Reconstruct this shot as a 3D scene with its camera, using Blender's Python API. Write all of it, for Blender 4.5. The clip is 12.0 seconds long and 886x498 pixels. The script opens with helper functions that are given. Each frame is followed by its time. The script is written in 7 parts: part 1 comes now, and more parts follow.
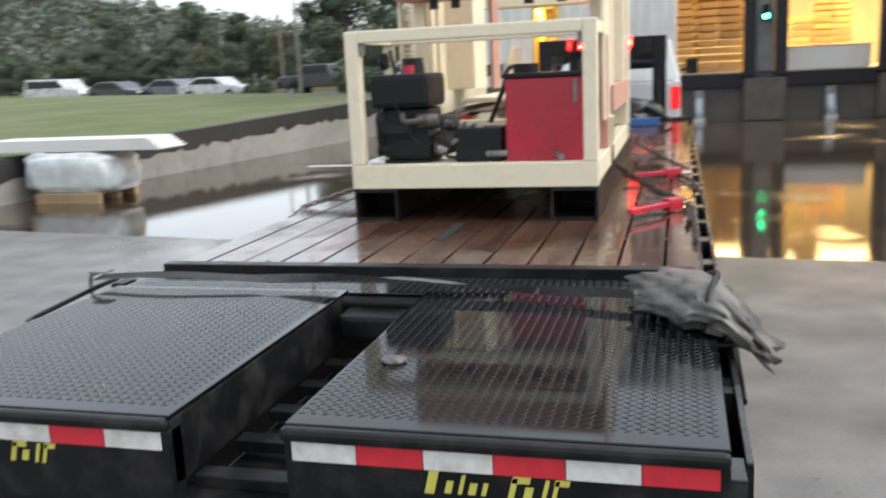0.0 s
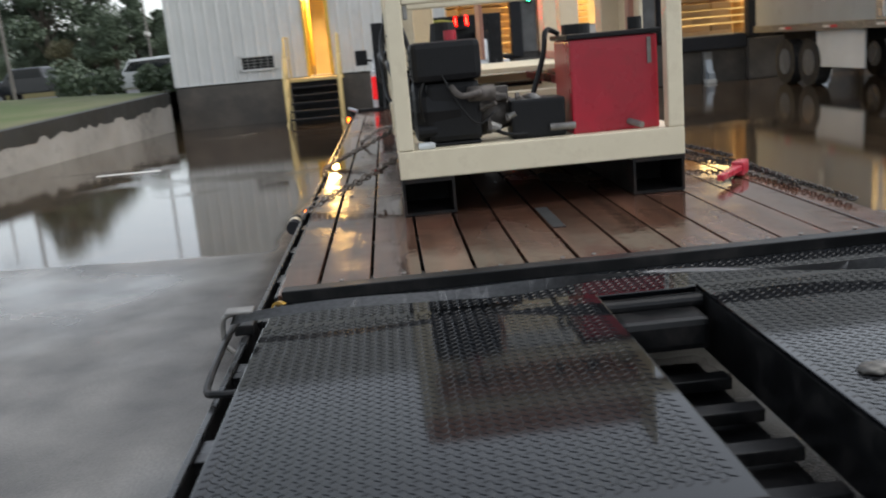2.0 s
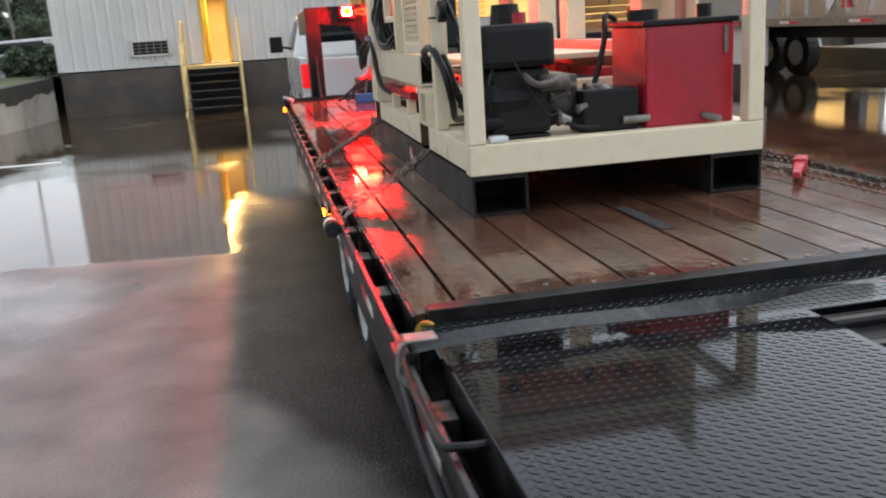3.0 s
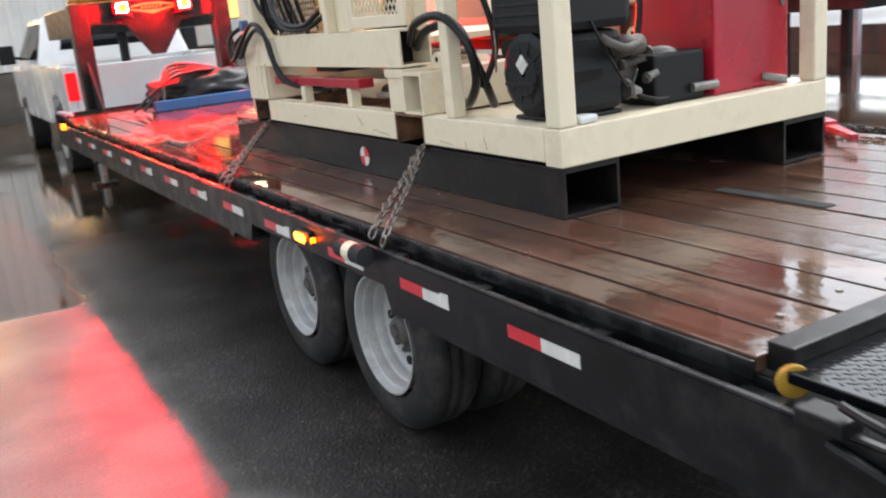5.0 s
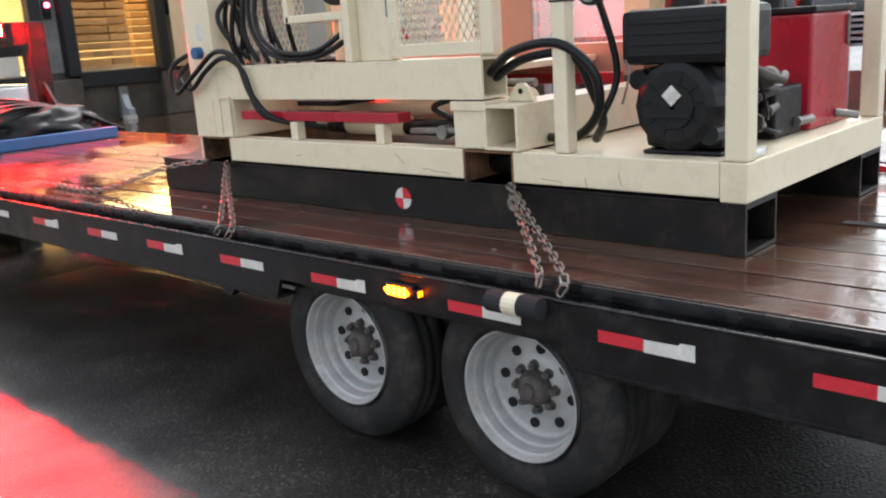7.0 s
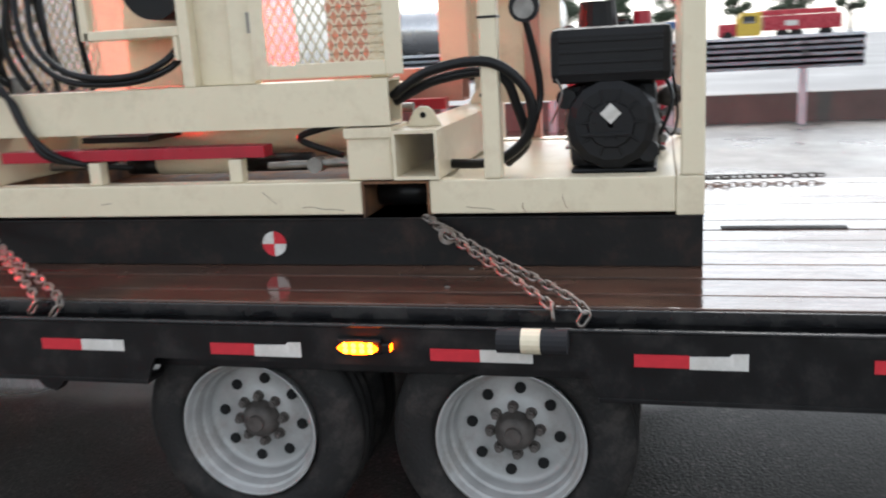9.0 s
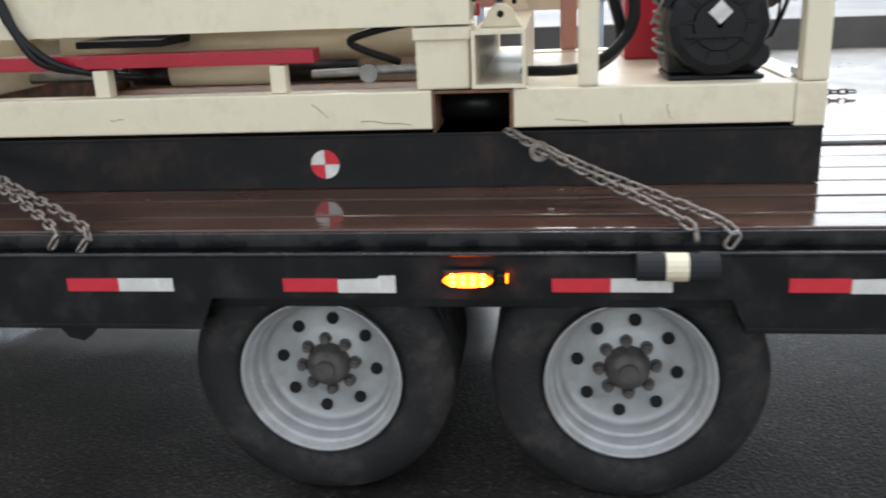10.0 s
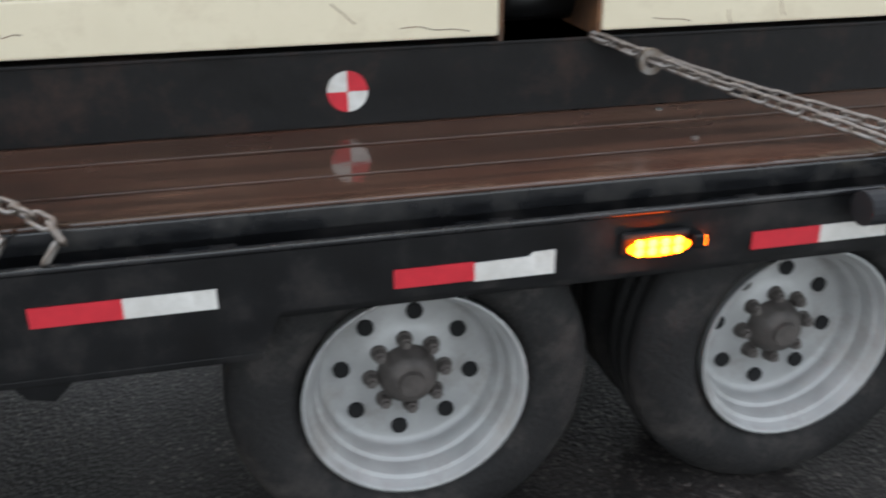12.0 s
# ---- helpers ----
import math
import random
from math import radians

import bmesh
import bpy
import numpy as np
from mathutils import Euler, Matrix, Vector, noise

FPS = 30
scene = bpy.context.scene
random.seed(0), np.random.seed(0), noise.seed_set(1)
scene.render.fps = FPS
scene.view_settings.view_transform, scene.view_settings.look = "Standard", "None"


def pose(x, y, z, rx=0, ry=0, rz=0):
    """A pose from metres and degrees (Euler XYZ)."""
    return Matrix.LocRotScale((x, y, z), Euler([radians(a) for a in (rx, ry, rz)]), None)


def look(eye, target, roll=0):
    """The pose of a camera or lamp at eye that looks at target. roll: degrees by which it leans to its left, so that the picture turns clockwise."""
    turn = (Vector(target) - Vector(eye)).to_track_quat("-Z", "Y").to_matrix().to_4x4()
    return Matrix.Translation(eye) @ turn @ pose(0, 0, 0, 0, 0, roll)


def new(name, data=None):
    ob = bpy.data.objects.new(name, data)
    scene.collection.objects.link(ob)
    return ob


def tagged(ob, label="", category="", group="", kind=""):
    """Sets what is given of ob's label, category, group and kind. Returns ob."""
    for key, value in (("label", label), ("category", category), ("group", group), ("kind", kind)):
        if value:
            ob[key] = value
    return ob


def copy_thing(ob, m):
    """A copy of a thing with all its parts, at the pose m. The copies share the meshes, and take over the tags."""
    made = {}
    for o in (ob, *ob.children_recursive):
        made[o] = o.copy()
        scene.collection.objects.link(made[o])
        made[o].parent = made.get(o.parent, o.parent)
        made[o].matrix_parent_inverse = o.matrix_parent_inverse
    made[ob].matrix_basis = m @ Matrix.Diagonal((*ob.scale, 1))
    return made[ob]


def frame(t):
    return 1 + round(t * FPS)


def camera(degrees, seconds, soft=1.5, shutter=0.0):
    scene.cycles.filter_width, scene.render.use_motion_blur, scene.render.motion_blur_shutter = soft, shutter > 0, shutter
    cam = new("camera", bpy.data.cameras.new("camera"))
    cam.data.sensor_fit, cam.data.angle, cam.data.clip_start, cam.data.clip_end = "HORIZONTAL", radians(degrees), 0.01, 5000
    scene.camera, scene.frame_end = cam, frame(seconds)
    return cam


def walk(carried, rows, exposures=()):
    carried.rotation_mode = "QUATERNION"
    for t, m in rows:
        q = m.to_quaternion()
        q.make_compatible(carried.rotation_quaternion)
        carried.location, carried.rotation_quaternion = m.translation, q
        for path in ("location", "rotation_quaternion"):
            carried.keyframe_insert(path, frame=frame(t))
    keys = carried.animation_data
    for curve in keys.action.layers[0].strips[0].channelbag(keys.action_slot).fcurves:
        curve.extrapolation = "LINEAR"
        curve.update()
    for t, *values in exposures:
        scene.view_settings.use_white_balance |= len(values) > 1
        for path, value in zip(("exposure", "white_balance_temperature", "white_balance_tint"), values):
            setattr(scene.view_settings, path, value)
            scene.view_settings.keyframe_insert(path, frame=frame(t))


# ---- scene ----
cam = camera(53.0, 12.0, soft=2.0, shutter=0.4)
PATH = [
    (0, (0.992, -0.197, 1.627), (0.479, 1.695, 1.232), -2.7),
    (0.1, (0.912, -0.224, 1.632), (0.469, 1.688, 1.25), -2.5),
    (0.3, (0.767, -0.256, 1.643), (0.371, 1.667, 1.263), -3.4),
    (0.5, (0.625, -0.215, 1.631), (0.302, 1.72, 1.242), -4.3),
    (1, (0.139, -0.032, 1.656), (-0.073, 1.919, 1.268), -7.1),
    (1.2, (-0.13, 0.039, 1.643), (-0.309, 1.995, 1.265), -4.8),
    (1.5, (-0.373, 0.087, 1.623), (-0.508, 2.047, 1.244), -3.9),
    (2, (-0.775, 0.308, 1.598), (-0.687, 2.255, 1.151), -5.1),
    (2.5, (-1.17, 0.614, 1.629), (-0.933, 2.542, 1.154), -5.0),
    (3, (-1.589, 0.811, 1.624), (-1.222, 2.716, 1.138), -3.7),
    (3.2, (-1.703, 0.908, 1.609), (-1.286, 2.8, 1.116), -3.9),
    (4.8, (-2.495, 1.918, 1.539), (-1.627, 3.64, 1.011), -5.2),
    (5, (-2.543, 2.098, 1.555), (-1.594, 3.778, 1.031), -5.8),
    (5.2, (-2.641, 2.239, 1.564), (-1.627, 3.886, 1.052), -4.4),
    (5.5, (-2.81, 2.366, 1.58), (-1.75, 3.998, 1.118), -2.9),
    (6, (-3.064, 2.567, 1.601), (-1.694, 3.954, 1.151), -3.0),
    (6.5, (-3.218, 2.931, 1.562), (-1.765, 4.218, 1.078), -3.6),
    (6.7, (-3.293, 3.078, 1.583), (-1.904, 4.436, 1.106), -3.9),
    (8.3, (-3.613, 4.082, 1.591), (-1.871, 4.96, 1.152), -2.4),
    (8.4, (-3.569, 4.166, 1.564), (-1.822, 5.037, 1.126), -2.1),
    (8.5, (-3.646, 4.211, 1.572), (-1.885, 5.049, 1.128), -1.5),
    (9, (-3.698, 4.545, 1.576), (-1.807, 5.023, 1.133), -3.2),
    (9.5, (-3.625, 4.861, 1.472), (-1.705, 5.113, 0.969), -4.2),
    (10, (-3.471, 5.209, 1.474), (-1.576, 5.453, 0.88), -2.4),
    (10.5, (-3.419, 5.55, 1.478), (-1.535, 5.65, 0.816), -4.0),
    (11, (-3.23, 5.785, 1.47), (-1.392, 5.540, 0.732), -3.6),
    (11.5, (-2.904, 5.959, 1.419), (-1.123, 5.476, 0.648), -2.6),
    (12, (-2.712, 6.167, 1.391), (-0.933, 5.75, 0.578), -0.4),
]
walk(cam, [(t, look(eye, target, roll)) for t, eye, target, roll in PATH],
     exposures=[(0.0, 1.5, 6350, 8), (1.0, 1.55, 6350, 8), (1.5, 1.42, 6350, 8), (2.0, 1.02, 6350, 8), (3.0, 1.22, 6350, 8), (5.5, 1.8, 6350, 8), (6.0, 1.58, 6350, 8), (6.5, 1.66, 6350, 8), (8.5, 1.66, 6350, 8), (9.0, 1.62, 6350, 8), (10.0, 1.85, 6350, 8), (11.0, 2.3, 6350, 8), (11.5, 2.1, 6350, 8), (12.0, 1.95, 6350, 8)])

# ---------------------------------------------------------------- world and light
world = bpy.data.worlds.new("world")
scene.world = world
world.use_nodes = True
wn = world.node_tree
bg = wn.nodes["Background"]
sky = wn.nodes.new("ShaderNodeTexSky")
sky.sky_type = "NISHITA"
sky.sun_disc = False
sky.sun_elevation = radians(52)
sky.sun_rotation = radians(80)
sky.dust_density = 2.0
sky.air_density = 1.0
haze = wn.nodes.new("ShaderNodeHueSaturation")
haze.inputs["Saturation"].default_value = 0.30
wn.links.new(sky.outputs[0], haze.inputs["Color"])
wn.links.new(haze.outputs[0], bg.inputs["Color"])
bg.inputs["Strength"].default_value = 0.15


def lamp(name, kind, power, color, m, **extra):
    d = bpy.data.lights.new(name, kind)
    d.energy, d.color = power, color
    if "size" in extra:
        d.shape, d.size, d.size_y = "RECTANGLE", extra["size"], extra["size_y"]
    ob = new(name, d)
    ob.matrix_world = m
    return ob


sun = lamp("sun", "SUN", 0.6, (1.0, 0.97, 0.93), look((9.85, 1.74, 12.8), (0, 0, 0)))
sun.data.angle = radians(40)

# ---------------------------------------------------------------- materials


def material(name, color, rough=0.5, metal=0.0, color2=None, scale=8.0, detail=6.0, bump=0.0, bump_scale=60.0,
             rough2=None, emit=None, coat=0.0, stretch=(1, 1, 1), dirt=None, dirt_scale=2.0, dirt_amount=0.5, per_object=0.0):
    m = bpy.data.materials.new(name)
    m.use_nodes = True
    n, l = m.node_tree.nodes, m.node_tree.links
    b = n["Principled BSDF"]
    b.inputs["Metallic"].default_value = metal
    b.inputs["Coat Weight"].default_value = coat
    b.inputs["Coat Roughness"].default_value = 0.08
    geo = n.new("ShaderNodeTexCoord")
    mp = n.new("ShaderNodeMapping")
    mp.inputs["Scale"].default_value = stretch
    l.new(geo.outputs["Object"], mp.inputs["Vector"])
    t1 = n.new("ShaderNodeTexNoise")
    t1.inputs["Scale"].default_value, t1.inputs["Detail"].default_value = scale, detail
    l.new(mp.outputs[0], t1.inputs["Vector"])
    ramp = n.new("ShaderNodeValToRGB")
    ramp.color_ramp.elements[0].position, ramp.color_ramp.elements[1].position = 0.32, 0.68
    c2 = color2 or tuple(c * 0.78 for c in color)
    ramp.color_ramp.elements[0].color, ramp.color_ramp.elements[1].color = (*c2, 1), (*color, 1)
    l.new(t1.outputs["Fac"], ramp.inputs["Fac"])
    out = ramp.outputs["Color"]
    if dirt:
        t2 = n.new("ShaderNodeTexNoise")
        t2.inputs["Scale"].default_value, t2.inputs["Detail"].default_value = dirt_scale, 8.0
        t2.inputs["Roughness"].default_value = 0.7
        l.new(geo.outputs["Object"], t2.inputs["Vector"])
        r2 = n.new("ShaderNodeValToRGB")
        r2.color_ramp.elements[0].position, r2.color_ramp.elements[1].position = 0.5, 0.72
        r2.color_ramp.elements[0].color, r2.color_ramp.elements[1].color = (0, 0, 0, 1), (dirt_amount,) * 3 + (1,)
        l.new(t2.outputs["Fac"], r2.inputs["Fac"])
        mx = n.new("ShaderNodeMix")
        mx.data_type = "RGBA"
        l.new(r2.outputs["Color"], mx.inputs["Factor"])
        l.new(out, mx.inputs["A"])
        mx.inputs["B"].default_value = (*dirt, 1)
        out = mx.outputs["Result"]
    if per_object:
        oi = n.new("ShaderNodeObjectInfo")
        mr = n.new("ShaderNodeMapRange")
        mr.inputs["To Min"].default_value, mr.inputs["To Max"].default_value = 1 - per_object, 1 + per_object
        l.new(oi.outputs["Random"], mr.inputs["Value"])
        hs = n.new("ShaderNodeHueSaturation")
        l.new(mr.outputs[0], hs.inputs["Value"])
        l.new(out, hs.inputs["Color"])
        out = hs.outputs["Color"]
    l.new(out, b.inputs["Base Color"])
    rr = n.new("ShaderNodeMapRange")
    rr.inputs["From Min"].default_value, rr.inputs["From Max"].default_value = 0.35, 0.65
    rr.inputs["To Min"].default_value = rough
    rr.inputs["To Max"].default_value = rough2 if rough2 is not None else min(1.0, rough * 1.35)
    l.new(t1.outputs["Fac"], rr.inputs["Value"])
    l.new(rr.outputs[0], b.inputs["Roughness"])
    if bump:
        t3 = n.new("ShaderNodeTexNoise")
        t3.inputs["Scale"].default_value, t3.inputs["Detail"].default_value = bump_scale, 4.0
        l.new(mp.outputs[0], t3.inputs["Vector"])
        bp = n.new("ShaderNodeBump")
        bp.inputs["Strength"].default_value, bp.inputs["Distance"].default_value = bump, 0.01
        l.new(t3.outputs["Fac"], bp.inputs["Height"])
        l.new(bp.outputs[0], b.inputs["Normal"])
    if emit:
        b.inputs["Emission Color"].default_value = (*emit[0], 1)
        b.inputs["Emission Strength"].default_value = emit[1]
    return m


def glass_material(name, color, rough=0.03):
    m = material(name, color, rough, 0.0, color2=color, rough2=rough)
    m.node_tree.nodes["Principled BSDF"].inputs["IOR"].default_value = 1.5
    return m


def ground_material():
    """Wet concrete: rough slabs at the rear, a joint, then brown slabs under standing water."""
    m = bpy.data.materials.new("wet_concrete")
    m.use_nodes = True
    n, l = m.node_tree.nodes, m.node_tree.links
    b = n["Principled BSDF"]
    geo = n.new("ShaderNodeNewGeometry")
    big = n.new("ShaderNodeTexNoise")
    big.inputs["Scale"].default_value, big.inputs["Detail"].default_value = 0.35, 5.0
    mid = n.new("ShaderNodeTexNoise")
    mid.inputs["Scale"].default_value, mid.inputs["Detail"].default_value = 2.2, 8.0
    fine = n.new("ShaderNodeTexNoise")
    fine.inputs["Scale"].default_value, fine.inputs["Detail"].default_value = 70.0, 4.0
    for t in (big, mid, fine):
        l.new(geo.outputs["Position"], t.inputs["Vector"])
    col = n.new("ShaderNodeValToRGB")
    col.color_ramp.elements[0].position, col.color_ramp.elements[1].position = 0.3, 0.7
    col.color_ramp.elements[0].color, col.color_ramp.elements[1].color = (0.058, 0.053, 0.047, 1), (0.168, 0.157, 0.141, 1)
    l.new(mid.outputs["Fac"], col.inputs["Fac"])
    grit = n.new("ShaderNodeMix")
    grit.data_type, grit.blend_type = "RGBA", "MULTIPLY"
    grit.inputs["Factor"].default_value = 0.55
    l.new(col.outputs[0], grit.inputs["A"])
    fr = n.new("ShaderNodeValToRGB")
    fr.color_ramp.elements[0].position, fr.color_ramp.elements[1].position = 0.35, 0.65
    fr.color_ramp.elements[0].color, fr.color_ramp.elements[1].color = (0.45, 0.45, 0.45, 1), (1, 1, 1, 1)
    l.new(fine.outputs["Fac"], fr.inputs["Fac"])
    l.new(fr.outputs[0], grit.inputs["B"])
    # water stands in the lower slabs beyond the joint
    sep = n.new("ShaderNodeSeparateXYZ")
    l.new(geo.outputs["Position"], sep.inputs[0])
    slab = n.new("ShaderNodeMapRange")
    slab.inputs["From Min"].default_value, slab.inputs["From Max"].default_value = 7.55, 7.66
    wob = n.new("ShaderNodeMath")
    wob.operation = "MULTIPLY_ADD"
    wob.inputs[1].default_value = 0.14
    l.new(sep.outputs["X"], wob.inputs[0])
    l.new(sep.outputs["Y"], wob.inputs[2])
    rag = n.new("ShaderNodeMath")
    rag.operation = "MULTIPLY_ADD"
    rag.inputs[1].default_value = 0.12
    l.new(mid.outputs["Fac"], rag.inputs[0])
    l.new(wob.outputs[0], rag.inputs[2])
    l.new(rag.outputs[0], slab.inputs["Value"])
    film = n.new("ShaderNodeMath")
    film.operation = "MULTIPLY"
    film.inputs[1].default_value = 0.28
    l.new(slab.outputs[0], film.inputs[0])
    # the lower slabs are stained brown
    stain = n.new("ShaderNodeMix")
    stain.data_type, stain.blend_type = "RGBA", "MULTIPLY"
    l.new(slab.outputs[0], stain.inputs["Factor"])
    l.new(grit.outputs["Result"], stain.inputs["A"])
    stain.inputs["B"].default_value = (0.42, 0.31, 0.21, 1)
    wet = n.new("ShaderNodeMath")
    wet.operation = "ADD"
    l.new(film.outputs[0], wet.inputs[0])
    l.new(big.outputs["Fac"], wet.inputs[1])
    rg = n.new("ShaderNodeMapRange")
    rg.inputs["From Min"].default_value, rg.inputs["From Max"].default_value = 0.48, 0.72
    rg.inputs["To Min"].default_value, rg.inputs["To Max"].default_value = 0.46, 0.028
    l.new(wet.outputs[0], rg.inputs["Value"])
    bs = n.new("ShaderNodeMapRange")
    bs.inputs["From Min"].default_value, bs.inputs["From Max"].default_value = 0.42, 0.72
    bs.inputs["To Min"].default_value, bs.inputs["To Max"].default_value = 0.35, 0.02
    l.new(wet.outputs[0], bs.inputs["Value"])
    bp = n.new("ShaderNodeBump")
    bp.inputs["Distance"].default_value = 0.01
    l.new(fine.outputs["Fac"], bp.inputs["Height"])
    l.new(bp.outputs[0], b.inputs["Normal"])
    # gritty asphalt strip under the trailer, straight edged; trailer shade is in its colour
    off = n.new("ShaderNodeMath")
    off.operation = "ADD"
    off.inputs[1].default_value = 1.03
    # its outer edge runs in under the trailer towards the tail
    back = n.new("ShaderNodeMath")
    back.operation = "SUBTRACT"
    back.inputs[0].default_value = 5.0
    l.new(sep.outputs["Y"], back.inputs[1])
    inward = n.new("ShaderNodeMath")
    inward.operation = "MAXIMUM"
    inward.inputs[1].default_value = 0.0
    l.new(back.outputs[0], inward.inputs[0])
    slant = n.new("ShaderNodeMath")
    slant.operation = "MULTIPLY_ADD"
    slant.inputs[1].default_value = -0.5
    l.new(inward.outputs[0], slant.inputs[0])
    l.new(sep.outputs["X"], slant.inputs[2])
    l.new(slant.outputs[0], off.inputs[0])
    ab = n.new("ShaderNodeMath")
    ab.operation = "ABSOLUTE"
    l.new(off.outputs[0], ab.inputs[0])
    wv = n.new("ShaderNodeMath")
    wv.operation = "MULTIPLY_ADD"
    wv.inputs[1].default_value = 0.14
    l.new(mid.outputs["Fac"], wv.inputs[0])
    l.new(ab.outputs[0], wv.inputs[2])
    # mask of the strip: asphalt, and the painted-in shade beside the trailer
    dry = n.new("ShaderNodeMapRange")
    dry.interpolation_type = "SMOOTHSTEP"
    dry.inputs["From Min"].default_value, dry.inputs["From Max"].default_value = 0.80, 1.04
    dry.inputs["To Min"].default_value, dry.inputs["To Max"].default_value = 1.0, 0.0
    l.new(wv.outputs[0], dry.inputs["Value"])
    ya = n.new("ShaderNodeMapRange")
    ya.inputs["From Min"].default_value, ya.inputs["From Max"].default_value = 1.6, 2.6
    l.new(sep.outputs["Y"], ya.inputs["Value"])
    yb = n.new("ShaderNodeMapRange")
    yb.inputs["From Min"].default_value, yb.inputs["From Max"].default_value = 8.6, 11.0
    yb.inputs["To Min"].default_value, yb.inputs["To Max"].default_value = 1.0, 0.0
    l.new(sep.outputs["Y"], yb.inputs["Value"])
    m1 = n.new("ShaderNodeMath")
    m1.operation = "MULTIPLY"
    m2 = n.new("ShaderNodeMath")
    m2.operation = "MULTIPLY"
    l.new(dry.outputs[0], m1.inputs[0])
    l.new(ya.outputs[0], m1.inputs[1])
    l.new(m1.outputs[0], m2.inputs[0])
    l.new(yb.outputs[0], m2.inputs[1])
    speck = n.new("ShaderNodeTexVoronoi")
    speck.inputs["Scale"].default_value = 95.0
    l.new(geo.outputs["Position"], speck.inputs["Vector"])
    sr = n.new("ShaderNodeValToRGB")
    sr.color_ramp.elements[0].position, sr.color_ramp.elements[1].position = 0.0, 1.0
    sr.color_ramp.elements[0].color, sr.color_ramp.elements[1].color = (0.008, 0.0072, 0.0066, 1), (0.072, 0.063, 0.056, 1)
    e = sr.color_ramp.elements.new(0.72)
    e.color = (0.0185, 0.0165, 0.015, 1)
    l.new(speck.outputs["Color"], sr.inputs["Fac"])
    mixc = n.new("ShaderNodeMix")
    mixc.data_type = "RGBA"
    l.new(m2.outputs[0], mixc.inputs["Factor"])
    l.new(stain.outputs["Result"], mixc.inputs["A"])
    worn = n.new("ShaderNodeMapRange")
    worn.inputs["From Min"].default_value, worn.inputs["From Max"].default_value = 0.32, 0.68
    worn.inputs["To Min"].default_value, worn.inputs["To Max"].default_value = 0.55, 1.9
    l.new(mid.outputs["Fac"], worn.inputs["Value"])
    patchy = n.new("ShaderNodeHueSaturation")
    l.new(worn.outputs[0], patchy.inputs["Value"])
    l.new(sr.outputs[0], patchy.inputs["Color"])
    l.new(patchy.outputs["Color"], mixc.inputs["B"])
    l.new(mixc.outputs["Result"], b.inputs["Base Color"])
    mixr = n.new("ShaderNodeMix")
    l.new(m2.outputs[0], mixr.inputs[0])
    l.new(rg.outputs[0], mixr.inputs[2])
    mixr.inputs[3].default_value = 0.52
    mixb = n.new("ShaderNodeMix")
    l.new(m2.outputs[0], mixb.inputs[0])
    l.new(bs.outputs[0], mixb.inputs[2])
    mixb.inputs[3].default_value = 0.6
    l.new(mixb.outputs[0], bp.inputs["Strength"])
    mixs = n.new("ShaderNodeMix")
    l.new(m2.outputs[0], mixs.inputs[0])
    mixs.inputs[2].default_value, mixs.inputs[3].default_value = 0.6, 0.26
    l.new(mixs.outputs[0], b.inputs["Specular IOR Level"])
    l.new(mixr.outputs[0], b.inputs["Roughness"])
    return m


M_GROUND = ground_material()
M_CREAM = material("cream_enamel", (0.72, 0.64, 0.47), 0.32, color2=(0.66, 0.58, 0.42), scale=5, bump=0.05, bump_scale=40,
                   dirt=(0.30, 0.20, 0.11), dirt_scale=5.0, dirt_amount=0.35)
M_RUST = material("rusty_steel", (0.26, 0.125, 0.06), 0.6, 0.3, color2=(0.05, 0.03, 0.02), scale=14, bump=0.3, bump_scale=80)
# pinkish brown for the crown beam, inner panel, right arm and right upright
M_SALMON = material("salmon_tone", (0.50, 0.27, 0.20), 0.5, color2=(0.42, 0.22, 0.17), scale=3, dirt=(0.2, 0.12, 0.09), dirt_amount=0.4)
M_BLACK = material("black_paint", (0.0065, 0.0068, 0.0075), 0.30, color2=(0.004, 0.004, 0.0042), scale=9, rough2=0.5, bump=0.08, bump_scale=50,
                   dirt=(0.034, 0.029, 0.026), dirt_scale=9.0, dirt_amount=0.6)
M_RAIL = material("wet_black_rail_paint", (0.010, 0.0105, 0.0115), 0.16, color2=(0.007, 0.0072, 0.008), scale=9, rough2=0.36, bump=0.08, bump_scale=50, dirt=(0.05, 0.045, 0.04), dirt_scale=9.0, dirt_amount=0.6)
M_RUNNER = material("wet_black_steel", (0.008, 0.0075, 0.0075), 0.38, 0.0, color2=(0.005, 0.0045, 0.0045), scale=6, bump=0.12, bump_scale=30,
                    dirt=(0.045, 0.025, 0.018), dirt_scale=6.0, dirt_amount=0.65)
M_PLATE = material("wet_tread_plate", (0.005, 0.0055, 0.0065), 0.03, 0.0, color2=(0.003, 0.0033, 0.004), scale=2.2, rough2=0.09)
M_PLATE.node_tree.nodes["Principled BSDF"].inputs["Specular IOR Level"].default_value = 0.3
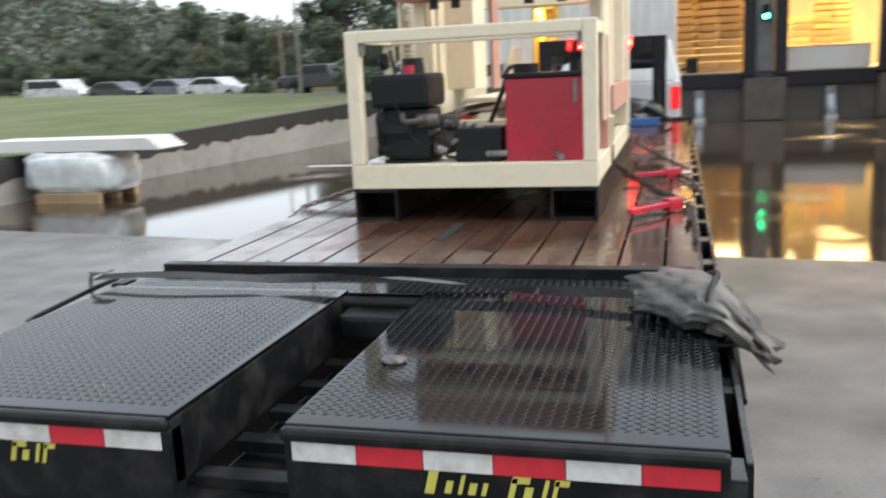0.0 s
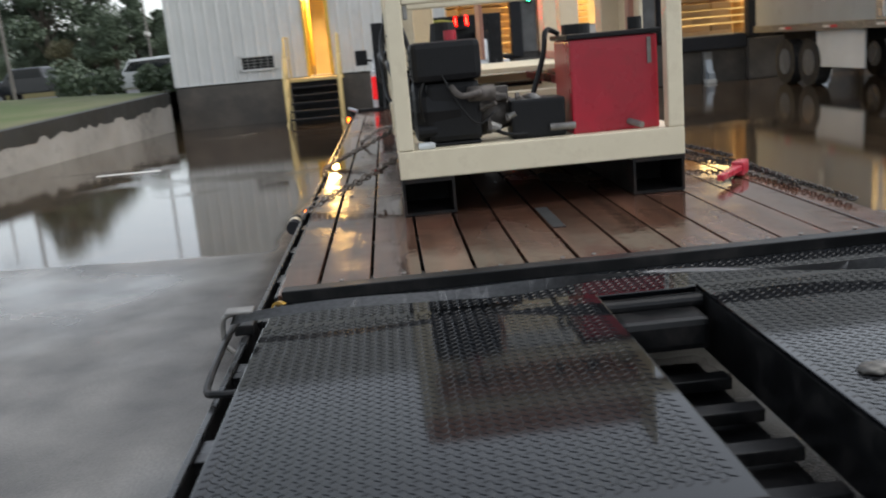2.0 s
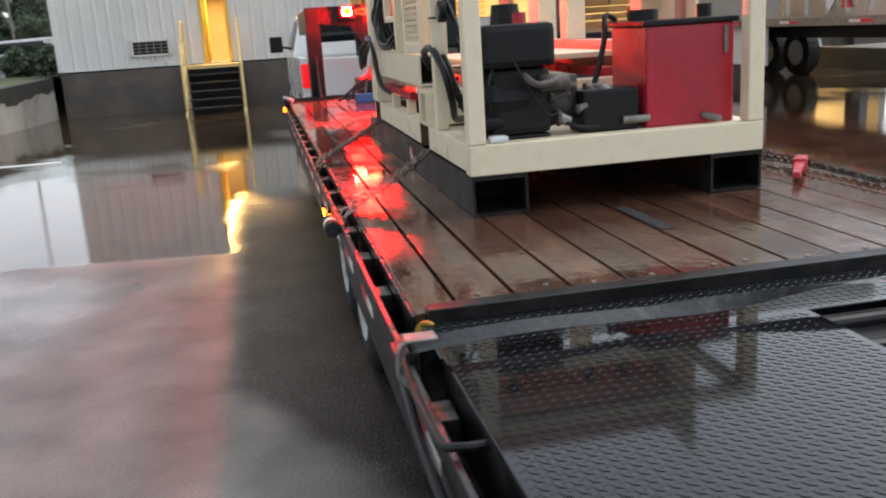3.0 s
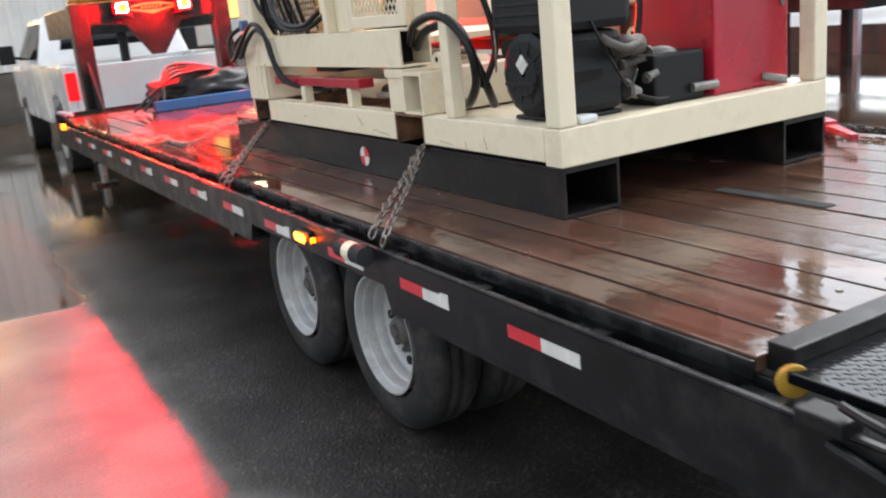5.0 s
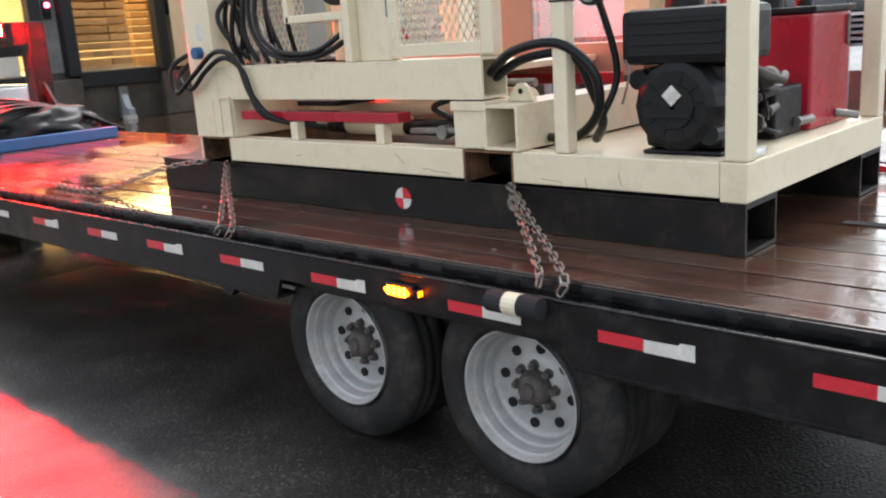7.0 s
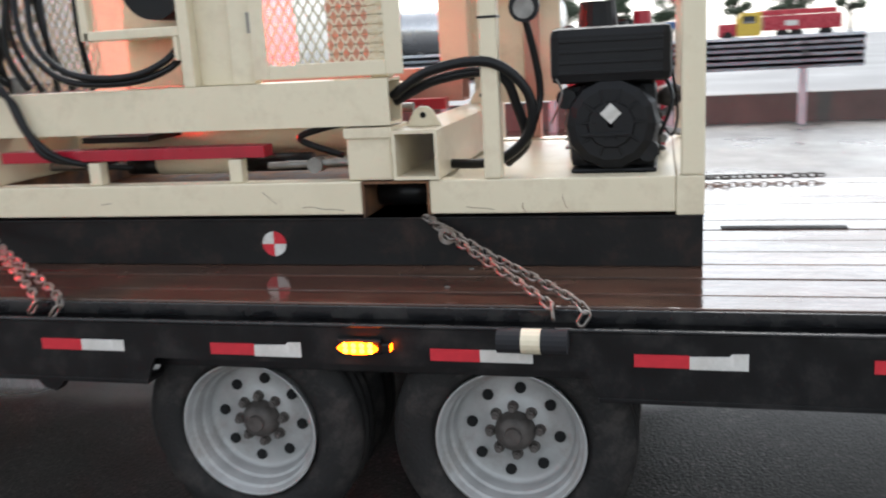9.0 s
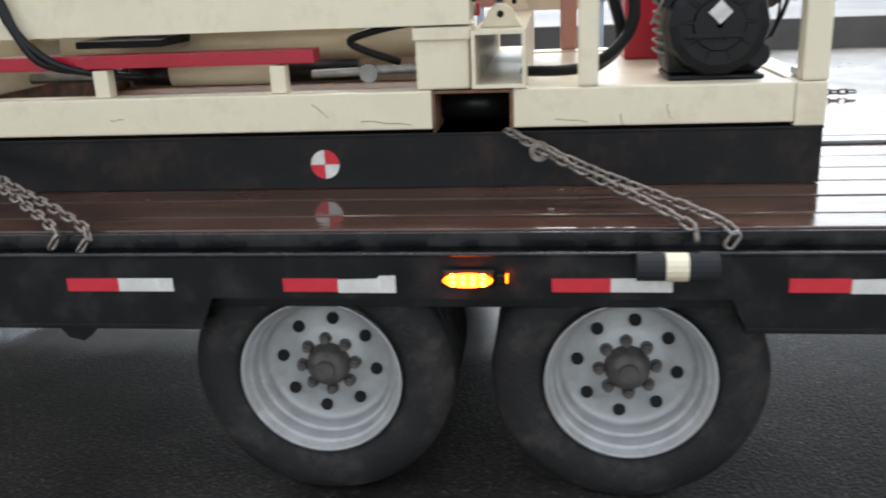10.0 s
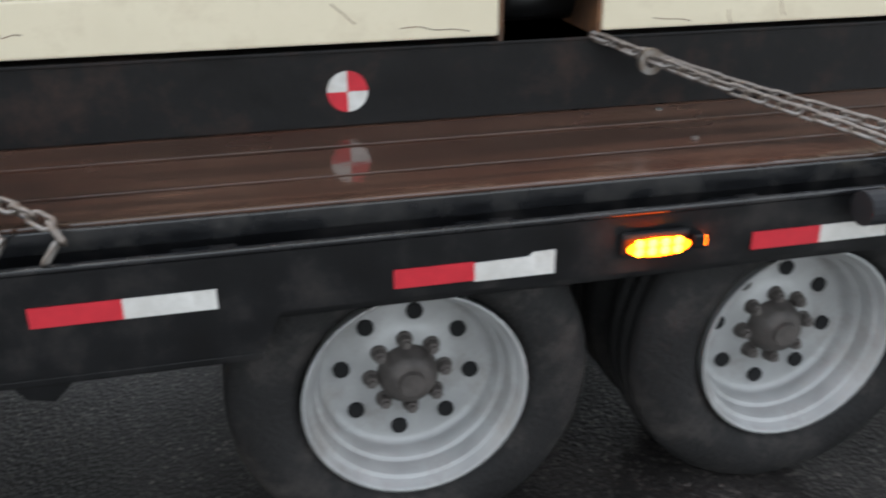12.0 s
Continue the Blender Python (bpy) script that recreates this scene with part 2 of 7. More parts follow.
def deck_material():
    """Weathered brown boards, soaked in patches that mirror the sky."""
    m = bpy.data.materials.new("wet_deck_board")
    m.use_nodes = True
    n, l = m.node_tree.nodes, m.node_tree.links
    b = n["Principled BSDF"]
    geo = n.new("ShaderNodeNewGeometry")
    oi = n.new("ShaderNodeObjectInfo")

    def tex(scale, detail, stretch=(1, 1, 1), rough=0.6):
        mp = n.new("ShaderNodeMapping")
        mp.inputs["Scale"].default_value = stretch
        l.new(geo.outputs["Position"], mp.inputs["Vector"])
        t = n.new("ShaderNodeTexNoise")
        t.inputs["Scale"].default_value, t.inputs["Detail"].default_value = scale, detail
        t.inputs["Roughness"].default_value = rough
        l.new(mp.outputs[0], t.inputs["Vector"])
        return t.outputs["Fac"]

    def span(src, a, b2, lo, hi):
        r = n.new("ShaderNodeMapRange")
        r.inputs["From Min"].default_value, r.inputs["From Max"].default_value = a, b2
        r.inputs["To Min"].default_value, r.inputs["To Max"].default_value = lo, hi
        l.new(src, r.inputs["Value"])
        return r.outputs[0]

    def blend(fac, a, bc, kind="MIX"):
        x = n.new("ShaderNodeMix")
        x.data_type, x.blend_type = "RGBA", kind
        l.new(fac, x.inputs["Factor"])
        for socket, v in ((x.inputs["A"], a), (x.inputs["B"], bc)):
            if isinstance(v, tuple):
                socket.default_value = (*v, 1)
            else:
                l.new(v, socket)
        return x.outputs["Result"]

    grain = tex(30, 5, (1, 0.035, 1))
    patch = tex(1.7, 6)
    film = tex(1.15, 5, (1.2, 0.7, 1), 0.55)
    stain = tex(3.1, 8, (1, 0.6, 1), 0.7)
    c = blend(span(patch, 0.36, 0.66, 0, 1), (0.058, 0.022, 0.014), (0.118, 0.064, 0.042))
    c = blend(span(stain, 0.55, 0.66, 0, 0.75), c, (0.030, 0.019, 0.014))
    c = blend(span(grain, 0.38, 0.62, 0.75, 0.0), c, (0.028, 0.018, 0.013))
    hs = n.new("ShaderNodeHueSaturation")
    l.new(span(oi.outputs["Random"], 0, 1, 0.72, 1.25), hs.inputs["Value"])
    l.new(c, hs.inputs["Color"])
    l.new(hs.outputs["Color"], b.inputs["Base Color"])
    l.new(span(film, 0.40, 0.56, 0.30, 0.045), b.inputs["Roughness"])
    add = n.new("ShaderNodeMath")
    add.operation = "ADD"
    l.new(grain, add.inputs[0])
    l.new(span(tex(9, 3), 0, 1, 0, 2.2), add.inputs[1])
    bp = n.new("ShaderNodeBump")
    bp.inputs["Distance"].default_value = 0.004
    l.new(span(film, 0.42, 0.58, 0.45, 0.10), bp.inputs["Strength"])
    l.new(add.outputs[0], bp.inputs["Height"])
    l.new(bp.outputs[0], b.inputs["Normal"])
    return m


M_WOOD = deck_material()
M_TYRE = material("tyre_rubber", (0.021, 0.020, 0.0192), 0.66, color2=(0.013, 0.0125, 0.012), scale=6, bump=0.45, bump_scale=70,
                  dirt=(0.064, 0.056, 0.050), dirt_scale=7.0, dirt_amount=0.8)
M_RIM = material("silver_wheel_paint", (0.40, 0.40, 0.39), 0.42, 0.25, color2=(0.30, 0.30, 0.29), scale=10,
                 dirt=(0.16, 0.13, 0.10), dirt_scale=7.0, dirt_amount=0.55)
M_HUB = material("greasy_hub", (0.12, 0.105, 0.095), 0.55, 0.4, color2=(0.055, 0.048, 0.043), scale=24, bump=0.3, bump_scale=60)
M_HOLE = material("dark_void", (0.004, 0.004, 0.004), 0.9)
M_TAPE_RED = material("reflective_red", (0.55, 0.022, 0.035), 0.28, color2=(0.46, 0.018, 0.03), scale=30)
M_TAPE_WHITE = material("reflective_white", (0.66, 0.64, 0.60), 0.35, color2=(0.52, 0.50, 0.46), scale=30, dirt=(0.3, 0.26, 0.2), dirt_scale=14, dirt_amount=0.5)
M_RED = material("red_enamel", (0.42, 0.012, 0.03), 0.25, color2=(0.33, 0.010, 0.025), scale=3, dirt=(0.12, 0.02, 0.02), dirt_scale=4, dirt_amount=0.4)
M_ENGINE = material("black_engine_plastic", (0.009, 0.009, 0.010), 0.42, color2=(0.006, 0.006, 0.0065), scale=20, bump=0.1, bump_scale=90)
M_STEEL = material("dull_cast_steel", (0.30, 0.29, 0.27), 0.42, 0.8, color2=(0.16, 0.15, 0.14), scale=18, bump=0.15, bump_scale=60)
M_CHAIN = material("galvanised_chain", (0.30, 0.28, 0.26), 0.38, 0.85, color2=(0.17, 0.13, 0.10), scale=40)
M_CHAIN_DARK = material("wet_dark_chain", (0.055, 0.050, 0.046), 0.25, 0.6, color2=(0.025, 0.02, 0.017), scale=40)
M_HOSE = material("black_hose", (0.008, 0.008, 0.0085), 0.30, color2=(0.009, 0.009, 0.009), scale=20)
M_REFLECTOR = material("amber_reflector", (0.42, 0.24, 0.03), 0.35, color2=(0.30, 0.17, 0.02), scale=12, dirt=(0.1, 0.07, 0.04), dirt_amount=0.5)
M_YELLOW = material("yellow_paint", (0.62, 0.42, 0.045), 0.42, color2=(0.52, 0.34, 0.04), scale=6)
M_STAIR = material("cream_yellow_paint", (0.60, 0.46, 0.20), 0.45, color2=(0.5, 0.38, 0.16), scale=5)
M_LOGO = material("faded_yellow_decal", (0.55, 0.50, 0.09), 0.4, color2=(0.42, 0.38, 0.07), scale=20)
M_STRAP = material("grey_webbing", (0.30, 0.30, 0.31), 0.32, color2=(0.20, 0.20, 0.21), scale=60, bump=0.3, bump_scale=200)
M_CLOTH = material("wet_canvas", (0.13, 0.12, 0.105), 0.45, color2=(0.028, 0.025, 0.022), scale=7, bump=0.5, bump_scale=30)
M_CLAD = material("white_metal_cladding", (0.62, 0.61, 0.58), 0.42, 0.1, color2=(0.55, 0.54, 0.51), scale=1.2, dirt=(0.36, 0.34, 0.30), dirt_scale=0.8, dirt_amount=0.35)
M_CONC = material("stained_concrete", (0.30, 0.28, 0.25), 0.6, color2=(0.19, 0.175, 0.155), scale=1.4, bump=0.3, bump_scale=18, dirt=(0.05, 0.045, 0.04), dirt_scale=0.7, dirt_amount=0.85)
M_CONC_DARK = material("mossy_wet_concrete", (0.020, 0.019, 0.016), 0.6, color2=(0.010, 0.010, 0.008), scale=2.2, bump=0.3, bump_scale=18)
M_CONC_WET = material("wet_dock_concrete", (0.10, 0.083, 0.066), 0.4, color2=(0.045, 0.037, 0.03), scale=1.6, bump=0.25, bump_scale=18, dirt=(0.025, 0.022, 0.018), dirt_scale=0.9, dirt_amount=0.8)
M_KERB = material("dark_kerb_concrete", (0.085, 0.075, 0.065), 0.5, color2=(0.045, 0.04, 0.035), scale=1.5, bump=0.2, bump_scale=18)
M_RUBBER = material("dock_seal_rubber", (0.022, 0.022, 0.024), 0.65, scale=6)
M_WHITE = material("white_vehicle_paint", (0.72, 0.72, 0.71), 0.22, color2=(0.66, 0.66, 0.65), scale=2, coat=0.6)
M_BLUE = material("blue_paint", (0.03, 0.10, 0.26), 0.4, scale=5)
M_DKCAR = material("black_vehicle_paint", (0.012, 0.013, 0.018), 0.2, scale=2, coat=0.7)
M_SILVER = material("silver_vehicle_paint", (0.50, 0.50, 0.50), 0.25, 0.5, scale=2, coat=0.5)
M_DKSILVER = material("grey_vehicle_paint", (0.12, 0.13, 0.15), 0.25, 0.5, scale=2, coat=0.5)
M_GLASS = glass_material("dark_glass", (0.015, 0.018, 0.02))
M_TAIL = material("tail_lamp_red", (0.25, 0.004, 0.006), 0.2, emit=((1.0, 0.01, 0.015), 0.35))
M_AMBER = material("amber_lamp_lens", (0.7, 0.22, 0.01), 0.2, emit=((1.0, 0.095, 0.001), 7.0))
M_AMBER_LED = material("amber_diode", (0.9, 0.5, 0.05), 0.2, emit=((1.0, 0.32, 0.008), 12.0))
M_BEACON = material("beacon_red", (0.8, 0.05, 0.02), 0.2, emit=((1.0, 0.00001, 0.00002), 13000.0))
M_BEACON_CORE = material("beacon_core", (0.9, 0.4, 0.05), 0.2, emit=((1.0, 0.42, 0.0), 6.0))
M_GALV = material("galvanised_steel", (0.40, 0.43, 0.46), 0.45, 0.3, color2=(0.31, 0.335, 0.36), scale=5, dirt=(0.2, 0.18, 0.16), dirt_scale=2, dirt_amount=0.4)
M_ALU = material("polished_tank_steel", (0.62, 0.62, 0.62), 0.22, 0.9, color2=(0.52, 0.52, 0.52), scale=1.0)
M_TRAILER_GREY = material("grey_trailer_skin", (0.30, 0.31, 0.30), 0.45, 0.2, color2=(0.25, 0.26, 0.25), scale=1.5, dirt=(0.16, 0.15, 0.13), dirt_scale=1.0, dirt_amount=0.5)
M_PALLET = material("pallet_boards", (0.44, 0.31, 0.17), 0.7, color2=(0.33, 0.22, 0.12), scale=5, per_object=0.2)
M_CARTON = material("brown_cartons", (0.42, 0.27, 0.13), 0.75, color2=(0.35, 0.22, 0.10), scale=2, per_object=0.25)
M_WRAP = material("cloudy_stretch_film", (0.62, 0.64, 0.63), 0.18, color2=(0.45, 0.47, 0.46), scale=5, bump=0.8, bump_scale=16)
M_INNER = material("warehouse_wall", (0.55, 0.50, 0.40), 0.7, scale=1.5)
M_STRIP = material("warehouse_tube", (1, 0.9, 0.6), 0.4, emit=((1.0, 0.74, 0.36), 22.0))
M_GREEN_LAMP = material("green_signal", (0.02, 0.5, 0.12), 0.3, emit=((0.05, 1.0, 0.35), 14.0))
M_RED_LAMP = material("red_signal", (0.5, 0.02, 0.05), 0.3, emit=((1.0, 0.04, 0.12), 14.0))
M_DOORLAMP = material("door_lamp_glass", (1, 0.8, 0.4), 0.3, emit=((1.0, 0.62, 0.2), 25.0))
M_BARK = material("bark", (0.09, 0.07, 0.055), 0.9, color2=(0.05, 0.04, 0.03), scale=8, bump=0.5, bump_scale=20)
for m in (M_BLACK, M_RUNNER, M_ENGINE, M_TYRE, M_HOSE, M_RUBBER):
    m.node_tree.nodes["Principled BSDF"].inputs["Specular IOR Level"].default_value = 0.24
M_PIER = material("grey_pier_paint", (0.22, 0.215, 0.205), 0.5, color2=(0.14, 0.135, 0.13), scale=1.5, dirt=(0.06, 0.05, 0.04), dirt_amount=0.6)
M_POLE = material("weathered_pole", (0.20, 0.18, 0.16), 0.8, scale=4)


def leaf_material(name, a, b2):
    m = bpy.data.materials.new(name)
    m.use_nodes = True
    n, l = m.node_tree.nodes, m.node_tree.links
    b = n["Principled BSDF"]
    g = n.new("ShaderNodeNewGeometry")
    r = n.new("ShaderNodeValToRGB")
    r.color_ramp.elements[0].color, r.color_ramp.elements[1].color = (*a, 1), (*b2, 1)
    l.new(g.outputs["Random Per Island"], r.inputs["Fac"])
    l.new(r.outputs[0], b.inputs["Base Color"])
    b.inputs["Roughness"].default_value = 0.65
    return m


# dulled, lightened green: some distance haze is mixed into this leaf colour
M_LEAF = leaf_material("green_leaves", (0.055, 0.078, 0.048), (0.090, 0.118, 0.068))
M_LEAF_OLIVE = leaf_material("olive_leaves", (0.06, 0.062, 0.03), (0.13, 0.11, 0.05))
# palest green, with the haze before the far hill put into the colour
M_LEAF_FAR = leaf_material("haze_tinted_leaves", (0.085, 0.108, 0.080), (0.125, 0.150, 0.110))
M_GRASS = material("wet_lawn", (0.065, 0.095, 0.024), 0.8, color2=(0.10, 0.098, 0.034), scale=0.6, bump=0.6, bump_scale=30)
M_GRASS_FAR = material("dry_verge", (0.26, 0.21, 0.10), 0.85, color2=(0.17, 0.16, 0.07), scale=0.3)
M_ROAD = material("wet_road_asphalt", (0.12, 0.12, 0.122), 0.50, color2=(0.05, 0.05, 0.052), scale=0.35, rough2=0.75, bump=0.2, bump_scale=20)
M_ASPHALT = material("car_park_asphalt", (0.06, 0.06, 0.062), 0.5, scale=3)

# ---------------------------------------------------------------- building helpers
ORIGIN = {}


def thing(name, x, y, z, label, category, group="", rz=0.0, local=False):
    e = new(name)
    e.empty_display_size = 0.2
    e.matrix_world = pose(x, y, z, 0, 0, rz)
    ORIGIN[e.name] = Vector((0, 0, 0)) if local else Vector((x, y, z))
    return tagged(e, label, category, group)


def origin_of(ob):
    while ob:
        if ob.name in ORIGIN:
            return ORIGIN[ob.name]
        ob = ob.parent
    return Vector((0, 0, 0))


def mesh_of(name, bm, mat, smooth=False):
    me = bpy.data.meshes.new(name)
    bm.normal_update()
    bm.to_mesh(me)
    bm.free()
    for p in me.polygons:
        p.use_smooth = smooth
    me.materials.append(mat)
    return me


def part(name, bm, mat, parent, label="", smooth=False, kind=""):
    o = origin_of(parent) if parent else Vector((0, 0, 0))
    if o.length:
        bmesh.ops.translate(bm, verts=bm.verts, vec=-o)
    ob = new(name, mesh_of(name, bm, mat, smooth))
    if parent:
        ob.parent = parent
    return tagged(ob, label, kind=kind)


def piece(name, me, parent, m):
    """Another object on the same mesh, at the pose m (world, or the thing's own space if it is local)."""
    ob = new(name, me)
    ob.parent = parent
    ob.matrix_basis = Matrix.Translation(-origin_of(parent)) @ m
    return ob


def structure(name, bm, mat, label, category="", smooth=False):
    ob = new(name, mesh_of(name, bm, mat, smooth))
    return tagged(ob, label, category or name.split("_")[0], kind="structure")


def box(bm, x0, x1, y0, y1, z0, z1, bevel=0.0, m=None):
    r = bmesh.ops.create_cube(bm, size=1.0)
    vs = r["verts"]
    bmesh.ops.scale(bm, verts=vs, vec=(x1 - x0, y1 - y0, z1 - z0))
    bmesh.ops.translate(bm, verts=vs, vec=((x0 + x1) / 2, (y0 + y1) / 2, (z0 + z1) / 2))
    if bevel:
        es = list({e for v in vs for e in v.link_edges})
        out = bmesh.ops.bevel(bm, geom=es, offset=bevel, segments=2, affect="EDGES", profile=0.6)
        vs = list({v for f in out["faces"] for v in f.verts} | {v for v in vs if v.is_valid})
    if m is not None:
        bmesh.ops.transform(bm, matrix=m, verts=vs)
    return vs


def B(x0, x1, y0, y1, z0, z1, bevel=0.004):
    bm = bmesh.new()
    box(bm, x0, x1, y0, y1, z0, z1, bevel)
    return bm


def cyl(bm, a, b, r0, r1=None, seg=16, caps=True):
    a, b = Vector(a), Vector(b)
    d = b - a
    r = bmesh.ops.create_cone(bm, cap_ends=caps, cap_tris=False, segments=seg, radius1=r0, radius2=r0 if r1 is None else r1, depth=d.length)
    m = Matrix.Translation((a + b) / 2) @ d.to_track_quat("Z", "Y").to_matrix().to_4x4()
    bmesh.ops.transform(bm, matrix=m, verts=r["verts"])
    return r["verts"]


def C(a, b, r0, r1=None, seg=16):
    bm = bmesh.new()
    cyl(bm, a, b, r0, r1, seg)
    return bm


def hollow(bm, axis, a0, a1, u0, u1, v0, v1, t):
    """A square tube with open ends along the axis 'x' or 'y'."""
    def put(u, v, a):
        return (a, u, v) if axis == "x" else (u, a, v)
    rings = []
    for a in (a0, a1):
        o = [bm.verts.new(put(u, v, a)) for u, v in ((u0, v0), (u1, v0), (u1, v1), (u0, v1))]
        i = [bm.verts.new(put(u, v, a)) for u, v in ((u0 + t, v0 + t), (u1 - t, v0 + t), (u1 - t, v1 - t), (u0 + t, v1 - t))]
        rings.append((o, i))
    (o0, i0), (o1, i1) = rings
    for k in range(4):
        j = (k + 1) % 4
        bm.faces.new((o0[k], o0[j], o1[j], o1[k]))
        bm.faces.new((i0[j], i0[k], i1[k], i1[j]))
        bm.faces.new((o0[j], o0[k], i0[k], i0[j]))
        bm.faces.new((o1[k], o1[j], i1[j], i1[k]))
    bmesh.ops.recalc_face_normals(bm, faces=bm.faces)


def smooth_path(points, n=8):
    p = [Vector(q) for q in points]
    out = []
    for i in range(len(p) - 1):
        a, b, c, d = p[max(i - 1, 0)], p[i], p[i + 1], p[min(i + 2, len(p) - 1)]
        for k in range(n):
            t = k / n
            out.append(0.5 * ((2 * b) + (c - a) * t + (2 * a - 5 * b + 4 * c - d) * t * t + (3 * b - a - 3 * c + d) * t ** 3))
    out.append(p[-1])
    return out


def tube(bm, points, r, seg=8, n=8):
    path = smooth_path(points, n) if n > 1 else [Vector(q) for q in points]
    rings, up = [], Vector((0.3, 0.2, 1))
    for i, q in enumerate(path):
        d = (path[min(i + 1, len(path) - 1)] - path[max(i - 1, 0)]).normalized()
        s = d.cross(up)
        if s.length < 1e-4:
            s = d.cross(Vector((1, 0, 0)))
        s.normalize()
        w = s.cross(d).normalized()
        up = w
        rings.append([bm.verts.new(q + (s * math.cos(2 * math.pi * k / seg) + w * math.sin(2 * math.pi * k / seg)) * r) for k in range(seg)])
    for a, b in zip(rings, rings[1:]):
        for k in range(seg):
            bm.faces.new((a[k], a[(k + 1) % seg], b[(k + 1) % seg], b[k]))
    bm.faces.new(rings[0][::-1])
    bm.faces.new(rings[-1])
    bmesh.ops.recalc_face_normals(bm, faces=bm.faces)


def T(points, r, seg=8, n=8):
    bm = bmesh.new()
    tube(bm, points, r, seg, n)
    return bm


def lathe(bm, profile, seg=32, axis="x"):
    """Turns (along, radius) pairs round the axis."""
    rings = []
    for a, r in profile:
        ring = []
        for k in range(seg):
            u, v = r * math.cos(2 * math.pi * k / seg), r * math.sin(2 * math.pi * k / seg)
            ring.append(bm.verts.new((a, u, v) if axis == "x" else (u, v, a)))
        rings.append(ring)
    for p, q in zip(rings, rings[1:]):
        for k in range(seg):
            bm.faces.new((p[k], p[(k + 1) % seg], q[(k + 1) % seg], q[k]))
    bmesh.ops.recalc_face_normals(bm, faces=bm.faces)


def prism(bm, outline, axis, a0, a1):
    """An outline of (u, v) pairs pushed along 'x' (y, z), 'y' (x, z) or 'z' (x, y)."""
    def put(u, v, a):
        return (a, u, v) if axis == "x" else ((u, a, v) if axis == "y" else (u, v, a))
    lo = [bm.verts.new(put(u, v, a0)) for u, v in outline]
    hi = [bm.verts.new(put(u, v, a1)) for u, v in outline]
    n = len(outline)
    bm.faces.new(lo)
    bm.faces.new(hi)
    for k in range(n):
        bm.faces.new((lo[k], lo[(k + 1) % n], hi[(k + 1) % n], hi[k]))
    bmesh.ops.recalc_face_normals(bm, faces=bm.faces)


def P(outline, axis, a0, a1, bevel=0.0):
    bm = bmesh.new()
    prism(bm, outline, axis, a0, a1)
    if bevel:
        bmesh.ops.bevel(bm, geom=list(bm.edges), offset=bevel, segments=2, affect="EDGES", profile=0.6)
    return bm

# ---------------------------------------------------------------- ground, walls, building
FACADE = 24.0
bm = bmesh.new()
box(bm, -400, 400, -200, 600, -0.3, 0.0)
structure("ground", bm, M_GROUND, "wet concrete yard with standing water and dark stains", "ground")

# a retaining wall along the yard, with the lawn behind it
WALL = [(-9.4, 2.0, 0.52), (-8.25, 12.0, 0.66), (-6.4, FACADE, 1.0)]


def ribbon(bm, pts, thick, z0):
    """A wall of changing height along a line of (x, y, top)."""
    for (xa, ya, za), (xb, yb, zb) in zip(pts, pts[1:]):
        d = Vector((xb - xa, yb - ya, 0)).normalized()
        s = Vector((-d.y, d.x, 0)) * thick
        v = [bm.verts.new(p) for p in ((xa, ya, z0), (xb, yb, z0), (xb + s.x, yb + s.y, z0), (xa + s.x, ya + s.y, z0),
                                       (xa, ya, za), (xb, yb, zb), (xb + s.x, yb + s.y, zb), (xa + s.x, ya + s.y, za))]
        for f in ((0, 1, 5, 4), (1, 2, 6, 5), (2, 3, 7, 6), (3, 0, 4, 7), (4, 5, 6, 7), (3, 2, 1, 0)):
            bm.faces.new([v[k] for k in f])
    bmesh.ops.recalc_face_normals(bm, faces=bm.faces)


bm = bmesh.new()
ribbon(bm, WALL, 0.25, -0.1)
structure("retaining_wall", bm, M_CONC, "stained concrete retaining wall with a dark wet upper edge", "wall")
# the dark, wet band along its top, uneven at its lower edge
bm = bmesh.new()
rnd = random.Random(5)
for (xa, ya, za), (xb, yb, zb) in zip(WALL, WALL[1:]):
    n = int(Vector((xb - xa, yb - ya)).length / 0.16)
    low = [0.27 + 0.14 * noise.noise(Vector((k * 0.21, ya, 0))) + 0.10 * rnd.random() for k in range(n + 1)]
    nx = Vector((-(yb - ya), xb - xa, 0)).normalized() * -0.006
    for k in range(n):
        f0, f1 = k / n, (k + 1) / n
        q = []
        for f, w in ((f0, low[k]), (f1, low[k + 1])):
            x, y, z = xa + (xb - xa) * f, ya + (yb - ya) * f, za + (zb - za) * f
            q.append((x + nx.x, y + nx.y, z + 0.004, z - w))
        v = [bm.verts.new(p) for p in ((q[0][0], q[0][1], q[0][3]), (q[1][0], q[1][1], q[1][3]), (q[1][0], q[1][1], q[1][2]), (q[0][0], q[0][1], q[0][2]))]
        bm.faces.new(v)
        back = [bm.verts.new((q[i][0] - nx.x * 45, q[i][1] - nx.y * 45, q[i][2])) for i in (1, 0)]
        bm.faces.new((v[3], v[2], back[0], back[1]))
bmesh.ops.remove_doubles(bm, verts=bm.verts, dist=0.0005)
bmesh.ops.recalc_face_normals(bm, faces=bm.faces)
structure("wall_stain", bm, M_CONC_DARK, "black algae stain running down the wall top", "stain")

